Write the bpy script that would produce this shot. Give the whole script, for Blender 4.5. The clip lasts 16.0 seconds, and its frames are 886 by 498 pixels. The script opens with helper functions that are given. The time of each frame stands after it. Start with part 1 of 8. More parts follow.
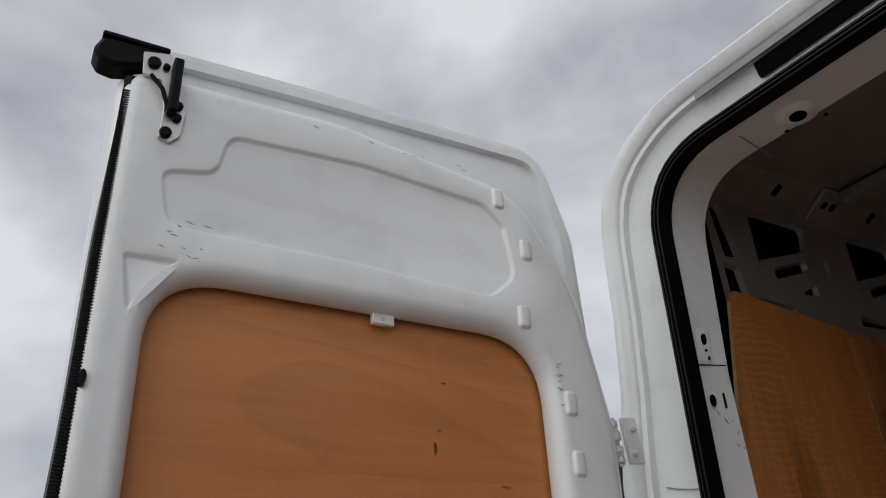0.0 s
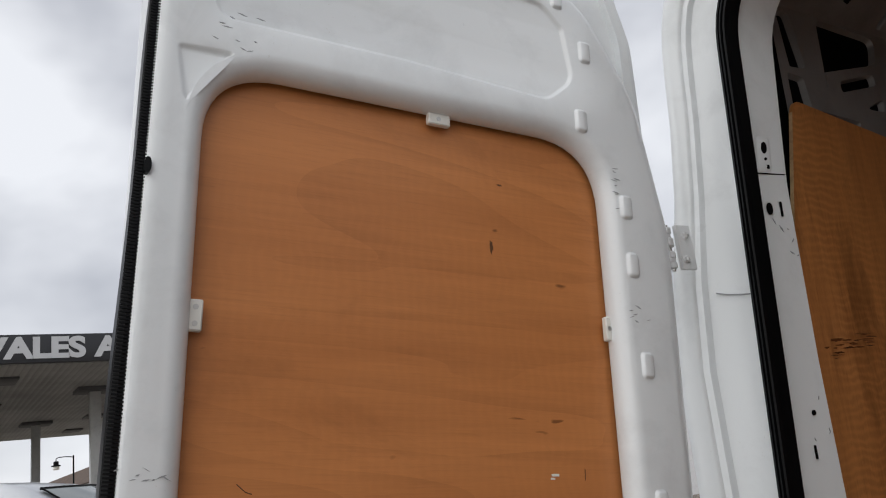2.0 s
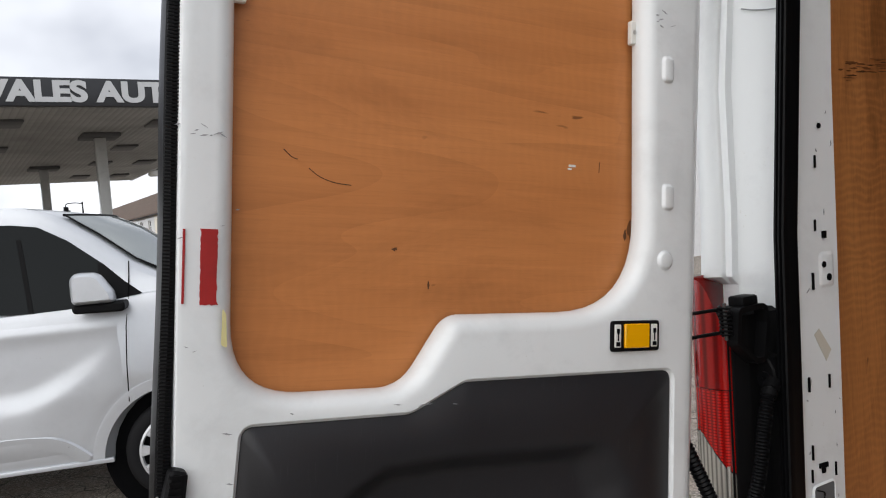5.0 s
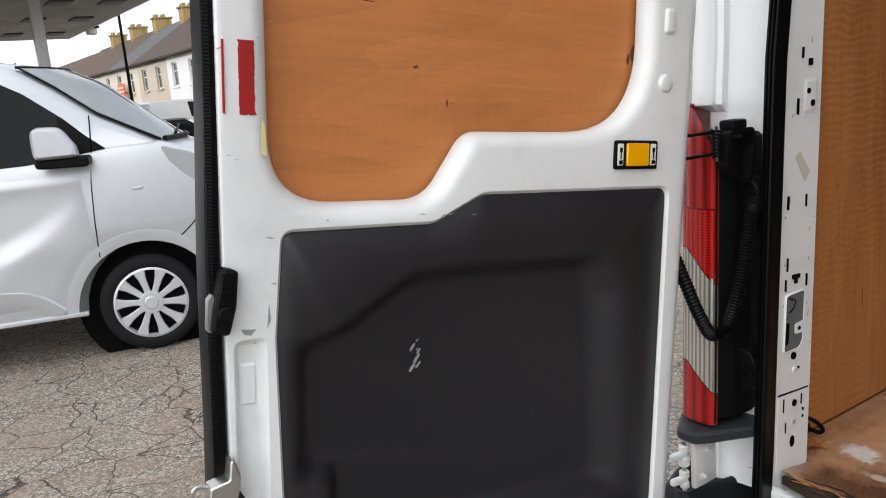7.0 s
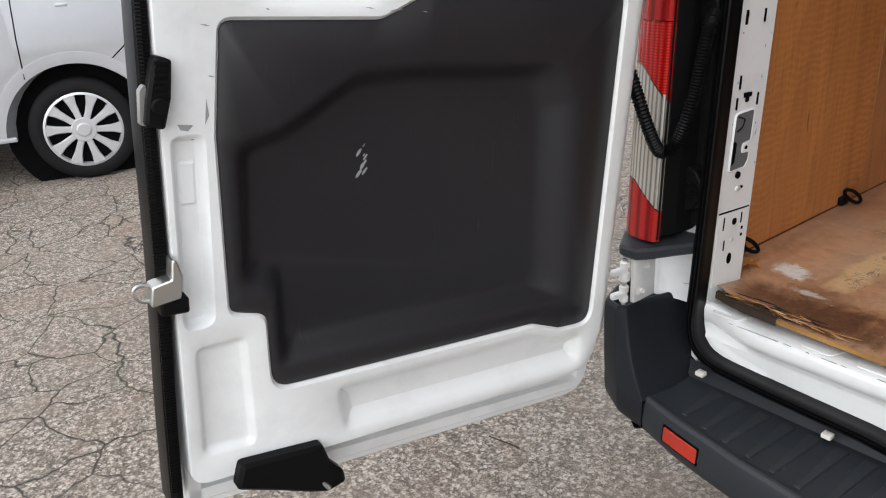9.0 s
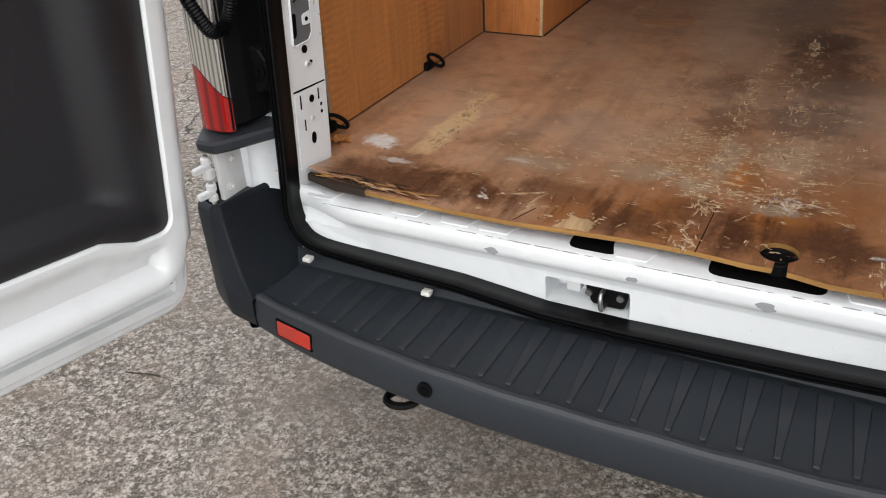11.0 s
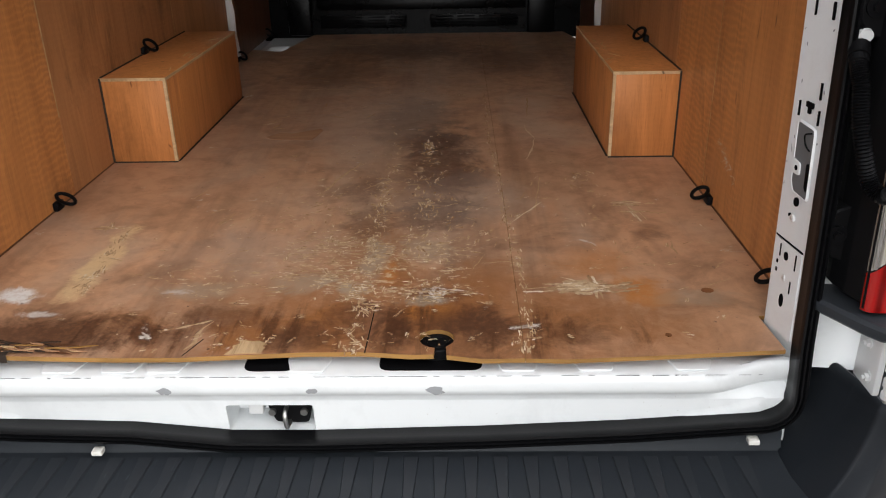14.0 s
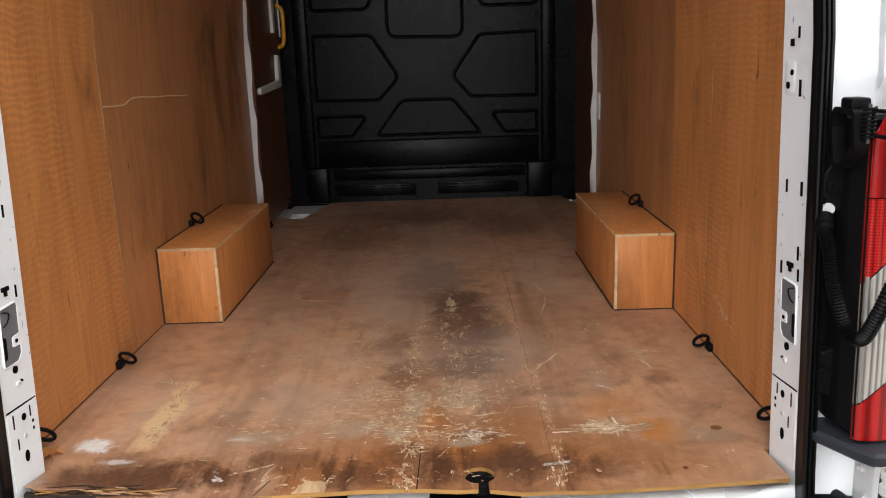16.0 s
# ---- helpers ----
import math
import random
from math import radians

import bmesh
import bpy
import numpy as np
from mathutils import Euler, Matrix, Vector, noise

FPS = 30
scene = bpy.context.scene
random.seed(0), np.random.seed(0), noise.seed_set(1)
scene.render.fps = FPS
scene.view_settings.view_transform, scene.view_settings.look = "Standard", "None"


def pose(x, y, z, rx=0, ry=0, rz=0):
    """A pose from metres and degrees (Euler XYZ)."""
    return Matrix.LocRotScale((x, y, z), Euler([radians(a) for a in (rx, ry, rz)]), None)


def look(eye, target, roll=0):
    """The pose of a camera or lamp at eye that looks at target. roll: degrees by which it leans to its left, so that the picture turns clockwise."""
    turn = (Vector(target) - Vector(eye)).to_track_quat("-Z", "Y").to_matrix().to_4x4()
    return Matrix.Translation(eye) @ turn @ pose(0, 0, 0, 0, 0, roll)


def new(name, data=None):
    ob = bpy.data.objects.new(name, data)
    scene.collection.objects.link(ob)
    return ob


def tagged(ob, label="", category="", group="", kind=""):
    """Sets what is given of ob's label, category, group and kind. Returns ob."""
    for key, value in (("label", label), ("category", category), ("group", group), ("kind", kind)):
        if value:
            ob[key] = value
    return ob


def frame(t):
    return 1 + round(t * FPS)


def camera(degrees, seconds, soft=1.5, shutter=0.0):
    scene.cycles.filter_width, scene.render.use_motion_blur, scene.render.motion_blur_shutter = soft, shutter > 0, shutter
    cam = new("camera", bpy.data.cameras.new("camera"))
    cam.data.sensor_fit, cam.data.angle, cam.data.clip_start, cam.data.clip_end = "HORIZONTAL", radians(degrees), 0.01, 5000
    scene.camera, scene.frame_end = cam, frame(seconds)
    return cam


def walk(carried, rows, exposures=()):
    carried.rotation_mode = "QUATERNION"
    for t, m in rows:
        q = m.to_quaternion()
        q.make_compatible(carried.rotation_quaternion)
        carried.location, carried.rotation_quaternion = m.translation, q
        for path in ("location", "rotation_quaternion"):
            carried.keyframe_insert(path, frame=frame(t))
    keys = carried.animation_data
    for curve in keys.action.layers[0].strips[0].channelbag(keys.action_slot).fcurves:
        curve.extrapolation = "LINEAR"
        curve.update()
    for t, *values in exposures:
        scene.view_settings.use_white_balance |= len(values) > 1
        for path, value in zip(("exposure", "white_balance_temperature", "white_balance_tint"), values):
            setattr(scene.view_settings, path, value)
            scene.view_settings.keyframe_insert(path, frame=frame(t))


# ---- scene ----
cam = camera(57.2, 16.0, soft=1.1)
PATH = [
    (0, (0.177, -1.219, 1.85), (-1.244, -0.101, 2.705), -9.0),
    (0.5, (0.154, -1.218, 1.835), (-1.322, -0.122, 2.622), -9.0),
    (1, (0.14, -1.229, 1.822), (-1.388, -0.14, 2.516), -8.5),
    (1.5, (0.135, -1.227, 1.803), (-1.439, -0.148, 2.402), -7.8),
    (2, (0.125, -1.233, 1.787), (-1.481, -0.158, 2.303), -7.3),
    (2.5, (0.116, -1.246, 1.77), (-1.505, -0.153, 2.191), -6.6),
    (3, (0.099, -1.259, 1.756), (-1.535, -0.147, 2.061), -5.8),
    (3.5, (0.1, -1.27, 1.735), (-1.566, -0.186, 1.952), -5.4),
    (4, (0.096, -1.282, 1.728), (-1.59, -0.208, 1.796), -4.5),
    (4.2, (0.109, -1.277, 1.712), (-1.589, -0.222, 1.749), -4.5),
    (6.3, (0.152, -1.428, 1.639), (-1.489, -0.31, 1.391), -5.0),
    (6.5, (0.152, -1.439, 1.631), (-1.48, -0.32, 1.341), -5.1),
    (7, (0.144, -1.451, 1.605), (-1.472, -0.338, 1.217), -5.1),
    (7.5, (0.13, -1.461, 1.582), (-1.468, -0.363, 1.092), -4.9),
    (8, (0.111, -1.47, 1.564), (-1.465, -0.392, 0.971), -4.1),
    (8.2, (0.106, -1.474, 1.56), (-1.459, -0.404, 0.924), -3.7),
    (10.3, (0.188, -1.338, 1.486), (-0.914, 0.047, 0.555), -3.2),
    (10.5, (0.198, -1.318, 1.477), (-0.821, 0.113, 0.52), -3.3),
    (11, (0.214, -1.264, 1.464), (-0.598, 0.256, 0.449), -3.2),
    (11.5, (0.243, -1.2, 1.457), (-0.457, 0.357, 0.416), -4.3),
    (12, (0.273, -1.123, 1.447), (-0.31, 0.448, 0.356), -5.1),
    (12.5, (0.302, -1.077, 1.448), (-0.012, 0.558, 0.341), -3.9),
    (13, (0.262, -1.093, 1.45), (0.162, 0.579, 0.357), -2.5),
    (13.5, (0.208, -1.163, 1.473), (0.187, 0.576, 0.485), -1.7),
    (14, (0.214, -1.282, 1.512), (0.168, 0.539, 0.687), -1.1),
    (14.5, (0.238, -1.399, 1.556), (0.135, 0.474, 0.863), -1.6),
    (15, (0.184, -1.464, 1.573), (0.087, 0.438, 0.961), -2.0),
    (15.5, (0.141, -1.507, 1.582), (0.1, 0.417, 1.039), -1.9),
    (16, (0.124, -1.513, 1.593), (0.101, 0.431, 1.127), -2.0),
]
walk(cam, [(t, look(eye, target, roll)) for t, eye, target, roll in PATH],
     [(0, 0.04), (1.5, 0.28), (2.5, 0.36), (3.5, 0.50), (4.2, 0.62), (6.3, 0.98), (8.2, 1.12), (10.3, 1.26), (12.5, 1.28), (14, 1.44), (15, 1.62), (16, 1.80)])

# ---- sky and light: thick broken overcast ----
world = bpy.data.worlds.new("world")
scene.world = world
world.use_nodes = True
wn, wl = world.node_tree.nodes, world.node_tree.links
wn.clear()
w_out = wn.new("ShaderNodeOutputWorld")
w_bg = wn.new("ShaderNodeBackground")
w_sky = wn.new("ShaderNodeTexSky")
w_sky.sky_type = "NISHITA"
w_sky.sun_disc = False
w_sky.sun_elevation, w_sky.sun_rotation = radians(50), radians(140)
w_co = wn.new("ShaderNodeTexCoord")
w_map = wn.new("ShaderNodeMapping")
w_map.inputs["Scale"].default_value = (1.0, 1.0, 1.5)
w_map.inputs["Location"].default_value = (0.4, 1.3, 0.2)
w_n1 = wn.new("ShaderNodeTexNoise")
w_n1.inputs["Scale"].default_value = 2.6
w_n1.inputs["Detail"].default_value = 4.5
w_n1.inputs["Roughness"].default_value = 0.5
w_n1.inputs["Distortion"].default_value = 0.1
w_ramp = wn.new("ShaderNodeValToRGB")
w_ramp.color_ramp.elements[0].position = 0.36
w_ramp.color_ramp.elements[0].color = (0.34, 0.355, 0.40, 1)
w_ramp.color_ramp.elements[1].position = 0.62
w_ramp.color_ramp.elements[1].color = (0.72, 0.735, 0.77, 1)
w_mix = wn.new("ShaderNodeMix")
w_mix.data_type = "RGBA"
w_mix.inputs["Factor"].default_value = 0.94
w_skym = wn.new("ShaderNodeMix")
w_skym.data_type = "RGBA"
w_skym.blend_type = "MULTIPLY"
w_skym.inputs["Factor"].default_value = 1.0
w_skym.inputs["B"].default_value = (0.1, 0.1, 0.1, 1)
wl.new(w_co.outputs["Generated"], w_map.inputs["Vector"])
wl.new(w_map.outputs["Vector"], w_n1.inputs["Vector"])
wl.new(w_n1.outputs["Fac"], w_ramp.inputs["Fac"])
wl.new(w_sky.outputs["Color"], w_skym.inputs["A"])
wl.new(w_skym.outputs["Result"], w_mix.inputs["A"])
wl.new(w_ramp.outputs["Color"], w_mix.inputs["B"])
wl.new(w_mix.outputs["Result"], w_bg.inputs["Color"])
w_bg.inputs["Strength"].default_value = 1.0
wl.new(w_bg.outputs["Background"], w_out.inputs["Surface"])

sun = new("sun", bpy.data.lights.new("sun", "SUN"))
sun.data.energy, sun.data.angle, sun.data.color = 1.5, radians(100), (1.0, 0.97, 0.92)
sun.matrix_world = look((3.6, -11.6, 6.8), (0, 0, 0.7))

# ---- materials ----


def mat(name, color, rough=0.5, metal=0.0, coat=0.0, transmission=0.0):
    m = bpy.data.materials.new(name)
    m.use_nodes = True
    b = m.node_tree.nodes["Principled BSDF"]
    b.inputs["Base Color"].default_value = (*color, 1)
    b.inputs["Roughness"].default_value = rough
    b.inputs["Metallic"].default_value = metal
    b.inputs["Coat Weight"].default_value = coat
    b.inputs["Transmission Weight"].default_value = transmission
    return m


def node(m, kind, **values):
    n = m.node_tree.nodes.new(kind)
    for k, v in values.items():
        n.inputs[k.replace("_", " ")].default_value = v
    return n


def link(m, a, b):
    m.node_tree.links.new(a, b)


def coords(m, scale=(1, 1, 1), rot=(0, 0, 0)):
    c = m.node_tree.nodes.new("ShaderNodeTexCoord")
    p = m.node_tree.nodes.new("ShaderNodeMapping")
    p.inputs["Scale"].default_value = scale
    p.inputs["Rotation"].default_value = rot
    link(m, c.outputs["Object"], p.inputs["Vector"])
    return p.outputs["Vector"]


def noise_of(m, vec, scale, detail=4.0, rough=0.55, dist=0.0):
    n = node(m, "ShaderNodeTexNoise", Scale=scale, Detail=detail, Roughness=rough, Distortion=dist)
    link(m, vec, n.inputs["Vector"])
    return n.outputs["Fac"]


def ramp(m, fac, *stops):
    if len(stops) == 2 and not isinstance(stops[0][1], tuple):
        (p0, v0), (p1, v1) = stops
        r = node(m, "ShaderNodeMapRange", From_Min=p0, From_Max=p1, To_Min=v0, To_Max=v1)
        link(m, fac, r.inputs["Value"])
        return r.outputs["Result"]
    r = m.node_tree.nodes.new("ShaderNodeValToRGB")
    e = r.color_ramp.elements
    while len(e) < len(stops):
        e.new(0.5)
    for el, (pos, col) in zip(e, stops):
        el.position = pos
        el.color = (*col, 1) if isinstance(col, tuple) else (col, col, col, 1)
    link(m, fac, r.inputs["Fac"])
    return r.outputs["Color"]


def blend(m, fac, a, b, mode="MIX"):
    x = m.node_tree.nodes.new("ShaderNodeMix")
    x.data_type, x.blend_type = "RGBA", mode
    for key, v in (("Factor", fac), ("A", a), ("B", b)):
        if isinstance(v, (int, float)):
            x.inputs[key].default_value = v if key == "Factor" else (v, v, v, 1)
        elif isinstance(v, tuple):
            x.inputs[key].default_value = (*v, 1)
        else:
            link(m, v, x.inputs[key])
    return x.outputs["Result"]


def base(m, col):
    link(m, col, m.node_tree.nodes["Principled BSDF"].inputs["Base Color"])


def rough_of(m, fac, lo, hi):
    r = node(m, "ShaderNodeMapRange", To_Min=lo, To_Max=hi)
    link(m, fac, r.inputs["Value"])
    link(m, r.outputs["Result"], m.node_tree.nodes["Principled BSDF"].inputs["Roughness"])


def bump(m, height, strength=0.2, dist=0.002):
    b = node(m, "ShaderNodeBump", Strength=strength, Distance=dist)
    link(m, height, b.inputs["Height"])
    link(m, b.outputs["Normal"], m.node_tree.nodes["Principled BSDF"].inputs["Normal"])


def paint(name, color, dirt=0.25):
    m = mat(name, color, 0.28, 0.0, 0.5)
    v = coords(m)
    d = noise_of(m, v, 7.0, 6.0, 0.65, 0.3)
    g = noise_of(m, v, 60.0, 3.0)
    dull = tuple(c * (1 - dirt) for c in color)
    c1 = blend(m, ramp(m, d, (0.5, 0.0), (0.75, 1.0)), color, dull)
    warm = (color[0] * 0.72, color[1] * 0.69, color[2] * 0.62)
    speck = ramp(m, noise_of(m, v, 170.0, 2.0, 0.5), (0.72, 0.0), (0.76, 1.0))
    gate = ramp(m, noise_of(m, v, 4.0, 3.0), (0.5, 0.0), (0.62, 0.6))
    base(m, blend(m, blend(m, 1.0, speck, gate, "MULTIPLY"), c1, warm))
    rough_of(m, d, 0.2, 0.45)
    bump(m, g, 0.04, 0.001)
    return m


WHITE = paint("white_body_paint", (0.745, 0.772, 0.782), 0.14)
WHITE_IN = paint("white_primer_paint", (0.70, 0.71, 0.71), 0.2)
# grey of the rain strip; on white inner steel it paints the dim light
PLAIN_GREY = paint("grey_strip_and_shaded_steel", (0.23, 0.228, 0.228), 0.25)
SILVER = paint("pale_silver_paint", (0.53, 0.55, 0.58), 0.05)
SILVER.node_tree.nodes["Principled BSDF"].inputs["Metallic"].default_value = 0.4


def plastic(name, color, rough, scratch=0.3, scale=1.0, gloss=0.3):
    m = mat(name, color, rough)
    m.node_tree.nodes["Principled BSDF"].inputs["Specular IOR Level"].default_value = gloss
    v = coords(m, (scale, scale, scale))
    d = noise_of(m, v, 5.0, 6.0, 0.6, 0.4)
    s = noise_of(m, coords(m, (14 * scale, 2.5 * scale, 14 * scale)), 9.0, 5.0, 0.7)
    pale = tuple(min(1, c * 2.1 + 0.02) for c in color)
    f = blend(m, 1.0, ramp(m, s, (0.6, 0.0), (0.78, scratch)), ramp(m, d, (0.42, 0.0), (0.62, 1.0)), "MULTIPLY")
    base(m, blend(m, f, color, pale))
    rough_of(m, d, rough - 0.08, rough + 0.12)
    bump(m, noise_of(m, v, 420.0, 2.0), 0.25, 0.0006)
    return m


BLACK = plastic("black_textured_plastic", (0.0045, 0.0045, 0.005), 0.5, 0.2, 1.0, 0.09)
BUMPER = plastic("dark_grey_bumper_plastic", (0.0115, 0.0138, 0.0172), 0.42, 0.6, 1.0, 0.17)
RIB = plastic("worn_rib_lit_shelf_plastic", (0.0270, 0.0305, 0.0355), 0.40, 0.9, 1.0, 0.22)
# lighter copy of the bumper plastic, with the light on the step painted in
LIT_STEP = plastic("lit_step_plastic", (0.0230, 0.0270, 0.0322), 0.42, 0.8, 1.0, 0.20)
LIPWEAR = plastic("rubbed_bumper_lip_plastic", (0.040, 0.043, 0.048), 0.45, 0.9, 1.5, 0.25)
TRIM = plastic("black_door_trim_plastic", (0.0165, 0.0165, 0.0190), 0.38, 0.5, 1.0, 0.42)


def streaks(m, color):
    """Fine drag scratches running up the door trim, in loose clusters."""
    bs = m.node_tree.nodes["Principled BSDF"]
    old = bs.inputs["Base Color"].links[0].from_socket
    lines = ramp(m, noise_of(m, coords(m, (210, 12, 1), (0, 0, 0.06)), 1.0, 6.0, 0.75), (0.58, 0.0), (0.70, 0.50))
    gate = ramp(m, noise_of(m, coords(m, (5, 2.2, 1)), 1.6, 5.0, 0.65), (0.48, 0.0), (0.64, 1.0))
    base(m, blend(m, blend(m, 1.0, lines, gate, "MULTIPLY"), old, color))


streaks(TRIM, (0.10, 0.10, 0.105))
BULK = plastic("black_bulkhead_plastic", (0.0022, 0.0022, 0.0026), 0.26, 0.2, 1.0, 0.10)
RUBBER = plastic("black_seal_rubber", (0.0038, 0.0039, 0.0045), 0.34, 0.3, 1.0, 0.13)
# near-black: paints the shade in holes and gaps, and colours black parts
DARK = mat("shade_and_black_parts", (0.004, 0.004, 0.0045), 0.8)
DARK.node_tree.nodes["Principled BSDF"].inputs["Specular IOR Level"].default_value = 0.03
DULL = mat("dull_grey_steel", (0.10, 0.10, 0.10), 0.5, 0.8)
STEEL = mat("zinc_steel", (0.55, 0.55, 0.53), 0.35, 1.0)
OPENING_SHADE = mat("opening_shade_grey", (0.11, 0.115, 0.12), 0.6)
GREYMARK = mat("bare_primer_grey", (0.28, 0.29, 0.30), 0.6)


def wood(name, base_a, base_b, dark, along, seed, rough=(0.3, 0.5), figure=0.2, ripple=0.0, stain=0.0, streak=1.0):
    """Varnished veneer: long fibres along one axis, broad cathedral figure, cross ripple and stains."""
    m = mat(name, base_a, 0.4)
    m.node_tree.nodes["Principled BSDF"].inputs["Specular IOR Level"].default_value = 0.3

    def stretched(across, length, shift=0.0):
        st = [across] * 3
        st[along] = length
        off = m.node_tree.nodes.new("ShaderNodeVectorMath")
        off.operation = "ADD"
        off.inputs[1].default_value = (seed * 3.1 + shift, seed * 1.7, seed * 5.3)
        link(m, coords(m, tuple(st)), off.inputs[0])
        return off.outputs["Vector"]

    v = stretched(9.0, 0.75)
    broad = noise_of(m, v, 0.55, 3.0, 0.5, 1.6)
    fine = noise_of(m, v, 5.0, 6.0, 0.65, 0.4)
    pores = noise_of(m, stretched(300.0, 14.0), 1.0, 3.0, 0.6)
    # cathedral figure: contour lines of a slow field drawn out along the fibres
    field = noise_of(m, stretched(3.4, 0.62, 9.0), 1.0, 2.0, 0.45, 0.5)
    steps = m.node_tree.nodes.new("ShaderNodeMath")
    steps.operation = "MULTIPLY"
    steps.inputs[1].default_value = 11.0
    link(m, field, steps.inputs[0])
    fold = m.node_tree.nodes.new("ShaderNodeMath")
    fold.operation = "FRACT"
    link(m, steps.outputs[0], fold.inputs[0])
    c = blend(m, ramp(m, broad, (0.3, 0.0), (0.7, 1.0)), base_a, base_b)
    lines = blend(m, 1.0, ramp(m, fold.outputs[0], (0.30, 0.0), (0.97, figure)), ramp(m, fine, (0.30, 0.2), (0.62, 1.0)), "MULTIPLY")
    c = blend(m, lines, c, dark)
    c = blend(m, ramp(m, fine, (0.50, 0.0), (0.8, 0.45 * streak)), c, dark)
    c = blend(m, ramp(m, pores, (0.53, 0.0), (0.75, 0.4 * streak)), c, dark)
    pale = tuple(min(1.0, k * 1.45) for k in base_a)
    c = blend(m, ramp(m, noise_of(m, stretched(60.0, 3.0, 2.0), 1.0, 4.0, 0.6), (0.52, 0.0), (0.75, 0.35 * streak)), c, pale)
    if ripple:
        rp = node(m, "ShaderNodeTexWave", Scale=17.0, Distortion=7.0, Detail=2.0)
        rp.inputs["Detail Scale"].default_value = 0.9
        rp.bands_direction = "XYZ"[along]
        link(m, coords(m), rp.inputs["Vector"])
        gate = ramp(m, noise_of(m, stretched(5.0, 2.0, 4.0), 1.0, 3.0), (0.40, 0.25), (0.62, 1.0))
        c = blend(m, blend(m, 1.0, ramp(m, rp.outputs["Fac"], (0.35, 0.0), (0.9, ripple)), gate, "MULTIPLY"), c, dark)
        c = blend(m, blend(m, 1.0, ramp(m, rp.outputs["Fac"], (0.0, ripple), (0.4, 0.0)), gate, "MULTIPLY"), c, pale)
    # knots, specks and soaked patches
    knots = ramp(m, noise_of(m, stretched(26.0, 9.0, 6.0), 1.0, 2.0, 0.5, 0.6), (0.735, 0.0), (0.77, 0.75))
    c = blend(m, knots, c, tuple(k * 0.45 for k in dark))
    if stain:
        big = noise_of(m, stretched(3.2, 1.6, 8.0), 1.0, 8.0, 0.68, 0.6)
        c = blend(m, ramp(m, big, (0.55, 0.0), (0.72, stain)), c, tuple(k * 0.6 for k in dark))
    base(m, c)
    rough_of(m, fine, *rough)
    bump(m, pores, 0.15, 0.0008)
    return m


PLY_DOOR = wood("varnished_ply_door", (0.56, 0.222, 0.074), (0.46, 0.172, 0.054), (0.22, 0.078, 0.027), 0, 1.0, (0.3, 0.45), 0.22, 0.03, 0.3, 0.42)
PLY_WALL = wood("varnished_ply_wall", (0.56, 0.238, 0.078), (0.42, 0.167, 0.053), (0.17, 0.058, 0.017), 2, 2.0, (0.28, 0.45), 0.20, 0.15, 0.9, 0.7)
PLY_RED = wood("varnished_red_ply_wall", (0.47, 0.216, 0.086), (0.35, 0.152, 0.060), (0.14, 0.047, 0.016), 2, 7.0, (0.28, 0.45), 0.18, 0.05, 0.9, 0.7)
PLY_BOX = wood("varnished_ply_box", (0.57, 0.225, 0.068), (0.48, 0.182, 0.053), (0.18, 0.06, 0.021), 2, 3.0, (0.35, 0.5), 0.06, 0.02, 0.5)
PLY_EDGE = wood("raw_ply_edge", (0.38, 0.21, 0.060), (0.25, 0.125, 0.035), (0.16, 0.08, 0.03), 0, 4.0, (0.6, 0.8), 0.2, 0.0, 0.6)
VENEER = wood("bare_torn_veneer", (0.64, 0.45, 0.25), (0.44, 0.29, 0.15), (0.18, 0.10, 0.05), 1, 5.0, (0.6, 0.8), 0.3, 0.0, 0.7)
SCUFFED = wood("scuffed_brown_veneer", (0.40, 0.22, 0.12), (0.30, 0.15, 0.08), (0.14, 0.07, 0.04), 0, 9.0, (0.5, 0.7), 0.2, 0.0, 0.5)
STAIN = wood("brown_soaked_veneer", (0.24, 0.095, 0.034), (0.17, 0.065, 0.024), (0.07, 0.028, 0.011), 1, 13.0, (0.4, 0.6))
NEAR_BLACK_PLY = wood("near_black_ply", (0.040, 0.026, 0.018), (0.025, 0.016, 0.011), (0.010, 0.007, 0.005), 0, 11.0, (0.6, 0.8))
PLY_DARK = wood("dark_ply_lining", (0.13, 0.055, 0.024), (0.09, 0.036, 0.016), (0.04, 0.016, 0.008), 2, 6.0)


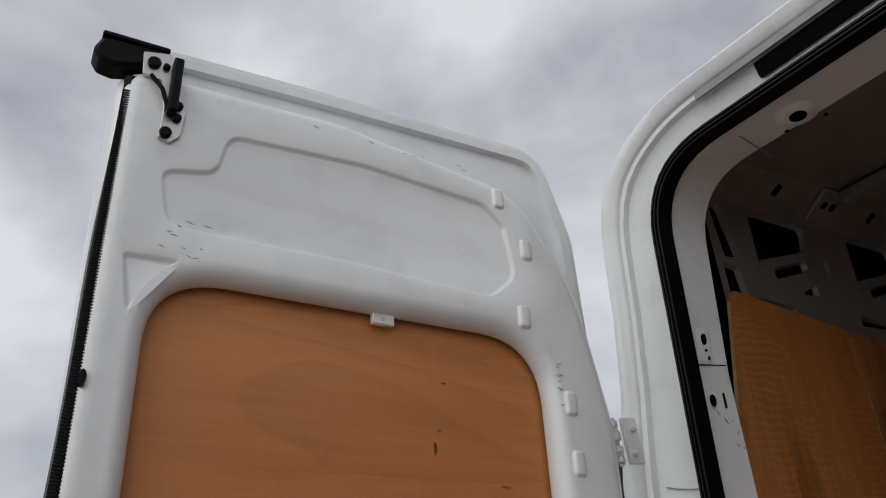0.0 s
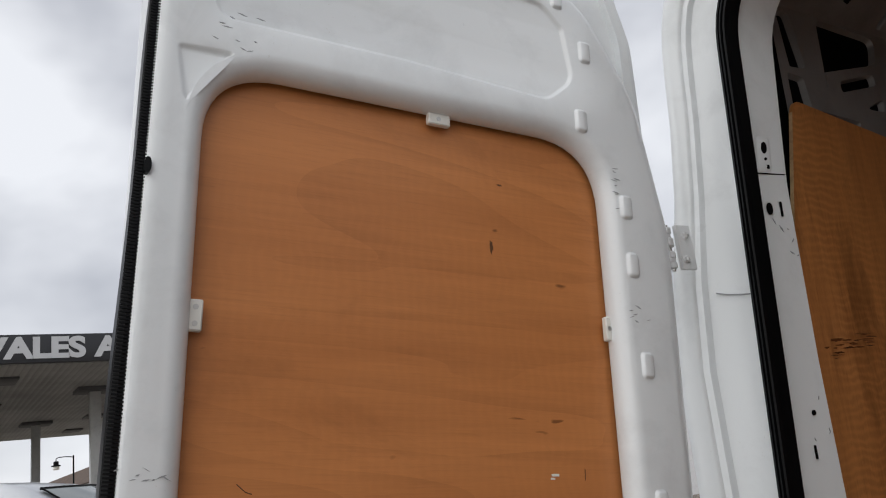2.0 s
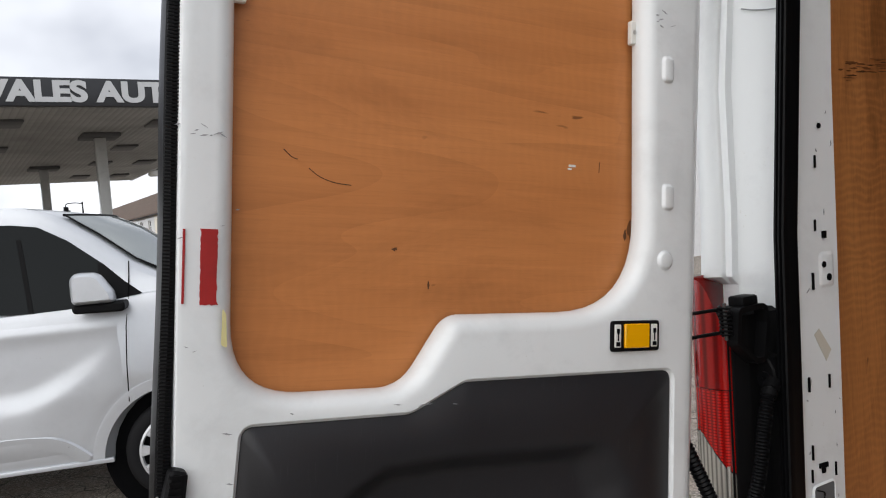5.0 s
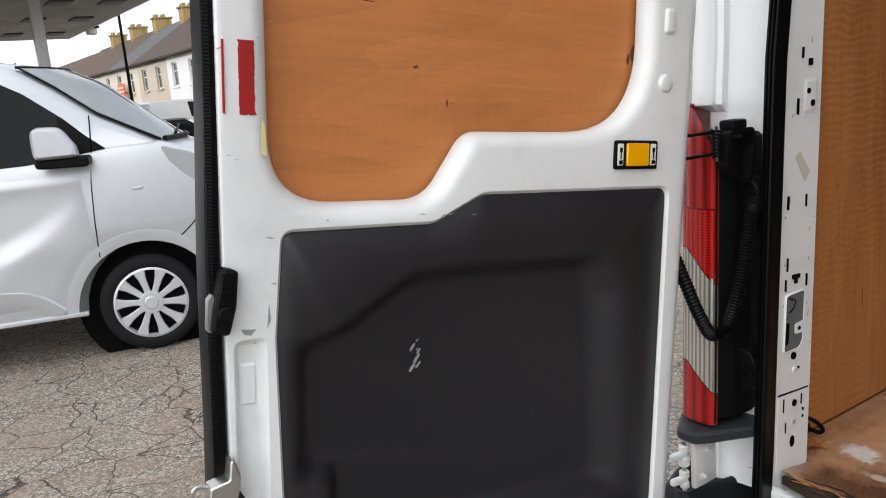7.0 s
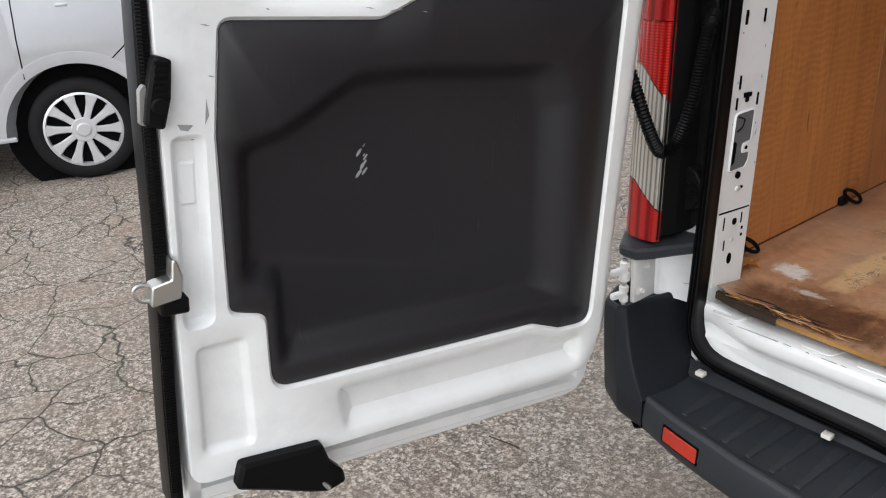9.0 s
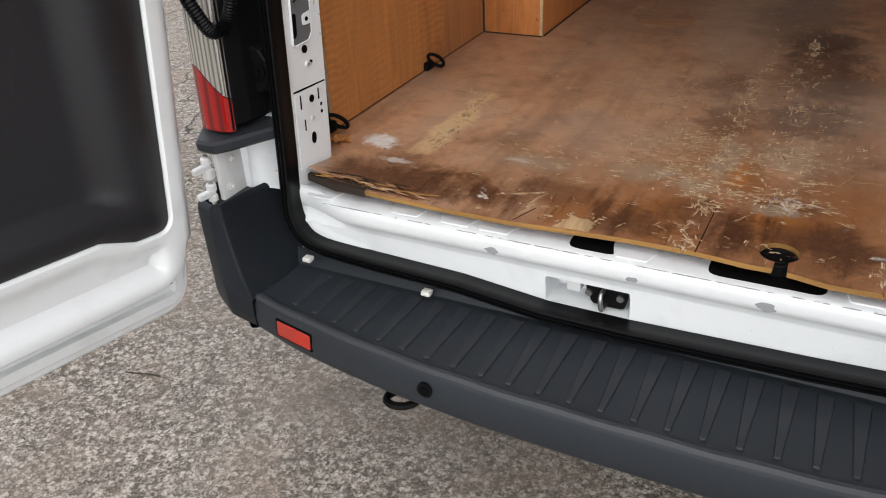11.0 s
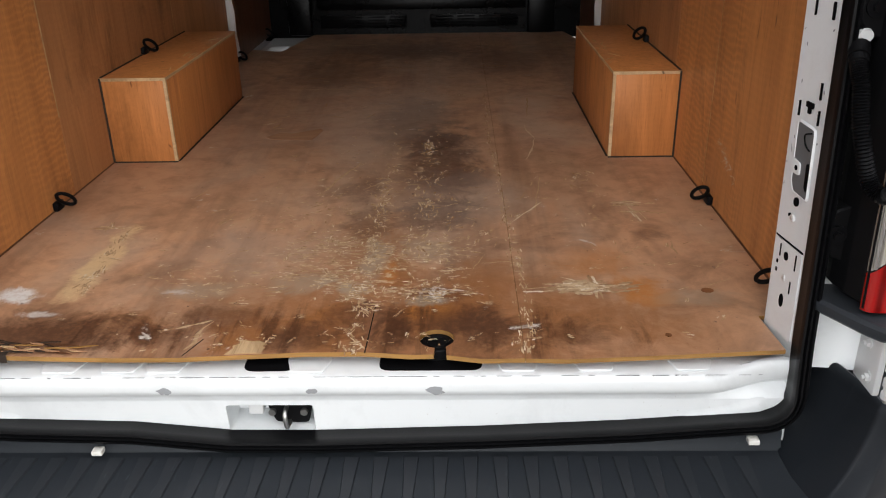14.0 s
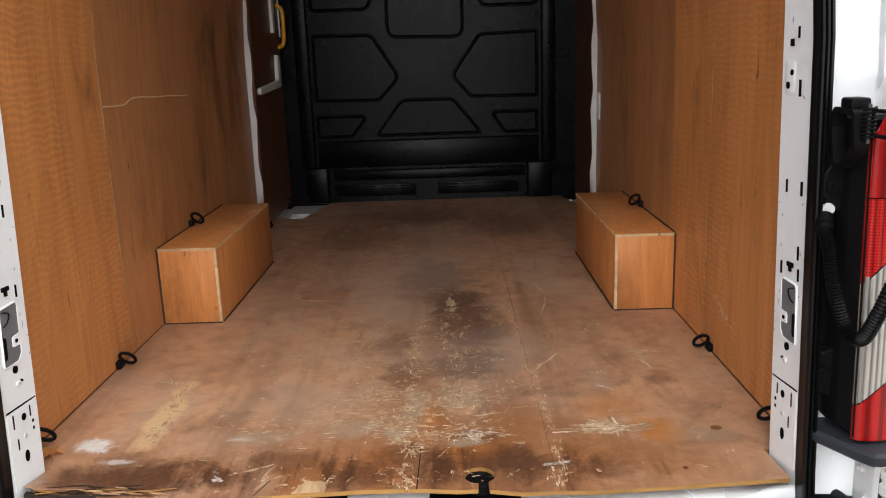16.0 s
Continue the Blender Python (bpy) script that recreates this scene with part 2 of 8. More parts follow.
def floor_material():
    """Smooth worn phenolic face: soft soaked and rusty fields, grey film with painted sheen, lengthwise drag marks."""
    m = mat("worn_phenolic_floor_board", (0.2, 0.1, 0.06), 0.4)
    v = coords(m)
    big = noise_of(m, v, 1.3, 6.0, 0.55, 0.5)
    mottle = noise_of(m, v, 16.0, 8.0, 0.68, 0.3)
    rag = noise_of(m, v, 9.0, 10.0, 0.72, 0.7)
    fine = noise_of(m, v, 80.0, 5.0, 0.7)
    drag = noise_of(m, coords(m, (9.0, 0.7, 1)), 1.0, 8.0, 0.62, 0.2)

    def times(a, b):
        return blend(m, 1.0, a, b, "MULTIPLY")

    c = blend(m, ramp(m, big, (0.35, 0.0), (0.65, 1.0)), (0.565, 0.312, 0.178), (0.395, 0.210, 0.120))
    cloud = noise_of(m, v, 5.0, 9.0, 0.66, 0.8)
    c = blend(m, ramp(m, cloud, (0.50, 0.0), (0.68, 0.55)), c, (0.13, 0.064, 0.036))
    c = blend(m, ramp(m, cloud, (0.50, 0.0), (0.34, 0.45)), c, (0.42, 0.25, 0.145))
    c = blend(m, ramp(m, mottle, (0.45, 0.0), (0.75, 0.5)), c, (0.15, 0.076, 0.044))
    c = blend(m, ramp(m, drag, (0.50, 0.0), (0.70, 0.6)), c, (0.15, 0.073, 0.041))
    # grey film, made paler to paint the sheen on the floor
    film_sheen = ramp(m, noise_of(m, coords(m, (1.6, 0.8, 1)), 2.2, 8.0, 0.62, 0.5), (0.46, 0.0), (0.68, 0.6))
    c = blend(m, film_sheen, c, (0.47, 0.345, 0.255))

    def spot(x, y, rx, ry, top=1.0, ragged=0.9):
        """A stain with an uneven soft outline round a place on the floor."""
        p_ = m.node_tree.nodes.new("ShaderNodeMapping")
        p_.vector_type = "TEXTURE"
        p_.inputs["Location"].default_value = (x, y, 0.73)
        p_.inputs["Scale"].default_value = (rx, ry, 1.0)
        link(m, v, p_.inputs["Vector"])
        ln = m.node_tree.nodes.new("ShaderNodeVectorMath")
        ln.operation = "LENGTH"
        link(m, p_.outputs["Vector"], ln.inputs[0])
        near = ramp(m, ln.outputs["Value"], (1.25, -0.25), (0.15, 1.0))
        sub = m.node_tree.nodes.new("ShaderNodeMath")
        sub.operation = "MULTIPLY_ADD"
        sub.inputs[1].default_value = ragged * 2.4
        sub.inputs[2].default_value = -ragged * 1.2
        link(m, rag, sub.inputs[0])
        add = m.node_tree.nodes.new("ShaderNodeMath")
        add.operation = "ADD"
        link(m, near, add.inputs[0])
        link(m, sub.outputs[0], add.inputs[1])
        e = ramp(m, add.outputs[0], (0.25, 0.0), (0.75, top))
        return times(e, ramp(m, fine, (0.30, 0.65), (0.55, 1.0)))

    def stain(col, x, y, rx, ry, top, ragged=0.9):
        nonlocal c
        c = blend(m, spot(x, y, rx, ry, top, ragged), c, col)

    umber, rusty, orange, ashen, chalk = (0.080, 0.036, 0.021), (0.275, 0.108, 0.035), (0.46, 0.170, 0.038), (0.36, 0.30, 0.22), (0.72, 0.69, 0.65)
    # warm brown soaking towards the rear edge
    stain((0.285, 0.118, 0.044), 0.10, 0.08, 0.85, 0.38, 0.8, 0.5)
    stain((0.31, 0.175, 0.105), 0.06, 1.0, 0.30, 1.0, 0.55, 0.6)
    # dark lengthwise wear down the middle and at the far end
    for x, y, rx, ry, top in ((0.15, 1.10, 0.16, 0.55, 0.75), (0.15, 0.66, 0.15, 0.18, 0.7), (0.05, 1.55, 0.22, 0.5, 0.5), (-0.33, 2.35, 0.35, 0.45, 0.5), (0.40, 2.6, 0.35, 0.5, 0.5), (-0.05, 2.9, 0.5, 0.4, 0.6), (0.67, 0.54, 0.07, 0.09, 0.6), (-0.06, 0.85, 0.10, 0.2, 0.45)):
        stain(umber, x, y, rx, ry, top)
    # rusty soaked strips along the rear edge, one board at a time
    for x, y, rx, ry, top in ((-0.05, 0.09, 0.10, 0.15, 0.9), (0.17, 0.12, 0.16, 0.13, 0.95), (0.07, 0.30, 0.06, 0.16, 0.8), (-0.20, 0.06, 0.12, 0.10, 0.75), (0.50, 0.10, 0.22, 0.14, 0.5), (0.02, 0.45, 0.18, 0.2, 0.45), (0.28, 0.30, 0.12, 0.14, 0.5), (-0.48, 0.10, 0.16, 0.10, 0.5)):
        stain(rusty, x, y, rx, ry, top)
    stain(orange, 0.59, 0.23, 0.10, 0.10, 0.85)
    stain(orange, 0.50, 0.36, 0.14, 0.12, 0.5)
    stain(orange, 0.15, 0.14, 0.10, 0.05, 0.7)
    stain(orange, 0.055, 0.33, 0.03, 0.10, 0.7)
    for x, y, rx, ry, top in ((0.075, 0.05, 0.07, 0.13, 0.85), (0.25, 0.06, 0.11, 0.13, 0.75), (-0.08, 0.05, 0.10, 0.08, 0.7), (-0.60, 0.065, 0.30, 0.13, 0.95), (0.02, 0.12, 0.12, 0.12, 0.6), (0.20, 0.10, 0.14, 0.10, 0.7), (0.44, 0.05, 0.12, 0.09, 0.55), (-0.28, 0.12, 0.14, 0.09, 0.5), (0.12, 1.28, 0.14, 0.22, 0.6), (-0.02, 0.62, 0.10, 0.16, 0.5), (0.24, 0.95, 0.10, 0.20, 0.5), (-0.36, 0.05, 0.12, 0.06, 0.55), (-0.13, 0.03, 0.05, 0.05, 0.55), (0.15, 0.21, 0.10, 0.05, 0.45)):
        stain(umber, x, y, rx, ry, top)
    # soaked streaks that run in from the edge
    runs = ramp(m, noise_of(m, coords(m, (24.0, 3.0, 1)), 1.0, 6.0, 0.65, 0.3), (0.50, 0.0), (0.62, 0.8))
    c = blend(m, times(runs, spot(0.0, 0.05, 0.9, 0.22, 1.0, 0.6)), c, (0.075, 0.030, 0.014))
    # bare greyed ply where the face has worn through
    for x, y, rx, ry, top in ((-0.03, 0.24, 0.07, 0.06, 0.75), (0.13, 0.185, 0.08, 0.025, 0.6), (0.02, 0.40, 0.05, 0.16, 0.6), (-0.13, 0.27, 0.10, 0.07, 0.5), (-0.36, 0.24, 0.16, 0.06, 0.45), (0.13, 0.44, 0.10, 0.10, 0.4), (0.68, 0.20, 0.12, 0.05, 0.4)):
        stain(ashen, x, y, rx, ry, top, 1.4)
    # broad soft greys that paint more sheen over the brown
    for x, y, rx, ry, top in ((0.20, 0.80, 0.28, 0.30, 0.25), (-0.30, 0.45, 0.30, 0.20, 0.25), (-0.10, 1.6, 0.40, 0.6, 0.25)):
        stain((0.40, 0.31, 0.25), x, y, rx, ry, top, 1.1)
    # pale worn streak, spilled white powder
    stain((0.66, 0.46, 0.25), -0.612, 0.40, 0.050, 0.26, 1.0, 1.2)
    stain(chalk, -0.735, 0.225, 0.075, 0.055, 1.0, 1.3)
    stain(chalk, -0.640, 0.140, 0.060, 0.020, 0.7, 1.5)
    stain(chalk, -0.400, 0.235, 0.050, 0.020, 0.4, 1.6)
    # torn face veneer: ragged cross-grain patches
    torn = ramp(m, noise_of(m, coords(m, (22.0, 60.0, 1)), 1.0, 6.0, 0.70, 0.4), (0.54, 0.0), (0.60, 1.0))
    gate = ramp(m, noise_of(m, coords(m, (1.0, 0.8, 1)), 12.0, 8.0, 0.70, 0.4), (0.50, 0.0), (0.56, 1.0))
    worn = blend(m, 1.0, spot(-0.08, 0.38, 0.26, 0.24, 1.0, 0.6), spot(0.13, 0.34, 0.18, 0.26, 1.0, 0.6), "SCREEN")
    worn = blend(m, 1.0, worn, spot(0.01, 0.75, 0.05, 0.75, 1.0, 0.5), "SCREEN")
    worn = blend(m, 1.0, worn, spot(0.12, 0.95, 0.06, 0.50, 0.9, 0.6), "SCREEN")
    worn = blend(m, 1.0, worn, spot(-0.38, 0.28, 0.22, 0.12, 0.8, 0.7), "SCREEN")
    worn = blend(m, 1.0, worn, spot(0.335, 0.45, 0.022, 0.55, 1.0, 0.4), "SCREEN")
    c = blend(m, times(times(torn, gate), worn), c, (0.56, 0.42, 0.26))
    # dark specks
    c = blend(m, ramp(m, noise_of(m, v, 45.0, 3.0, 0.6), (0.70, 0.0), (0.74, 0.7)), c, (0.05, 0.026, 0.016))
    base(m, c)
    rough_of(m, mottle, 0.20, 0.50)
    bump(m, blend(m, 0.5, drag, fine), 0.12, 0.0012)
    return m


def fleck_material():
    """Bare splintered veneer, each chip a little lighter or darker."""
    m = mat("bare_chipped_veneer", (0.5, 0.36, 0.22), 0.7)
    g = m.node_tree.nodes.new("ShaderNodeNewGeometry")
    c = ramp(m, g.outputs["Random Per Island"], (0.0, (0.34, 0.20, 0.105)), (0.4, (0.48, 0.325, 0.185)), (0.8, (0.60, 0.45, 0.28)), (1.0, (0.72, 0.62, 0.48)))
    base(m, blend(m, ramp(m, noise_of(m, coords(m), 120.0, 4.0, 0.6), (0.5, 0.0), (0.75, 0.6)), c, (0.20, 0.11, 0.06)))
    return m


FLOOR = floor_material()
FLECK = fleck_material()


def asphalt():
    m = mat("weathered_cracked_asphalt", (0.2, 0.19, 0.18), 0.85)
    v = coords(m)
    cells = []
    for sc in (75.0, 190.0):
        vor = node(m, "ShaderNodeTexVoronoi", Scale=sc)
        link(m, v, vor.inputs["Vector"])
        tone = m.node_tree.nodes.new("ShaderNodeSeparateColor")
        link(m, vor.outputs["Color"], tone.inputs["Color"])
        cells.append((tone.outputs["Red"], vor.outputs["Distance"]))
    grit = noise_of(m, v, 130.0, 6.0, 0.75)
    big = noise_of(m, v, 1.1, 7.0, 0.62, 0.3)
    stone = blend(m, 0.45, blend(m, 0.5, cells[0][0], cells[1][0]), grit)
    c = ramp(m, stone, (0.34, (0.075, 0.063, 0.052)), (0.46, (0.205, 0.175, 0.146)), (0.54, (0.32, 0.276, 0.233)), (0.68, (0.56, 0.50, 0.435)))
    # binder between the stones, brown dirt and grey bloom in patches
    c = blend(m, ramp(m, cells[0][1], (0.45, 0.0), (0.80, 0.55)), c, (0.10, 0.084, 0.068))
    c = blend(m, ramp(m, noise_of(m, v, 2.6, 8.0, 0.68, 0.6), (0.48, 0.0), (0.66, 0.55)), c, (0.235, 0.168, 0.125))
    c = blend(m, ramp(m, big, (0.40, 0.0), (0.70, 0.35)), c, (0.30, 0.268, 0.230))
    damp = ramp(m, noise_of(m, v, 0.8, 6.0, 0.65, 0.8), (0.60, 0.0), (0.68, 0.6))
    c = blend(m, damp, c, (0.085, 0.073, 0.060))
    # branching crack net on the open yard, with moss here and there
    warp = m.node_tree.nodes.new("ShaderNodeMix")
    warp.data_type = "RGBA"
    warp.blend_type = "ADD"
    warp.inputs["Factor"].default_value = 0.22
    wn_ = node(m, "ShaderNodeTexNoise", Scale=3.0, Detail=4.0)
    link(m, v, wn_.inputs["Vector"])
    link(m, v, warp.inputs["A"])
    link(m, wn_.outputs["Color"], warp.inputs["B"])
    cr = node(m, "ShaderNodeTexVoronoi", Scale=3.3)
    cr.feature = "DISTANCE_TO_EDGE"
    link(m, warp.outputs["Result"], cr.inputs["Vector"])
    sx = m.node_tree.nodes.new("ShaderNodeSeparateXYZ")
    link(m, v, sx.inputs["Vector"])
    yard = node(m, "ShaderNodeMapRange", From_Min=-1.5, From_Max=-2.3)
    link(m, sx.outputs["X"], yard.inputs["Value"])
    line = blend(m, 1.0, ramp(m, cr.outputs["Distance"], (0.003, 1.0), (0.018, 0.0)), yard.outputs["Result"], "MULTIPLY")
    moss = ramp(m, noise_of(m, v, 1.4, 4.0), (0.5, (0.03, 0.026, 0.022)), (0.64, (0.06, 0.07, 0.02)))
    c = blend(m, line, c, moss)
    base(m, c)
    bump(m, blend(m, line, stone, 0.0), 0.9, 0.008)
    return m


ASPHALT = asphalt()


def lens(name, color, axis, scale, rough=0.12, crossed=True):
    """Moulded lamp lens with fine optics in two directions."""
    m = mat(name, color, rough, 0.0, 0.3)
    v = coords(m)
    f = []
    for a, s_ in ((axis, scale), ("Z", 55.0)):
        wv = node(m, "ShaderNodeTexWave", Scale=s_, Distortion=0.0)
        wv.bands_direction = a
        link(m, v, wv.inputs["Vector"])
        f.append(wv.outputs["Fac"])
    g = blend(m, 1.0, f[0], f[1], "MULTIPLY") if crossed else f[0]
    dark = tuple(c * 0.22 for c in color)
    base(m, blend(m, ramp(m, g, (0.05, 0.25), (0.6, 1.0)), dark, color))
    bump(m, f[0], 0.4, 0.002)
    return m


RED_LENS = lens("red_lamp_lens", (0.50, 0.006, 0.004), "X", 26.0, 0.10)
RED_DEEP = lens("deep_red_lamp_lens", (0.31, 0.005, 0.004), "X", 12.0, 0.06, False)
CLEAR_LENS = lens("clear_lamp_lens", (0.56, 0.54, 0.49), "X", 30.0, 0.10, False)
CLEAR_LENS.node_tree.nodes["Principled BSDF"].inputs["Metallic"].default_value = 0.55
RED_REFLECT = lens("red_reflector", (0.60, 0.030, 0.012), "X", 160.0, 0.3, False)
RED_TAPE = paint("red_reflective_tape", (0.33, 0.012, 0.014), 0.35)
AMBER = mat("amber_reflector", (0.85, 0.40, 0.0), 0.25, 0.0, 0.5)
YELLOW = mat("yellow_plastic", (0.75, 0.36, 0.01), 0.45)
LABELWHITE = mat("off_white_plastic", (0.72, 0.71, 0.66), 0.45)
GLASS = mat("tinted_van_glass", (0.005, 0.007, 0.008), 0.02)
GLASS.node_tree.nodes["Principled BSDF"].inputs["Specular IOR Level"].default_value = 0.10
# grey base colour paints part of the sky's reflection in the screen
WIND = mat("sky_grey_windscreen_glass", (0.20, 0.225, 0.225), 0.05)
WIND.node_tree.nodes["Principled BSDF"].inputs["Specular IOR Level"].default_value = 0.9
HEADLAMP = mat("clear_headlamp", (0.42, 0.44, 0.46), 0.06, 0.3, 0.4)
TYRE = plastic("tyre_rubber", (0.012, 0.012, 0.013), 0.75, 0.2, 1.0, 0.1)
ALLOY = mat("silver_wheel_trim", (0.56, 0.57, 0.59), 0.35, 0.45)
LEAF = mat("dry_brown_leaf", (0.42, 0.17, 0.045), 0.7)
CHALK = mat("white_powder_stain", (0.60, 0.50, 0.40), 0.9)

# ---- mesh helpers ----
from mathutils.geometry import tessellate_polygon


def finish(bm, smooth=40):
    bmesh.ops.remove_doubles(bm, verts=bm.verts, dist=1e-5)
    bmesh.ops.recalc_face_normals(bm, faces=bm.faces)
    for f in bm.faces:
        f.smooth = True
    lim = radians(smooth)
    for e in bm.edges:
        e.smooth = len(e.link_faces) != 2 or e.calc_face_angle(0) < lim


def part(name, bm, material, parent=None, label="", m=None, smooth=40):
    finish(bm, smooth)
    me = bpy.data.meshes.new(name)
    bm.to_mesh(me)
    bm.free()
    for mm in material if isinstance(material, (list, tuple)) else [material]:
        me.materials.append(mm)
    ob = new(name, me)
    if parent is not None and parent.parent is not None and parent.parent.parent is not None:
        parent = parent.parent
    if parent is not None:
        ob.parent = parent
    if m is not None:
        ob.matrix_basis = m
    if label:
        ob["label"] = label
    return ob


def empty(name, m=None, parent=None):
    ob = new(name)
    ob.empty_display_size = 0.1
    if parent is not None:
        ob.parent = parent
    if m is not None:
        ob.matrix_basis = m
    return ob


def box(bm, lo, hi, bev=0.0):
    r = bmesh.ops.create_cube(bm, size=1.0)
    for v in r["verts"]:
        v.co = Vector([lo[i] + (v.co[i] + 0.5) * (hi[i] - lo[i]) for i in range(3)])
    if bev:
        es = list({e for v in r["verts"] for e in v.link_edges})
        bmesh.ops.bevel(bm, geom=es, offset=bev, segments=2, affect="EDGES", profile=0.5)
    return bm


def rounded(points, seg=6):
    """A closed outline from corners (a, b, radius)."""
    out, n = [], len(points)
    for i, (a, b, r) in enumerate(points):
        p, q, s = Vector(points[i - 1][:2]), Vector((a, b)), Vector(points[(i + 1) % n][:2])
        d0, d1 = (p - q), (s - q)
        ang = d0.angle(d1) if d0.length and d1.length else math.pi
        if r <= 0 or ang > 3.1:
            out.append(q.copy())
            continue
        cut = min(r / math.tan(ang / 2), d0.length * 0.49, d1.length * 0.49)
        p0, p1 = q + d0.normalized() * cut, q + d1.normalized() * cut
        for k in range(seg + 1):
            t = k / seg
            out.append(p0 * (1 - t) ** 2 + q * 2 * t * (1 - t) + p1 * t * t)
    return out


def grown(loop, d):
    """The outline moved outward by d (inward if negative)."""
    area = sum(loop[i - 1].x * loop[i].y - loop[i].x * loop[i - 1].y for i in range(len(loop)))
    s = 1 if area > 0 else -1
    out = []
    for i, p in enumerate(loop):
        a, b = (p - loop[i - 1]), (loop[(i + 1) % len(loop)] - p)
        if a.length < 1e-7:
            a = b
        if b.length < 1e-7:
            b = a
        t = (a.normalized() + b.normalized())
        t = t.normalized() if t.length > 1e-6 else a.normalized()
        out.append(p + Vector((t.y, -t.x)) * d * s)
    return out


def ring(bm, loop, h, f):
    return [bm.verts.new(f(p.x, p.y, h)) for p in loop]


def bridge(bm, r0, r1):
    n = len(r0)
    for i in range(n):
        j = (i + 1) % n
        bm.faces.new((r0[i], r0[j], r1[j], r1[i]))


def fill(bm, rings, up):
    """Flat plate between closed rings (outer and holes)."""
    if len(rings) == 1:
        r = rings[0]
        if len(r) <= 4:
            bm.faces.new(r)
            return
        for a, b, c in tessellate_polygon([[v.co for v in r]]):
            bm.faces.new((r[a], r[b], r[c]))
        return
    es = []
    for r in rings:
        for i in range(len(r)):
            e = bm.edges.get((r[i], r[i - 1])) or bm.edges.new((r[i], r[i - 1]))
            es.append(e)
    bmesh.ops.triangle_fill(bm, use_beauty=True, use_dissolve=False, edges=es, normal=up)


def slope(bm, loop, f, h0, h1, width, steps=4, start=None):
    """A rounded step from the outline at height h0 to the outline shrunk by width at h1. Returns the last ring."""
    prev = start or ring(bm, loop, h0, f)
    for k in range(1, steps + 1):
        t = k / steps
        s = t * t * (3 - 2 * t)
        nxt = ring(bm, grown(loop, -width * t), h0 + (h1 - h0) * s, f)
        bridge(bm, prev, nxt)
        prev = nxt
    return prev


def prism(bm, loop, h0, h1, f, bev=0.0):
    if bev:
        a, b = ring(bm, grown(loop, -bev), h0, f), ring(bm, loop, h0 + (bev if h1 > h0 else -bev), f)
        c, d = ring(bm, loop, h1 - (bev if h1 > h0 else -bev), f), ring(bm, grown(loop, -bev), h1, f)
        for p, q in ((a, b), (b, c), (c, d)):
            bridge(bm, p, q)
    else:
        a, d = ring(bm, loop, h0, f), ring(bm, loop, h1, f)
        bridge(bm, a, d)
    up = f(0, 0, 1) - f(0, 0, 0)
    fill(bm, [a], up)
    fill(bm, [d], up)


def flat(f):
    """Axis maps for outlines: xy (height z), xz (height y), yz (height x)."""
    return {"xy": lambda a, b, h: Vector((a, b, h)), "xz": lambda a, b, h: Vector((a, h, b)), "yz": lambda a, b, h: Vector((h, a, b))}[f]


XY, XZ, YZ = flat("xy"), flat("xz"), flat("yz")


def rect(a0, b0, a1, b1, r=0.0, seg=4):
    return rounded([(a0, b0, r), (a1, b0, r), (a1, b1, r), (a0, b1, r)], seg)


def disc(cx, cy, r, n=20):
    return [Vector((cx + r * math.cos(2 * math.pi * k / n), cy + r * math.sin(2 * math.pi * k / n))) for k in range(n)]


def curve_pts(pts, n=8):
    """Catmull-Rom through the given points."""
    pts = [Vector(p) for p in pts]
    out = []
    for i in range(len(pts) - 1):
        p0, p1, p2, p3 = pts[max(i - 1, 0)], pts[i], pts[i + 1], pts[min(i + 2, len(pts) - 1)]
        for k in range(n):
            t = k / n
            out.append(0.5 * (2 * p1 + (p2 - p0) * t + (2 * p0 - 5 * p1 + 4 * p2 - p3) * t * t + (3 * p1 - p0 - 3 * p2 + p3) * t ** 3))
    out.append(pts[-1])
    return out


def sweep(bm, path, profile, ref, closed=False, shut=True, scales=None):
    """Carry a closed profile (a outward, b along ref) along a path."""
    rings, n = [], len(path)
    ref = Vector(ref)
    for i, p in enumerate(path):
        a, b = path[i - 1] if (i or closed) else p, path[(i + 1) % n] if (i < n - 1 or closed) else p
        t = (b - a).normalized()
        bb = (ref - t * ref.dot(t)).normalized()
        aa = t.cross(bb)
        s = scales[i] if scales else 1.0
        rings.append([bm.verts.new(p + aa * x * s + bb * y * s) for x, y in profile])
    for i in range(n if closed else n - 1):
        bridge(bm, rings[i], rings[(i + 1) % n])
    if shut and not closed:
        bm.faces.new(rings[0])
        bm.faces.new(rings[-1][::-1])


def tube(bm, pts, r, n=10, ref=(0.13, 0.3, 0.95), closed=False, scales=None):
    sweep(bm, pts, [(r * math.cos(2 * math.pi * k / n), r * math.sin(2 * math.pi * k / n)) for k in range(n)], ref, closed, True, scales)


def cyl(bm, p, q, r, n=14):
    tube(bm, [Vector(p), Vector(q)], r, n, (0.31, 0.42, 0.85))


def grid_surface(bm, rows):
    vs = [[bm.verts.new(p) for p in r] for r in rows]
    for i in range(len(vs) - 1):
        for j in range(len(vs[0]) - 1):
            bm.faces.new((vs[i][j], vs[i][j + 1], vs[i + 1][j + 1], vs[i + 1][j]))
    return vs


B = bmesh.new

# ---- ground ----
bm = B()
grid_surface(bm, [[Vector((x, y, 0)) for x in (-900, -60, -12, 12, 900)] for y in (-900, -60, -12, 12, 60, 900)])
ground = tagged(part("ground", bm, ASPHALT), "weathered grey asphalt yard with branching cracks and moss", "ground", kind="structure")

# ---- the van that the doors belong to ----
FLOOR_Z = 0.73
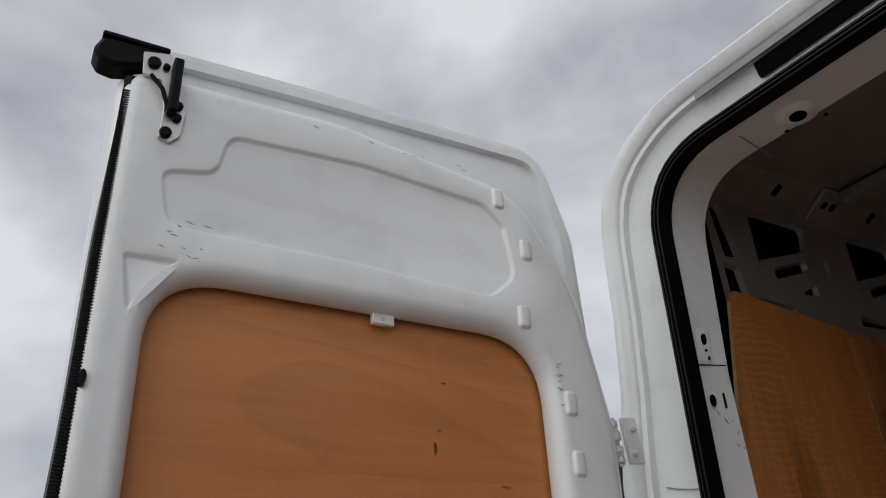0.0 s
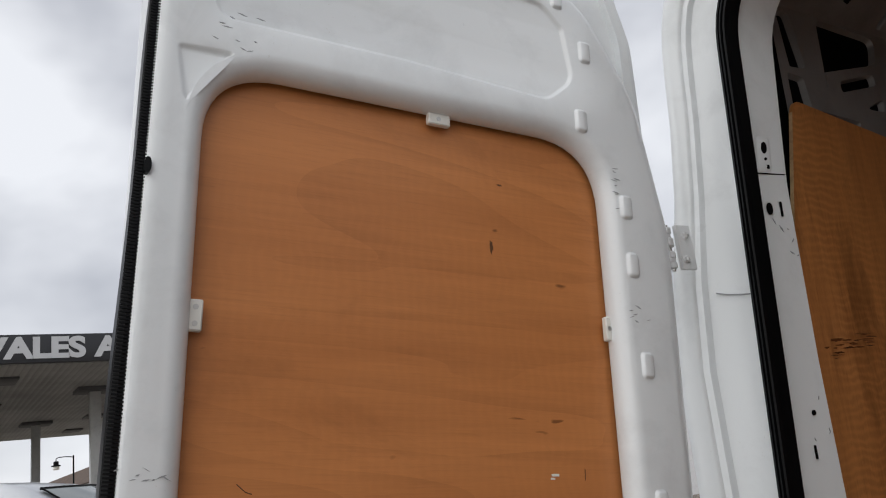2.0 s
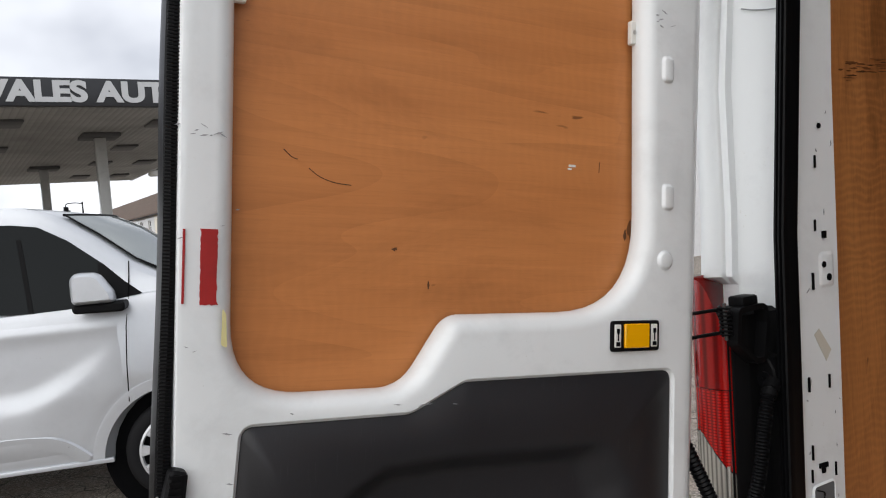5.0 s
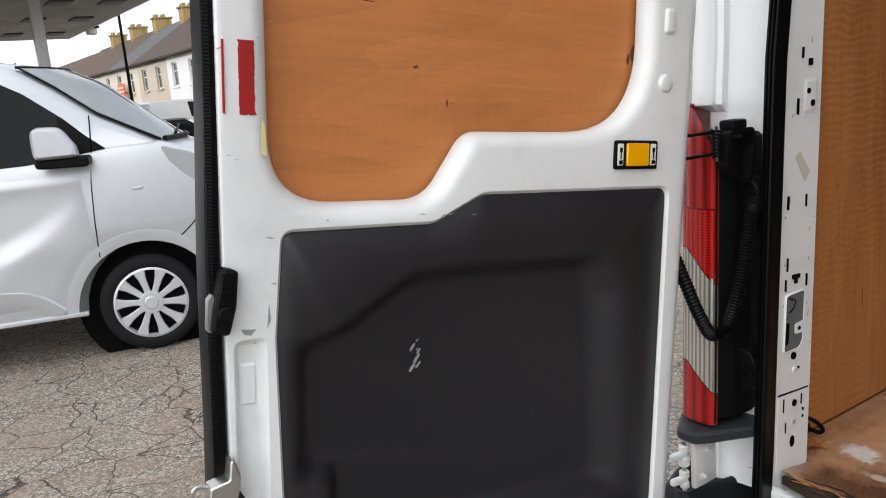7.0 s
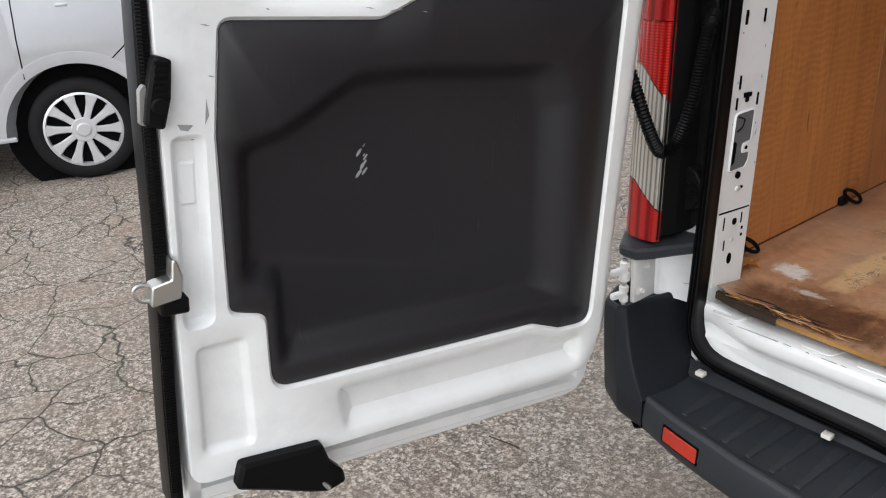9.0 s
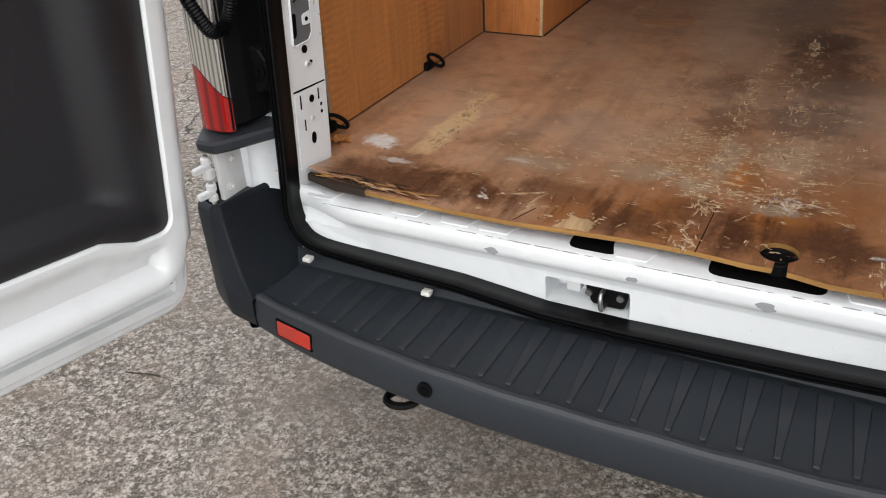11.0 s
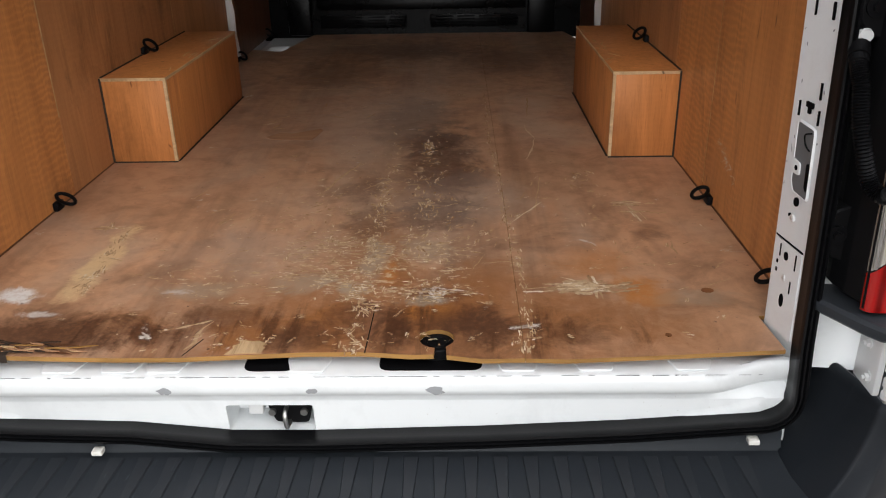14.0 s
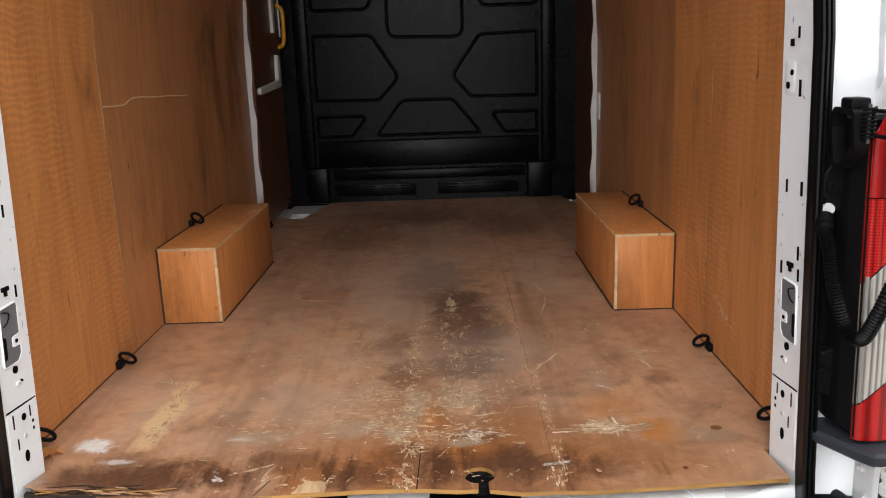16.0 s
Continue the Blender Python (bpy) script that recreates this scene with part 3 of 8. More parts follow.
van = tagged(empty("panel_van"), "white high-roof panel van with rear doors open and ply-lined bay", "van")


def lean(z):
    """The rear frame tilts forward as it rises."""
    return 0.07 * (z - 0.73)


HALF = {-1: 0.796, 1: 0.809}


def half_open(z, s):
    """Half the door opening: upright to shoulder height, then drawn in towards the header."""
    return HALF[s] + 0.002 - 0.023 * max(0.0, min(z, 2.25) - 1.9) - 0.105 * max(0.0, z - 2.25)


def outer_width(z, nx):
    """How far the body stands out beyond the opening: widest at the waist, least over the header."""
    side = 0.212 + 0.028 * max(0.0, 1 - abs(z - 1.95) / 0.30) - 0.026 * min(1.0, max(0.0, (z - 2.05) / 0.3))
    return 0.150 + (side - 0.150) * nx * nx


# rear frame, side skins and roof in one pressing
L_, R_ = HALF[-1], HALF[1]
corner = rounded([(-L_, 0.52, 0), (-L_ - 0.002, 1.9, 0.3), (-L_ + 0.006, 2.25, 0.2), (-0.747, 2.68, 0.17), (0.760, 2.68, 0.17), (R_ - 0.006, 2.25, 0.2), (R_ + 0.002, 1.9, 0.3), (R_, 0.52, 0)], 10)
path = []
for i in range(len(corner) - 1):
    a, b = corner[i], corner[i + 1]
    k = max(1, int((b - a).length / 0.12))
    path += [a.lerp(b, j / k) for j in range(k)]
path.append(corner[-1])
extra = [0.672, 0.684, 1.494, 1.503, 1.520, 1.530]
full = []
for a, b in zip(path, path[1:]):
    full.append(a)
    cuts = [z for z in extra if min(a.y, b.y) < z < max(a.y, b.y)]
    for z in sorted(cuts, reverse=a.y > b.y):
        full.append(a.lerp(b, (z - a.y) / (b.y - a.y)))
path = full + [path[-1]]
path = [p for i, p in enumerate(path) if i == 0 or (p - path[i - 1]).length > 0.004]
# inner channel and seal seat in metres; the outer face in shares of its width
profile = [(0.115, 3.55), (0.115, 0.128), (0.100, 0.120), (0.050, 0.116), (0.004, 0.113), (-0.006, 0.110), (-0.0118, 0.103), (-0.0112, 0.094), (0.0, 0.010), (0.0, 0.0), (0.0, -0.014), (0.004, -0.016), (0.007, -0.012),
           (0.008, 0.0), (0.018, 0.014), (0.032, 0.010)]
face = [(0.22, 0.008), (0.40, 0.001), (0.615, -0.008), (0.632, -0.010), (0.642, -0.017), (0.656, -0.023), (0.675, -0.0235), (0.715, -0.022), (0.732, -0.023), (0.745, -0.029), (0.765, -0.032), (0.85, -0.038), (0.935, -0.042), (0.965, -0.040), (0.985, -0.032), (0.998, -0.016), (1.005, 0.012), (1.02, 0.12), (1.03, 1.2), (1.03, 5.2)]
bm = B()
rows = []
for i, p in enumerate(path):
    t = (path[min(i + 1, len(path) - 1)] - path[max(i - 1, 0)]).normalized()
    nrm = Vector((-t.y, t.x))
    old = 0.79 - 0.058 * max(0.0, p.y - 1.6)
    wide = outer_width(p.y, nrm.x) - max(0.0, abs(p.x) - old) * nrm.x * nrm.x
    row = []
    for d, y in profile + [(f_ * wide, y_) for f_, y_ in face]:
        dd = d
        if d == 0.115:
            dd = 0.14 + 0.06 * abs(nrm.x * nrm.y)
        if d > 0.06 and p.y < 1.51 and y < 0.2:
            y = max(y, -0.012) + 0.004
            dd = min(d, 0.168)
        if d > 0.033 and p.y < 0.68 and y < 0.2:
            y = 0.10
        q = p + nrm * dd
        row.append(Vector((q.x, y + (lean(p.y) if y < 0.25 else 0), q.y)))
    rows.append(row)
vs_body = grid_surface(bm, rows)
rows_body = rows
bm.faces.new([r[-1] for r in vs_body])
part("body_shell", bm, WHITE, van, "white painted steel body with tall rear door frame")


def pillar_at(s, y, z, off=0.001):
    """A place on the inward face of the rear pillar, y behind its edge."""
    return Vector((s * (half_open(z, s) - 0.12 * y - off), y + lean(z), z))


def pillar_plate(s, loop, off, thick, name, material, label="", parent=None):
    bm = B()
    prism(bm, loop, off - thick, off, lambda a, b, h: pillar_at(s, a, b, h))
    return part(name, bm, material, parent or van, label)


for s in (-1, 1):
    # lower cover plate with its punched holes and slots, plates painted near-black for shade
    pillar_plate(s, rect(0.004, 0.735, 0.096, 0.905, 0.008), 0.003, 0.004, "pillar_cover", WHITE, "white steel lower pillar cover")
    for cy, cz, ry, rz in ((0.053, 0.882, 0.007, 0.008), (0.050, 0.797, 0.007, 0.013), (0.046, 0.987, 0.007, 0.008), (0.062, 0.958, 0.003, 0.003), (0.075, 1.51, 0.006, 0.007), (0.062, 1.535, 0.005, 0.006), (0.04, 2.19, 0.007, 0.012), (0.045, 2.315, 0.007, 0.012), (0.047, 2.292, 0.003, 0.003), (0.06, 1.80, 0.004, 0.005)):
        pillar_plate(s, [Vector((cy + ry * math.cos(t), cz + rz * math.sin(t))) for t in [2 * math.pi * k / 14 for k in range(14)]], 0.0042, 0.003, "punched_hole", DARK)
    for cz in (0.84, 0.955):
        rv = pillar_plate(s, disc(0.052, cz, 0.0065, 14), 0.0045, 0.004, "rivet", WHITE_IN)
        pillar_plate(s, disc(0.052, cz, 0.003, 10), 0.0055, 0.003, "rivet_core", STEEL, "", rv)
    for y0, z0, w_, h_ in ((0.018, 0.868, 0.003, 0.030), (0.073, 0.874, 0.003, 0.024), (0.026, 0.82, 0.003, 0.024), (0.078, 0.858, 0.005, 0.007), (0.078, 0.842, 0.005, 0.007), (0.016, 1.172, 0.0025, 0.028), (0.013, 1.13, 0.0025, 0.025), (0.076, 1.132, 0.0025, 0.026), (0.011, 1.30, 0.004, 0.028), (0.066, 1.30, 0.0025, 0.026),
                           (0.03, 1.49, 0.004, 0.032), (0.04, 1.60, 0.003, 0.022), (0.060, 1.585, 0.010, 0.014), (0.045, 1.72, 0.003, 0.024), (0.07, 2.175, 0.003, 0.03), (0.05, 2.272, 0.005, 0.008)):
        pillar_plate(s, rect(y0, z0, y0 + w_, z0 + h_, 0.001), 0.0042, 0.003, "punched_slot", DARK)
    # key-shaped slot above the service window
    bm = B()
    prism(bm, [Vector(p) for p in ((0.034, 1.162), (0.034, 1.153), (0.041, 1.153), (0.041, 1.143), (0.049, 1.143), (0.049, 1.153), (0.056, 1.153), (0.056, 1.162))], 0.001, 0.004, lambda a, b, h: pillar_at(s, a, b, h))
    part("key_slot", bm, DARK, van)
    # service window: a grey plate paints the shaded space behind it
    win = pillar_plate(s, rounded([(0.016, 1.0, 0.006), (0.060, 1.003, 0.01), (0.069, 1.018, 0.006), (0.071, 1.124, 0.006), (0.018, 1.120, 0.008)], 4), 0.0035, 0.004, "service_window", OPENING_SHADE, "service opening, its inner shade painted grey")
    bm = B()
    lp = rounded([(0.016, 1.0, 0.006), (0.060, 1.003, 0.01), (0.069, 1.018, 0.006), (0.071, 1.124, 0.006), (0.018, 1.120, 0.008)], 4)
    fm = lambda a, b, h: pillar_at(s, a, b, h)
    r0, r1, r2 = ring(bm, grown(lp, 0.004), 0.001, fm), ring(bm, grown(lp, 0.001), 0.0046, fm), ring(bm, grown(lp, -0.001), 0.003, fm)
    bridge(bm, r0, r1)
    bridge(bm, r1, r2)
    part("window_rim", bm, WHITE, win)
    pillar_plate(s, rounded([(0.045, 1.035, 0.004), (0.072, 1.035, 0.004), (0.072, 1.060, 0.004), (0.045, 1.056, 0.006)], 4), 0.0062, 0.004, "fixing_tab", WHITE, "", win)
    pillar_plate(s, disc(0.055, 1.046, 0.0045, 10), 0.0072, 0.002, "tab_hole", DARK, "", win)
    pillar_plate(s, rounded([(0.018, 1.012, 0.003), (0.026, 1.02, 0.004), (0.027, 1.06, 0.004), (0.018, 1.065, 0.003)], 3), 0.005, 0.003, "plug_end", DARK, "", win)
    bm = B()
    tube(bm, curve_pts([pillar_at(s, 0.022, 1.115, 0.006), pillar_at(s, 0.038, 1.108, 0.008), pillar_at(s, 0.034, 1.092, 0.007), pillar_at(s, 0.022, 1.085, 0.006)], 6), 0.0014, 6)
    part("loose_wire", bm, BLACK, win)
    # pressed pockets
    for y0, z0, y1, z1 in ((0.05, 1.49, 0.092, 1.56), (0.028, 2.265, 0.066, 2.34)):
        bm = B()
        fill(bm, [slope(bm, rect(y0, z0, y1, z1, 0.012), fm, 0.0005, 0.0024, 0.008, 4)], Vector((1, 0, 0)))
        part("pressed_pocket", bm, WHITE, van)
    # old tape scrap and the panel joints
    if s < 0:
        pillar_plate(s, rounded([(0.032, 1.405, 0), (0.062, 1.352, 0), (0.076, 1.372, 0), (0.045, 1.415, 0)]), 0.0018, 0.001, "tape_scrap", mat("aged_tape", (0.52, 0.49, 0.42), 0.6), "yellowed scrap of old tape")
    pillar_plate(s, rect(0.003, 0.906, 0.098, 0.909), 0.0022, 0.002, "panel_joint", DARK)
    pillar_plate(s, rect(0.003, 2.262, 0.098, 2.264), 0.0015, 0.002, "panel_joint", DARK)
    # scuffs on the pillar edge
    rk = random.Random(31)
    for k in range(26):
        y0, z0 = rk.choice((rk.uniform(0.08, 0.099), rk.uniform(0.0, 0.1))), rk.uniform(0.92, 2.2)
        ln, th = rk.uniform(0.002, 0.010), rk.uniform(0.0006, 0.0016)
        an = rk.uniform(0.2, 2.9)
        pillar_plate(s, [Vector((y0 + math.cos(an) * p * ln * 0.6 - math.sin(an) * q * th, z0 + math.sin(an) * p * ln + math.cos(an) * q * th)) for p, q in ((-1, 0), (-0.2, -1), (1, 0.1), (0.1, 1))], 0.0014, 0.001, "paint_scrape", GREYMARK)
    # near-black sheet that paints the shade between the pillar and the lining
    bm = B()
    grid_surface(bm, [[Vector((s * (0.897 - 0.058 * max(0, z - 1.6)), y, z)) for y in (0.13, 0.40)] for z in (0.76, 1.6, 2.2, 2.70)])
    part("pillar_gap_shade", bm, DARK, van)

# sill pressing under the floor edge
sill_prof = [(0.45, 0.700), (0.004, 0.700), (-0.012, 0.700), (-0.032, 0.700), (-0.041, 0.6985), (-0.046, 0.694), (-0.048, 0.686), (-0.0485, 0.672), (-0.047, 0.665), (-0.042, 0.659), (-0.037, 0.655), (-0.034, 0.650), (-0.032, 0.640)]
bm = B()
xs = [-0.807 + 1.627 * k / 60 for k in range(61)]


def sill_pt(x, y, z):
    """The sill roll dies into a hollow corner at either end."""
    t = min(1.0, max(0.0, (abs(x) - 0.64) / 0.15))
    t = t * t * (3 - 2 * t)
    return Vector((x, y + (0.030 * t if -0.06 < y < -0.025 and z > 0.645 else 0), z + (0.010 * t * t if y < 0 and z > 0.645 else 0)))


grid_surface(bm, [[sill_pt(x, y, z) for x in xs] for y, z in sill_prof])
grid_surface(bm, [[Vector((x, y, z)) for x in xs if abs(x) < 0.745] for y, z in ((-0.032, 0.553), (-0.030, 0.52), (0.10, 0.50))])
LX0, LX1, LZ0, LZ1 = -0.226, -0.063, 0.574, 0.630
outer_r = [bm.verts.new((x, -0.032, z)) for x, z in ((-0.807, 0.618), (-0.79, 0.586), (-0.745, 0.553), (0.745, 0.553), (0.80, 0.586), (0.82, 0.620), (0.82, 0.640), (-0.807, 0.640))]
hole_loop = rounded([(LX0, LZ0, 0.006), (LX1, LZ0, 0.006), (LX1 - 0.002, LZ1, 0.006), (LX0 - 0.002, LZ1, 0.006)], 4)
hole_r = ring(bm, hole_loop, -0.032, XZ)
fill(bm, [outer_r, hole_r], Vector((0, -1, 0)))
back = ring(bm, grown(hole_loop, -0.003), 0.034, XZ)
bridge(bm, hole_r, back)
fill(bm, [back], Vector((0, -1, 0)))
sill = part("sill", bm, WHITE, van, "white steel load sill with chipped edge")
# flattened lugs along the ledge
for x in (-0.735, -0.53, -0.42, -0.335, -0.07, 0.315, 0.455, 0.63):
    bm = B()
    prism(bm, rounded([(x - 0.045, 0.02, 0.01), (x + 0.045, 0.02, 0.01), (x + 0.03, -0.032, 0.008), (x - 0.03, -0.032, 0.008)], 3), 0.700, 0.7035, XY, 0.0015)
    part("ledge_lug", bm, WHITE, sill)
# slots in the ledge: near-black plates paint their shade, also below the cut-out
for x0, x1 in ((-0.19, -0.095), (0.06, 0.25)):
    bm = B()
    prism(bm, rect(x0, -0.026, x1, 0.08, 0.022), 0.698, 0.7012, XY)
    part("drain_slot", bm, DARK, sill)
# chipped paint along the ledge edge
random.seed(4)
for k in range(80):
    x, w_, h_ = random.uniform(-0.72, 0.76), random.uniform(0.003, 0.015), random.uniform(0.0006, 0.0020)
    bm = B()
    pts = [Vector((x + w_ * math.cos(a) * random.uniform(0.6, 1), h_ * math.sin(a) * random.uniform(0.5, 1))) for a in [2 * math.pi * j / 9 for j in range(9)]]
    prism(bm, pts, 0.0, 0.0012, lambda a, b, h: Vector((a, -0.0435 - h * 0.5 + b, 0.6985 + h - b * 0.9)))
    part("paint_chip", bm, GREYMARK, sill)
for x, r in ((-0.33, 0.012), (-0.06, 0.009), (0.165, 0.014)):
    bm = B()
    pts = [Vector((x + r * 1.3 * math.cos(a) * random.uniform(0.6, 1.1), 0.672 + r * 0.7 * math.sin(a) * random.uniform(0.6, 1.1))) for a in [2 * math.pi * j / 11 for j in range(11)]]
    prism(bm, pts, -0.0480, -0.0496, XZ)
    part("paint_chip", bm, GREYMARK, sill)
# end swages of the sill face
for s in (-1, 1):
    bm = B()
    loop = rounded([(s * 0.60, 0.565, 0.02), (s * 0.77, 0.575, 0.02), (s * 0.775, 0.655, 0.03), (s * 0.70, 0.625, 0.03), (s * 0.62, 0.612, 0.025)], 5)
    top = slope(bm, loop, XZ, -0.032, -0.0355, 0.018, 4)
    fill(bm, [top], Vector((0, -1, 0)))
    part("sill_swage", bm, WHITE, sill)
# striker in its recess
latch = empty("striker", None, van)
bm = B()
prism(bm, rounded([(-0.155, 0.621, 0.006), (-0.07, 0.621, 0.006), (-0.078, 0.58, 0.01), (-0.10, 0.579, 0.01), (-0.14, 0.581, 0.01)], 4), -0.018, 0.0, XZ, 0.003)
part("striker_base", bm, BLACK, latch, "black striker plate")
bm = B()
tube(bm, curve_pts([(-0.118, -0.016, 0.615), (-0.118, -0.036, 0.613), (-0.116, -0.040, 0.59), (-0.114, -0.036, 0.586), (-0.114, -0.016, 0.584)], 6), 0.0045, 10, (1, 0, 0))
part("striker_loop", bm, STEEL, latch, "bright steel striker loop")
for x in (-0.145, -0.085):
    bm = B()
    cyl(bm, (x, -0.016, 0.607), (x, -0.024, 0.607), 0.007, 10)
    part("bolt", bm, STEEL, latch)
bm = B()
box(bm, (-0.19, -0.02, 0.601), (-0.162, 0.012, 0.627), 0.003)
part("guide_block", bm, WHITE_IN, latch)

# door seal all round the opening
seal_loop = rounded([(-0.806, 0.600, 0.11), (-0.60, 0.588, 0.2), (-0.40, 0.582, 0.15), (-0.22, 0.563, 0.12), (-0.06, 0.562, 0.2), (0.25, 0.570, 0.3), (0.52, 0.582, 0.2), (0.68, 0.594, 0.2), (0.819, 0.604, 0.10),
                     (0.821, 1.6, 0.5), (0.770, 2.69, 0.18), (-0.752, 2.69, 0.18), (-0.806, 1.6, 0.5)], 10)
dense = []
for i, a in enumerate(seal_loop):
    b = seal_loop[(i + 1) % len(seal_loop)]
    k = max(1, int((b - a).length / 0.08))
    dense += [a.lerp(b, j / k) for j in range(k)]
spath = [Vector((p.x, lean(p.y) - 0.028 - 0.012 * min(1.0, max(0.0, (0.72 - p.y) / 0.12)), p.y)) for p in dense]
bulb = [(-0.018, 0.018), (-0.019, 0.002), (-0.016, -0.006), (-0.017, -0.014), (-0.012, -0.022), (-0.005, -0.024), (-0.003, -0.018), (0.000, -0.018), (0.002, -0.026), (0.007, -0.027), (0.009, -0.019), (0.011, -0.019), (0.013, -0.026), (0.018, -0.025), (0.020, -0.016), (0.017, -0.008), (0.017, 0.018)]
bm = B()
sweep(bm, spath, [(0.78 * a, b) for a, b in bulb], (0, 1, 0), True)
seal = part("door_seal", bm, RUBBER, van, "black ribbed rubber door seal", None, 30)
for x, z in ((-0.757, 0.566), (-0.468, 0.552), (0.742, 0.572)):
    bm = B()
    box(bm, (x - 0.010, -0.076, z - 0.004), (x + 0.010, -0.058, z + 0.006), 0.002)
    part("seal_clip", bm, LABELWHITE, seal, "small off-white seal clip")

# ---- bumper step ----


def lip(x):
    return -0.275 + 0.085 * (abs(x) / 0.8) ** 2.4


bumper = empty("bumper", None, van)
xs = [-0.806 + 1.612 * k / 80 for k in range(81)]
bm = B()
prof = [(None, -0.036, 0.572), (None, -0.040, 0.545), (None, -0.047, 0.534), (None, -0.058, 0.532), ("l", 0.020, 0.534), ("l", 0.008, 0.536), ("l", 0.002, 0.540), ("l", -0.004, 0.540), ("l", -0.010, 0.535), ("l", -0.014, 0.525), ("l", -0.020, 0.490),
        ("l", -0.018, 0.462), ("l", -0.010, 0.450), ("l", 0.02, 0.444), ("l", 0.12, 0.440)]
rows = []
for kind, a, z in prof:
    rows.append([Vector((x, (lip(x) + a) if kind else a, z + (0.02 * max(0, abs(x) - 0.7) / 0.23 if z < 0.47 else 0))) for x in xs])
grid_surface(bm, rows)
part("step", bm, LIT_STEP, bumper, "dark grey ribbed plastic bumper step")
for k in range(27):
    x = -0.713 + 0.0553 * k
    y0, y1 = -0.064, lip(x) + 0.022
    if y0 - y1 < 0.03:
        continue
    bm = B()
    lo = rounded([(x - 0.015, y0, 0), (x + 0.015, y0, 0), (x + 0.0075, y1, 0.006), (x - 0.0075, y1, 0.006)], 3)
    hi = grown(lo, -0.003)
    r0, r1 = ring(bm, lo, 0.531, XY), ring(bm, hi, 0.5375, XY)
    bridge(bm, r0, r1)
    fill(bm, [r1], Vector((0, 0, 1)))
    rib = part("rib", bm, RIB, bumper)
    bm = B()
    prism(bm, [Vector((x + 0.0062 * math.cos(a), y1 + 0.003 + 0.0035 * math.sin(a))) for a in [2 * math.pi * q / 12 for q in range(12)]], 0.533, 0.5385, XY, 0.0012)
    part("rib_end", bm, LIPWEAR, rib)
# rubbed upper edge of the lip
bm = B()
edge = [-0.80 + 1.60 * k / 60 for k in range(61)]
grid_surface(bm, [[Vector((x, lip(x) + o + 0.0012 * math.sin(37 * x + 9 * o), z)) for x in edge] for o, z in ((0.004, 0.5399), (0.0, 0.5412), (-0.006, 0.5409), (-0.0115, 0.5350))])
part("lip_wear", bm, LIPWEAR, bumper, "rubbed pale edge of the bumper lip")
for s in (-1, 1):
    # raised corner end
    lo = rounded([(s * 0.795, 0.03, 0.01), (s * 0.790, -0.12, 0.03), (s * 0.802, lip(0.80) - 0.0205, 0.006), (s * 0.885, -0.196, 0.04), (s * 0.968, -0.145, 0.06), (s * 1.022, -0.03, 0.06), (s * 1.035, 0.20, 0.02), (s * 0.90, 0.22, 0.01)], 6)
    hi = rounded([(s * 0.872, 0.055, 0.01), (s * 0.902, -0.06, 0.03), (s * 0.912, -0.135, 0.012), (s * 0.935, -0.150, 0.012), (s * 0.985, -0.132, 0.03), (s * 1.015, -0.06, 0.05), (s * 1.035, 0.20, 0.02), (s * 0.90, 0.22, 0.01)], 6)
    bm = B()
    rgs = []
    for z, f, g in ((0.450, 0.0, -0.03), (0.458, 0.0, -0.012), (0.470, 0.0, -0.003), (0.49, 0.0, 0.0), (0.525, 0.0, 0.0), (0.537, 0.10, 0.0), (0.546, 0.24, 0.0), (0.560, 0.42, 0.0), (0.580, 0.60, 0.0), (0.610, 0.78, 0.0), (0.645, 0.92, 0.0), (0.678, 1.0, 0.0), (0.688, 1.0, -0.002), (0.694, 1.0, -0.006), (0.696, 1.0, -0.012), (0.693, 1.0, -0.018), (0.680, 1.0, -0.021), (0.668, 1.0, -0.023)):
        lp = grown([a.lerp(b, f) for a, b in zip(lo, hi)], g)
        rgs.append([bm.verts.new((p.x, p.y, z)) for p in lp])
    for a, b in zip(rgs, rgs[1:]):
        bridge(bm, a, b)
    fill(bm, [rgs[-1]], Vector((0, 0, 1)))
    fill(bm, [rgs[0]], Vector((0, 0, 1)))
    part("corner_end", bm, BUMPER, bumper, "raised moulded bumper corner")
    # corner joint groove
    bm = B()
    box(bm, (s * 0.8035 - 0.001, lip(0.803) - 0.0212, 0.47), (s * 0.8035 + 0.001, lip(0.803) - 0.010, 0.535))
    part("joint_groove", bm, DARK, bumper)
    # red reflector set into the face
    def on_face(a, b, h, s=s):
        x = s * (0.688 + a)
        return Vector((x, lip(x) - 0.0165 - h - 0.1 * (0.505 - (0.497 + b)), 0.497 + b))

    for nm, ra, rb, h0, h1, mt, lb in (("reflector", 0.047, 0.0165, 0.0, 0.0042, RED_REFLECT, "red rectangular rear reflector"), ("reflector_frame", 0.052, 0.0205, -0.002, 0.0022, DARK, "")):
        bm = B()
        prism(bm, [Vector((ra * p, rb * q)) for p, q in [(-0.97 + 1.94 * j / 10, -1) for j in range(11)] + [(1, -0.8), (1, 0.8)] + [(0.97 - 1.94 * j / 10, 1) for j in range(11)] + [(-1, 0.8), (-1, -0.8)]], h0, h1, on_face, 0.0012)
        part(nm, bm, mt, bumper, lb)
    for x in (s * 0.364, s * 0.866):
        bm = B()
        y = lip(x) - (0.0185 if abs(x) < 0.8 else 0.010)
        cyl(bm, (x, y + 0.01, 0.500), (x, y - 0.004, 0.500), 0.0155, 20)
        sn = part("parking_sensor", bm, BLACK, bumper, "round black parking sensor")
        bm = B()
        cyl(bm, (x, y - 0.003, 0.500), (x, y - 0.0055, 0.500), 0.0105, 18)
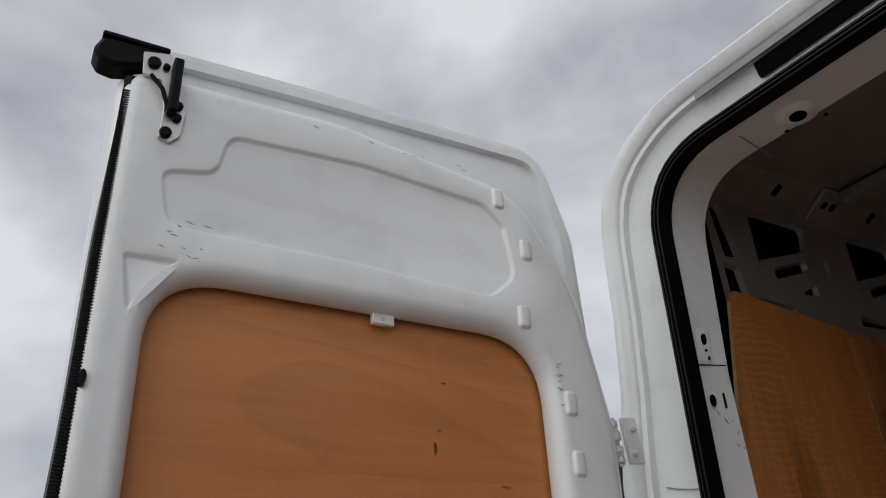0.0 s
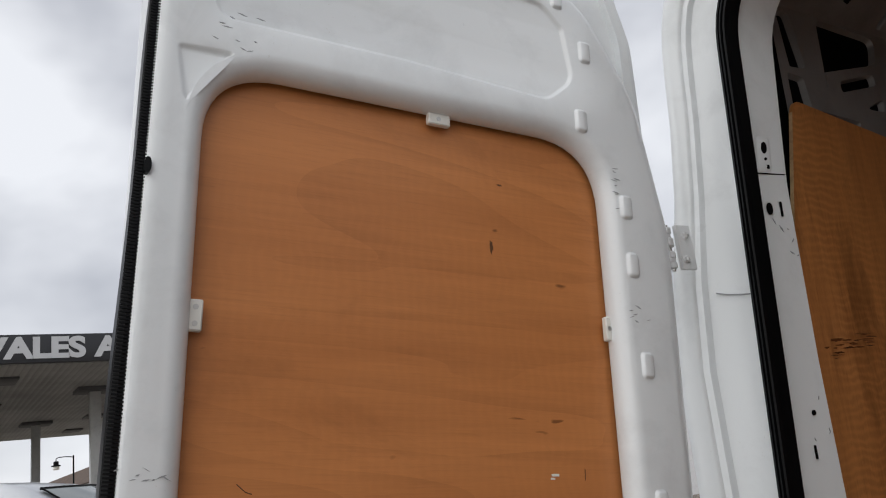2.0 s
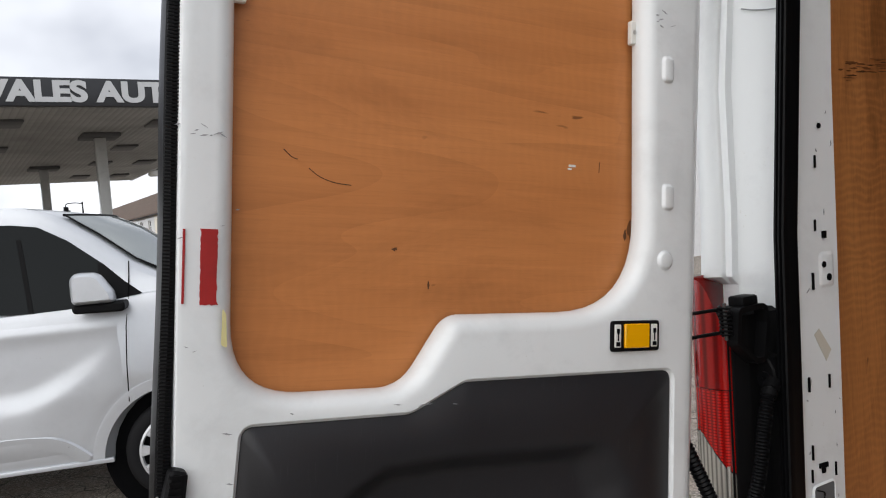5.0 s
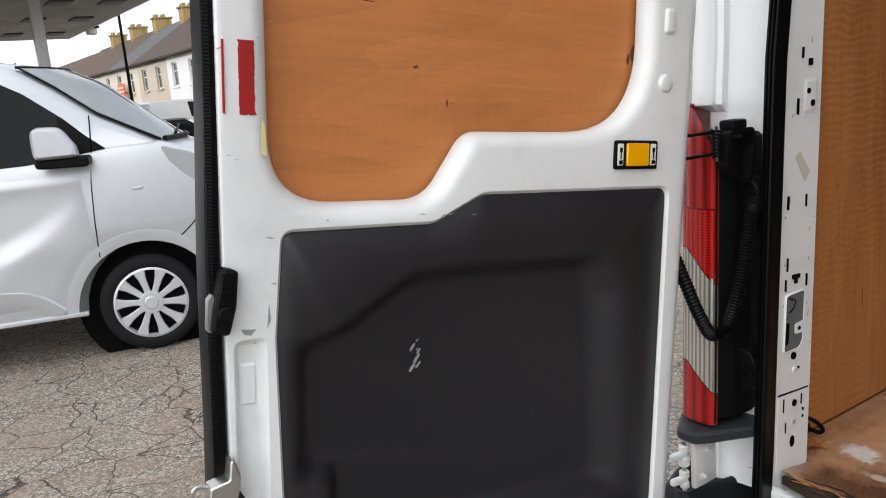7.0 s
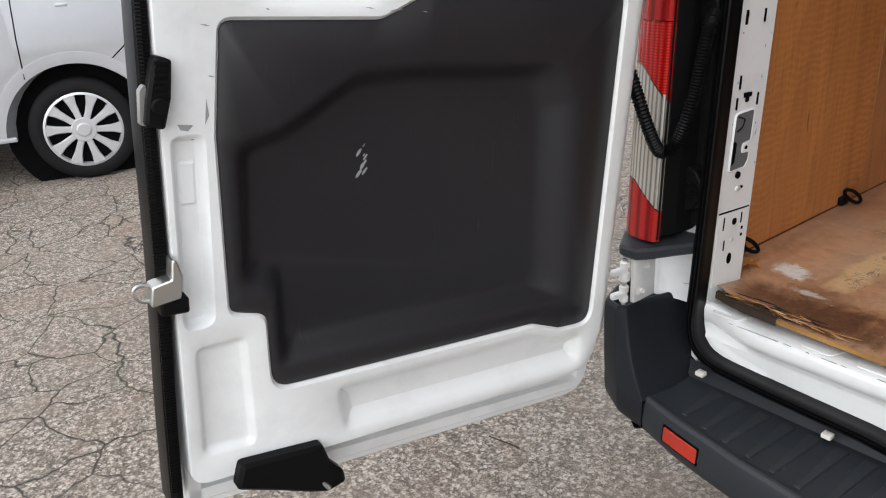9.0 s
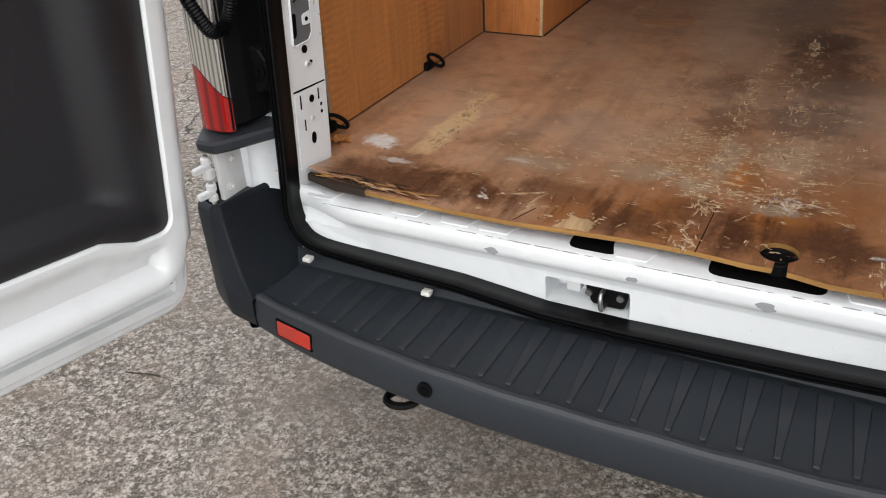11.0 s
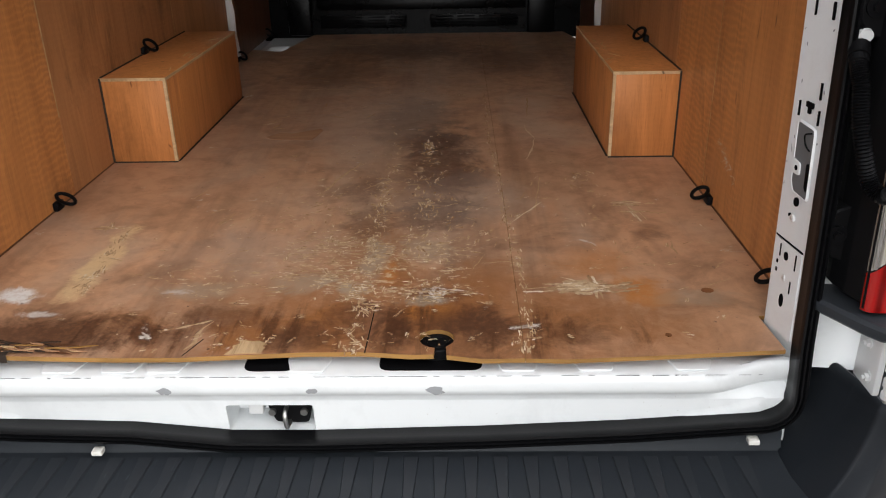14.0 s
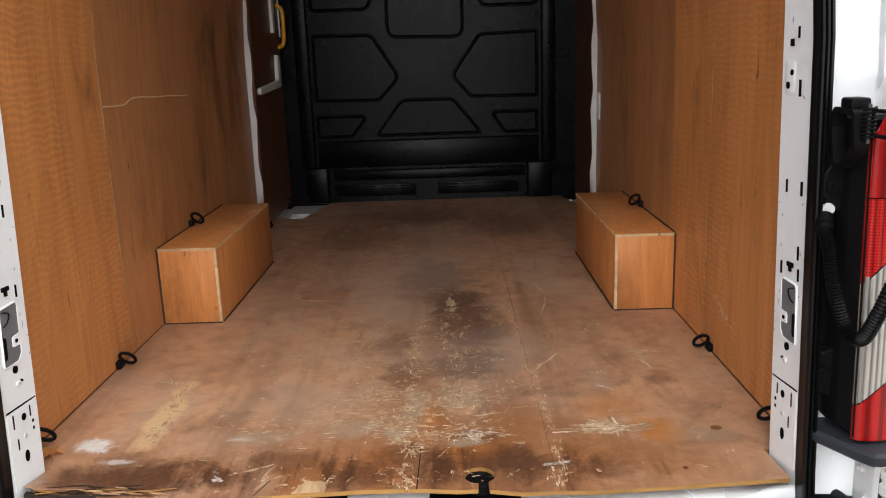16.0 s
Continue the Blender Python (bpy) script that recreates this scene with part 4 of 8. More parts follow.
        part("sensor_face", bm, DARK, sn)
# towing eye below the bumper
bm = B()
tube(bm, [Vector((-0.45 + 0.034 * math.cos(a), -0.225 + 0.024 * math.sin(a), 0.405 + 0.006 * math.cos(a))) for a in [2 * math.pi * k / 24 for k in range(24)]], 0.008, 8, (0, 0, 1), True)
cyl(bm, (-0.45, -0.205, 0.405), (-0.45, -0.10, 0.45), 0.009)
part("towing_eye", bm, BLACK, van, "black towing eye hanging under the bumper")
# plain underbody box, near-black to paint the shade under the van
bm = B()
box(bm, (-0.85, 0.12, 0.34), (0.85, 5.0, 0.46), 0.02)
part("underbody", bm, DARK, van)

# ---- tail lamps ----
lens_plan = [(0.868, -0.092), (0.876, -0.104), (0.905, -0.108), (0.938, -0.103), (0.964, -0.084), (0.984, -0.040), (0.994, 0.05)]


def lens_grid(bm, s, z_lo, z_hi, n=10, outer=0.0):
    rows = []
    for x, y in [p.xy for p in curve_pts([(*q, 0) for q in lens_plan], 3)]:
        t = min(1.0, (x - 0.872) / 0.062)
        a, b = z_lo(t), z_hi(t)
        rows.append([Vector((s * (x + outer), y - outer * 0.5 + 0.045 * (z - 0.86), z)) for z in [a + (b - a) * k / n for k in range(n + 1)]])
    grid_surface(bm, rows)


for s in (-1, 1):
    lamp = empty("tail_lamp", None, van)
    lamp["label"] = "tall red and clear rear lamp cluster"
    for name, lo_, hi_, mt in (("upper_lens", lambda t: 1.318, lambda t: 1.43 + 0.095 * math.sin(0.5 * math.pi * max(0.0, t)) , RED_DEEP), ("brake_lens", lambda t: 1.166 + 0.066 * t, lambda t: 1.316, RED_LENS), ("clear_lens", lambda t: 0.93 + 0.058 * t, lambda t: 1.163 + 0.066 * t, CLEAR_LENS), ("lower_red_lens", lambda t: 0.858, lambda t: 0.927 + 0.058 * t, RED_DEEP)):
        bm = B()
        lens_grid(bm, s, lo_, hi_)
        part(name, bm, mt, lamp, "", None, 75)
    bm = B()
    prism(bm, rounded([(s * 0.870, -0.090, 0.006), (s * 0.856, -0.055, 0.02), (s * 0.850, -0.010, 0.01), (s * 0.852, 0.03, 0.005), (s * 0.96, 0.05, 0.005), (s * 0.94, -0.07, 0.01)], 4), 0.862, 1.462, lambda a, b, h: Vector((a, b + 0.045 * (h - 0.86), h)), 0.008)
    part("housing", bm, BLACK, lamp, "black plastic lamp housing")
    for z in (0.965, 1.33):
        y = -0.03 + 0.045 * (z - 0.86)
        bm = B()
        prism(bm, rounded([(s * 0.862, z - 0.052, 0.005), (s * 0.862, z + 0.052, 0.005), (s * 0.832, z + 0.042, 0.012), (s * 0.818, z + 0.020, 0.012), (s * 0.818, z - 0.020, 0.012), (s * 0.832, z - 0.042, 0.012)], 4), y + 0.034, y - 0.004, XZ, 0.003)
        lug = part("lamp_lug", bm, BLACK, lamp, "black fixing lug of the lamp")
        bm = B()
        cyl(bm, (s * 0.838, y + 0.002, z), (s * 0.838, y - 0.009, z), 0.016, 18)
        cyl(bm, (s * 0.838, y - 0.009, z), (s * 0.838, y - 0.016, z), 0.008, 6)
        part("lamp_nut", bm, RUBBER, lug)
    bm = B()
    cyl(bm, (s * 0.8725, -0.0955, 0.862), (s * 0.8725, -0.0955 + 0.045 * 0.57, 1.43), 0.004, 8)
    part("lens_edge", bm, BLACK, lamp)
    bm = B()
    tube(bm, [Vector((s * x, y - 0.003 + 0.045 * (z - 0.86), z)) for x, y, z in ((0.874, -0.1015, 1.175), (0.874, -0.1015, 1.05), (0.874, -0.1015, 0.935))], 0.0035, 8)
    part("chrome_strip", bm, STEEL, lamp, "bright strip beside the clear lens")
    # moulded shelf under the lamp, in paler plastic that paints its top highlight
    bm = B()
    prism(bm, rounded([(s * 0.815, 0.02, 0.0), (s * 0.818, -0.035, 0.01), (s * 0.862, -0.118, 0.015), (s * 0.885, -0.150, 0.015), (s * 0.93, -0.150, 0.02), (s * 0.985, -0.06, 0.03), (s * 0.99, 0.04, 0.01)], 5), 0.824, 0.850, XY, 0.006)
    part("lamp_shelf", bm, RIB, van, "black plastic shelf under the lamp")

# ---- hinges, straps and hose beside the doors ----


def hinge(s, x, y, z, k=1.0, deep=0.085):
    h = empty("door_hinge", Matrix.Translation((x, y, z)) @ Matrix.Scale(k, 4) @ Matrix.Translation((-x, -y, -z)), van)
    h["label"] = "white painted steel door hinge"
    bm = B()
    box(bm, (x - 0.007, y + 0.0, z - 0.062), (x + 0.007, y + deep, z + 0.062), 0.003)
    part("hinge_plate", bm, WHITE_IN, h)
    for dz, dy in ((-0.034, 0.3 * deep), (0.032, 0.55 * deep)):
        bm = B()
        cyl(bm, (x - s * 0.005, y + dy, z + dz), (x - s * 0.009, y + dy, z + dz), 0.0125, 18)
        cyl(bm, (x - s * 0.009, y + dy, z + dz), (x - s * 0.016, y + dy, z + dz), 0.0088, 6)
        cyl(bm, (x - s * 0.016, y + dy, z + dz), (x - s * 0.021, y + dy, z + dz), 0.0045, 10)
        part("hinge_bolt", bm, WHITE_IN, h)
    for dz, r, hh in ((0.048, 0.0125, 0.010), (0.015, 0.014, 0.013), (-0.020, 0.0125, 0.010), (-0.048, 0.012, 0.009)):
        bm = B()
        prism(bm, disc(x + s * 0.012, y - 0.018, r, 18), z + dz - hh, z + dz + hh, XY, 0.003)
        part("knuckle", bm, WHITE_IN, h)
    bm = B()
    cyl(bm, (x + s * 0.012, y - 0.018, z - 0.064), (x + s * 0.012, y - 0.018, z + 0.064), 0.006, 12)
    part("pin", bm, STEEL, h)
    for dz in (0.032, -0.034):
        bm = B()
        lp = rounded([(x + s * 0.002, y - 0.012, 0.004), (x + s * 0.022, y - 0.014, 0.004), (x + s * 0.028, y - 0.058, 0.008), (x + s * 0.012, y - 0.060, 0.006)], 4)
        prism(bm, lp, z + dz - 0.008, z + dz + 0.008, XY, 0.003)
        part("hinge_leaf", bm, WHITE_IN, h)


for s in (-1, 1):
    hinge(s, s * 0.905, -0.130, 0.765, 0.86)
    hinge(s, s * 0.893, -0.012, 2.138, 0.72, 0.055)
    # check strap: bracket, spring and the two rods to the door
    st = empty("check_strap", None, van)
    st["label"] = "black sprung door check strap"
    bm = B()
    box(bm, (min(s * 0.830, s * 0.866), -0.070, 1.474), (max(s * 0.830, s * 0.866), -0.026, 1.494), 0.005)
    part("bracket", bm, BLACK, st)
    bm = B()
    hoop = [Vector((s * 0.838, a - 0.035, b)) for a, b in rounded([(-0.050, 1.470, 0.01), (0.022, 1.472, 0.012), (0.028, 1.440, 0.012), (0.012, 1.372, 0.014), (-0.012, 1.372, 0.012), (-0.060, 1.412, 0.012)], 5)]
    sweep(bm, hoop, [(-0.005, -0.012), (0.005, -0.012), (0.005, 0.012), (-0.005, 0.012)], (1, 0, 0), True)
    part("strap_hoop", bm, BLACK, st)
    bm = B()
    cyl(bm, (s * 0.845, -0.105, 1.418), (s * 0.845, -0.105, 1.486), 0.0032, 10)
    part("strap_pin", bm, DULL, st)
    bm = B()
    tube(bm, [Vector((s * (0.845 + 0.010 * math.cos(a)), -0.105 + 0.010 * math.sin(a), 1.425 + 0.055 * a / (16 * math.pi))) for a in [16 * math.pi * k / 160 for k in range(161)]], 0.0022, 6)
    part("spring", bm, BLACK, st)
    for z in (1.475, 1.432):
        bm = B()
        cyl(bm, (s * 0.85, -0.09, z), (s * 0.885, -0.30, z - 0.002), 0.0035, 8)
        part("rod", bm, BLACK, st)
    # ribbed wiring hose hanging between body and door
    drop = -0.055 if s > 0 else 0.0
    hp = curve_pts([(s * 0.826, -0.01, 1.325 + drop), (s * 0.815, -0.04, 1.305 + drop), (s * 0.816, -0.058, 1.25 + 0.5 * drop), (s * 0.818, -0.07, 1.19 + 0.2 * drop), (s * 0.825, -0.085, 1.13), (s * 0.842, -0.092, 1.078), (s * 0.860, -0.115, 1.064), (s * 0.868, -0.145, 1.115), (s * 0.877, -0.175, 1.19), (s * 0.890, -0.205, 1.265), (s * 0.92, -0.235, 1.31)], 20)
    bm = B()
    tube(bm, hp, 0.0125, 12, (1, 0.2, 0.1), False, [1.0 + 0.11 * (1 if k % 2 else -1) for k in range(len(hp))])
    part("wiring_hose", bm, RUBBER, van, "black corrugated wiring hose", None, 60)
    bm = B()
    cyl(bm, hp[0], hp[14], 0.016, 14)
    cyl(bm, hp[14], hp[20], 0.0145, 14)
    part("hose_boot", bm, BLACK, van)
    bm = B()
    if s > 0:
        cyl(bm, (0.836, 0.02, 1.296), (0.830, -0.016, 1.286), 0.011, 14)
        part("hose_grommet", bm, WHITE_IN, van)

# ---- load bay ----
rear_edge = [(-0.782, 0.010), (-0.70, -0.012), (-0.56, -0.020), (-0.42, -0.026), (-0.30, -0.026), (-0.18, -0.017), (-0.08, -0.010), (0.03, -0.010)]
bm = B()
loop = [Vector(p) for p in rear_edge] + [Vector(p) for p in ((0.12, -0.020), (0.161, -0.019), (0.1625, 0.004))] + [Vector((0.166 + 0.033 * math.cos(a), 0.037 + 0.033 * math.sin(a))) for a in [radians(262 - (320 * k / 20)) for k in range(21)]] + [Vector(p) for p in ((0.185, -0.022), (0.25, -0.036), (0.3266, -0.034), (0.3266, 1.2), (0.319, 3.46), (-0.60, 3.46), (-0.70, 2.90), (-0.872, 2.98), (-0.872, 0.118), (-0.774, 0.116), (-0.778, 0.02))]
prism(bm, loop, 0.7205, FLOOR_Z, XY)
fl_a = part("floor_board", bm, [FLOOR, PLY_EDGE], van, "worn brown phenolic ply floor with scrapes and stains")
bm = B()
loop = [Vector(p) for p in ((0.3274, -0.034), (0.40, -0.038), (0.52, -0.030), (0.66, -0.020), (0.798, -0.010), (0.790, 0.116), (0.872, 0.118), (0.872, 3.0), (0.78, 3.46), (0.3198, 3.46), (0.3274, 1.2))]
prism(bm, loop, 0.7205, FLOOR_Z - 0.0005, XY)
fl_b = part("floor_board", bm, [FLOOR, PLY_EDGE], van, "worn brown phenolic ply floor with orange stain")
for ob in (fl_a, fl_b):
    for p in ob.data.polygons:
        p.material_index = 0 if abs(p.normal.z) > 0.5 else 1
# black bung seen through the round cut-out
bm = B()
prism(bm, disc(0.166, 0.037, 0.0325), 0.7005, 0.7225, XY, 0.002)
bung = part("floor_bung", bm, BLACK, van, "round black rubber bung in the floor cut-out")
bm = B()
tube(bm, [Vector((0.166 + 0.020 * math.cos(a), 0.037 + 0.020 * math.sin(a), 0.7228)) for a in [2 * math.pi * k / 20 for k in range(20)]], 0.002, 6, (0, 0, 1), True)
part("bung_rim", bm, BLACK, bung)

# ply wall linings: panels butted along the side walls
WALL_X = 0.866


def wall_panel(s, y0, y1, z_top0, z_top1, mt=PLY_WALL, x=WALL_X, label="varnished orange-brown ply wall lining", z0=FLOOR_Z - 0.01, cut=0.0):
    bm = B()
    loop = [Vector((y0, z0)), Vector((y1, z0)), Vector((y1, 1.6)), Vector((y1, 2.0))] + rounded([(y1, 1.99, 0), (y1, z_top1, 0.02), (y0 + cut, z_top0, 0.03), (y0, 1.99, 0)], 4)[1:-1] + [Vector((y0, 2.0)), Vector((y0, 1.6))]
    prism(bm, loop, x, x + 0.008, lambda a, b, h: Vector((s * (h - 0.058 * max(0, b - 1.6)), a, b)))
    return part("wall_lining", bm, mt, van, label)


wall_panel(-1, 0.24, 0.835, 2.47, 2.41, cut=0.125)
wall_panel(-1, 0.838, 1.842, 2.41, 2.30, PLY_RED)
wall_panel(-1, 1.845, 2.58, 2.30, 2.25, PLY_RED)
wall_panel(1, 0.24, 0.80, 2.47, 2.41, cut=0.125)
wall_panel(1, 0.803, 1.19, 2.41, 2.36)
wall_panel(1, 1.193, 2.60, 2.36, 2.25, PLY_RED)
# far right panel, about a quarter as bright as the others
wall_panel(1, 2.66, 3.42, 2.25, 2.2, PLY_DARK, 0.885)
# pale raw edges showing in the butt joints
for s, y, z0, z1 in ((-1, 0.8365, 1.36, 2.40), (-1, 0.8365, 0.95, 1.30), (-1, 1.8435, 1.0, 2.28), (1, 0.8015, 0.76, 2.40), (1, 1.1915, 1.5, 2.36)):
    bm = B()
    zs = [z0, min(z1, 1.6), z1]
    grid_surface(bm, [[Vector((s * (0.8652 - 0.058 * max(0, z - 1.6)), y + q, z)) for z in zs] for q in (-0.003, 0.003)])
    part("joint_edge", bm, VENEER, van)
# pale raw rear edges of the linings and a soaked dark patch
for s in (-1, 1):
    bm = B()
    zs = [0.74, 1.6, 2.0, 2.44]
    grid_surface(bm, [[Vector((s * (0.8655 + q - 0.058 * max(0, z - 1.6)), 0.2385 + 0.266 * max(0, z - 2.0), z)) for z in zs] for q in (0.0, 0.009)])
    part("lining_edge", bm, VENEER, van)
    rk = random.Random(5)
    for k in range(34):
        y, z = 0.42 + rk.gauss(0, 0.055), 1.935 + rk.gauss(0, 0.010)
        ry, rz = rk.uniform(0.006, 0.030), rk.uniform(0.0006, 0.0030)
        pts = [Vector((y + ry * math.cos(a) * rk.uniform(0.6, 1.0), z + 0.15 * (y - 0.42) + rz * math.sin(a) * rk.uniform(0.4, 1.0))) for a in [2 * math.pi * q / 10 for q in range(10)]]
        bm = B()
        prism(bm, pts, 0.8652 - 0.0001 * (k % 5), 0.8662, lambda a, b, h: Vector((s * (h - 0.058 * max(0, b - 1.6)), a, b)))
        part("soaked_stain", bm, rk.choice((STAIN, STAIN, PLY_DARK)), van)
# split veneer across the left lining
bm = B()
tube(bm, curve_pts([(-0.8655, 0.85, 1.478), (-0.8655, 1.0, 1.475), (-0.8655, 1.08, 1.492), (-0.8655, 1.25, 1.486), (-0.8655, 1.4, 1.482), (-0.8655, 1.62, 1.474)], 5), 0.0028, 5)
part("split_veneer", bm, VENEER, van)
# white body returns at the forward ends of the linings
for s in (-1, 1):
    bm = B()
    rows = []
    for k in range(15):
        z = 0.76 + 1.5 * k / 14
        wv = 0.012 * math.sin(k * 1.7) + (0.10 * max(0, 1 - (z - 0.76) / 0.25))
        rows.append([Vector((s * 0.864, 2.58, z)), Vector((s * (0.842 + 0.006 * math.sin(2.3 * k)), 2.60 + wv * 0.6, z)), Vector((s * 0.872, 2.64 + wv, z))])
    grid_surface(bm, rows)
    part("body_return", bm, WHITE_IN, van, "white painted body edge beside the lining")
bm = B()
prism(bm, rect(2.50, 1.255, 2.63, 1.385, 0.01), 0.862, 0.8665, YZ)
part("slot_trim", bm, WHITE_IN, van)

# boxed wheel arches
for s in (-1, 1):
    wb = empty("wheel_arch_box", None, van)
    wb["label"] = "varnished ply wheel arch box with pale raw edges"
    X0, X1, Y0, Y1, ZT = 0.675, 0.865, 1.128, 1.95, 0.992
    for nm, lo_, hi_ in (("front_board", (X0, Y0 - 0.009, FLOOR_Z), (X1, Y0, ZT - 0.009)), ("side_board", (X0 - 0.009, Y0 + 0.0005, FLOOR_Z), (X0, Y1, ZT - 0.009)), ("top_board", (X0 - 0.009, Y0 - 0.0085, ZT - 0.0085), (X1, Y1, ZT))):
        bm = B()
        box(bm, (min(s * lo_[0], s * hi_[0]), lo_[1], lo_[2]), (max(s * lo_[0], s * hi_[0]), hi_[1], hi_[2]), 0.0012)
        part(nm, bm, PLY_BOX, wb)
    for a, b in (((X0 - 0.0095, Y0 - 0.0095, FLOOR_Z), (X0 - 0.0005, Y0 - 0.0005, ZT - 0.009)), ((X0 - 0.0098, Y0 - 0.0098, ZT - 0.0088), (X1, Y0 - 0.0080, ZT + 0.0004)), ((X0 - 0.0098, Y0 - 0.009, ZT - 0.0088), (X0 - 0.0085, Y1, ZT + 0.0004))):
        bm = B()
        box(bm, (min(s * a[0], s * b[0]), a[1], a[2]), (max(s * a[0], s * b[0]), b[1], b[2]))
        part("raw_edge", bm, VENEER, wb)

    # thin dark beads along the joints of the box
    for p_, q_ in (((X0 - 0.010, Y0 - 0.011, FLOOR_Z), (X1, Y0 - 0.011, FLOOR_Z)), ((X0 - 0.011, Y0, FLOOR_Z), (X0 - 0.011, Y1, FLOOR_Z)), ((X1 - 0.001, Y0 - 0.010, FLOOR_Z), (X1 - 0.001, Y0 - 0.010, ZT)), ((X1 - 0.001, Y0, ZT), (X1 - 0.001, Y1, ZT))):
        bm = B()
        cyl(bm, (s * p_[0], p_[1], p_[2]), (s * q_[0], q_[1], q_[2]), 0.0034, 8)
        part("dark_joint", bm, NEAR_BLACK_PLY, wb)
    # splintered flakes along the top edge
    rk = random.Random(17 + s)
    for k in range(12):
        x, y = s * (X0 + rk.uniform(0.0, 0.05)), rk.uniform(Y0 + 0.02, Y1 - 0.1)
        bm = B()
        ln, th, an = rk.uniform(0.02, 0.08), rk.uniform(0.002, 0.006), rk.gauss(1.57, 0.35)
        prism(bm, [Vector((x + math.cos(an) * p * ln * 0.5 - math.sin(an) * q * th * 0.5, y + math.sin(an) * p * ln * 0.5 + math.cos(an) * q * th * 0.5)) for p, q in ((-1, 0.1), (-0.3, -0.9), (0.5, -0.5), (1, 0.2), (0.2, 0.8))], ZT - 0.0002, ZT + 0.0010, XY)
        part("flake", bm, VENEER, wb)

# white rubbed scuffs low on the linings
rk = random.Random(77)
for k in range(46):
    t_ = rk.gauss(0.5, 0.25)
    y, z = 0.72 - 0.14 * t_ + rk.gauss(0, 0.012), 0.905 - 0.06 * t_ + rk.gauss(0, 0.008)
    ln, th = rk.uniform(0.006, 0.030), rk.uniform(0.0006, 0.0018)
    an = rk.gauss(0.42, 0.2)
    bm = B()
    prism(bm, [Vector((y - math.cos(an) * p * ln * 0.5 - math.sin(an) * q * th, z + math.sin(an) * p * ln * 0.5 + math.cos(an) * q * th)) for p, q in ((-1, 0.1), (-0.3, -0.9), (0.5, -0.5), (1, 0.2), (0.2, 0.8))], 0.8652, 0.8662, YZ)
    part("white_scuff", bm, CHALK, van)

# lashing rings
for s, y, z in ((-1, 0.722, 0.738), (1, 0.72, 0.738), (-1, 1.50, 1.0), (1, 1.60, 0.998), (-1, 2.66, 0.738), (1, 0.215, 0.745), (-1, 0.215, 0.745), (-1, 3.25, 0.75)):
    lr = empty("lashing_ring", None, van)
    lr["label"] = "black folding lashing ring"
    bm = B()
    x = s * 0.852
    tube(bm, [Vector((x - s * (0.016 + 0.015 * math.cos(a) - 0.006 * math.sin(a)), y - 0.016 * math.sin(a) + 0.008 * math.cos(a), z + 0.022 + 0.021 * math.sin(a))) for a in [2 * math.pi * k / 22 for k in range(22)]], 0.0050, 8, (1, 0.2, 0.1), True)
    part("ring", bm, BLACK, lr)
    bm = B()
    box(bm, (min(x, x + s * 0.016), y - 0.02, z - 0.008), (max(x, x + s * 0.016), y + 0.02, z + 0.016), 0.004)
    part("ring_base", bm, BLACK, lr)

# dark filler beads where the walls meet the floor
for s in (-1, 1):
    for y0, y1 in ((0.14, 1.118), (1.96, 2.6)):
        bm = B()
        cyl(bm, (s * 0.866, y0, FLOOR_Z), (s * 0.866, y1, FLOOR_Z), 0.0035, 8)
        part("sealant_bead", bm, PLY_DARK, van)

# sliding side door seen from inside, with its step well
sd = empty("sliding_door", None, van)
sd["label"] = "sliding side door lined with dark ply"
bm = B()
prism(bm, rect(2.66, 0.74, 3.375, 2.4, 0.03), -0.86, -0.845, YZ, 0.002)
part("door_lining", bm, PLY_DARK, sd)
bm = B()
box(bm, (-0.846, 3.372, 1.72), (-0.836, 3.384, 2.5), 0.002)
part("door_post", bm, WHITE_IN, sd)
bm = B()
prism(bm, rounded([(2.70, 1.42, 0.02), (3.24, 1.44, 0.04), (3.24, 1.62, 0.01), (3.18, 1.62, 0.01), (3.16, 1.48, 0.03), (2.70, 1.455, 0.015)], 4), -0.846, -0.824, YZ, 0.004)
part("latch_arm", bm, LABELWHITE, sd, "off-white plastic latch cover")
bm = B()
box(bm, (-0.846, 3.14, 1.74), (-0.828, 3.20, 2.1), 0.004)
part("latch_cover", bm, LABELWHITE, sd)
bm = B()
tube(bm, curve_pts([(-0.846, 3.34, 1.66), (-0.815, 3.34, 1.69), (-0.81, 3.34, 1.78), (-0.815, 3.34, 1.87), (-0.846, 3.34, 1.90)], 6), 0.012, 10, (0, 1, 0))
part("grab_handle", bm, YELLOW, sd, "yellow grab handle")
bm = B()
prism(bm, [Vector(p) for p in ((-0.84, 3.02), (-0.70, 2.90), (-0.60, 3.46), (-0.84, 3.46))], 0.700, 0.7145, XY)
step = part("side_step", bm, WHITE_IN, van, "white painted side door step")
for k in range(4):
    bm = B()
    box(bm, (-0.80, 3.01 + 0.035 * k, 0.7145), (-0.70, 3.022 + 0.035 * k, 0.7185), 0.001)
    part("tread_bar", bm, WHITE_IN, step)

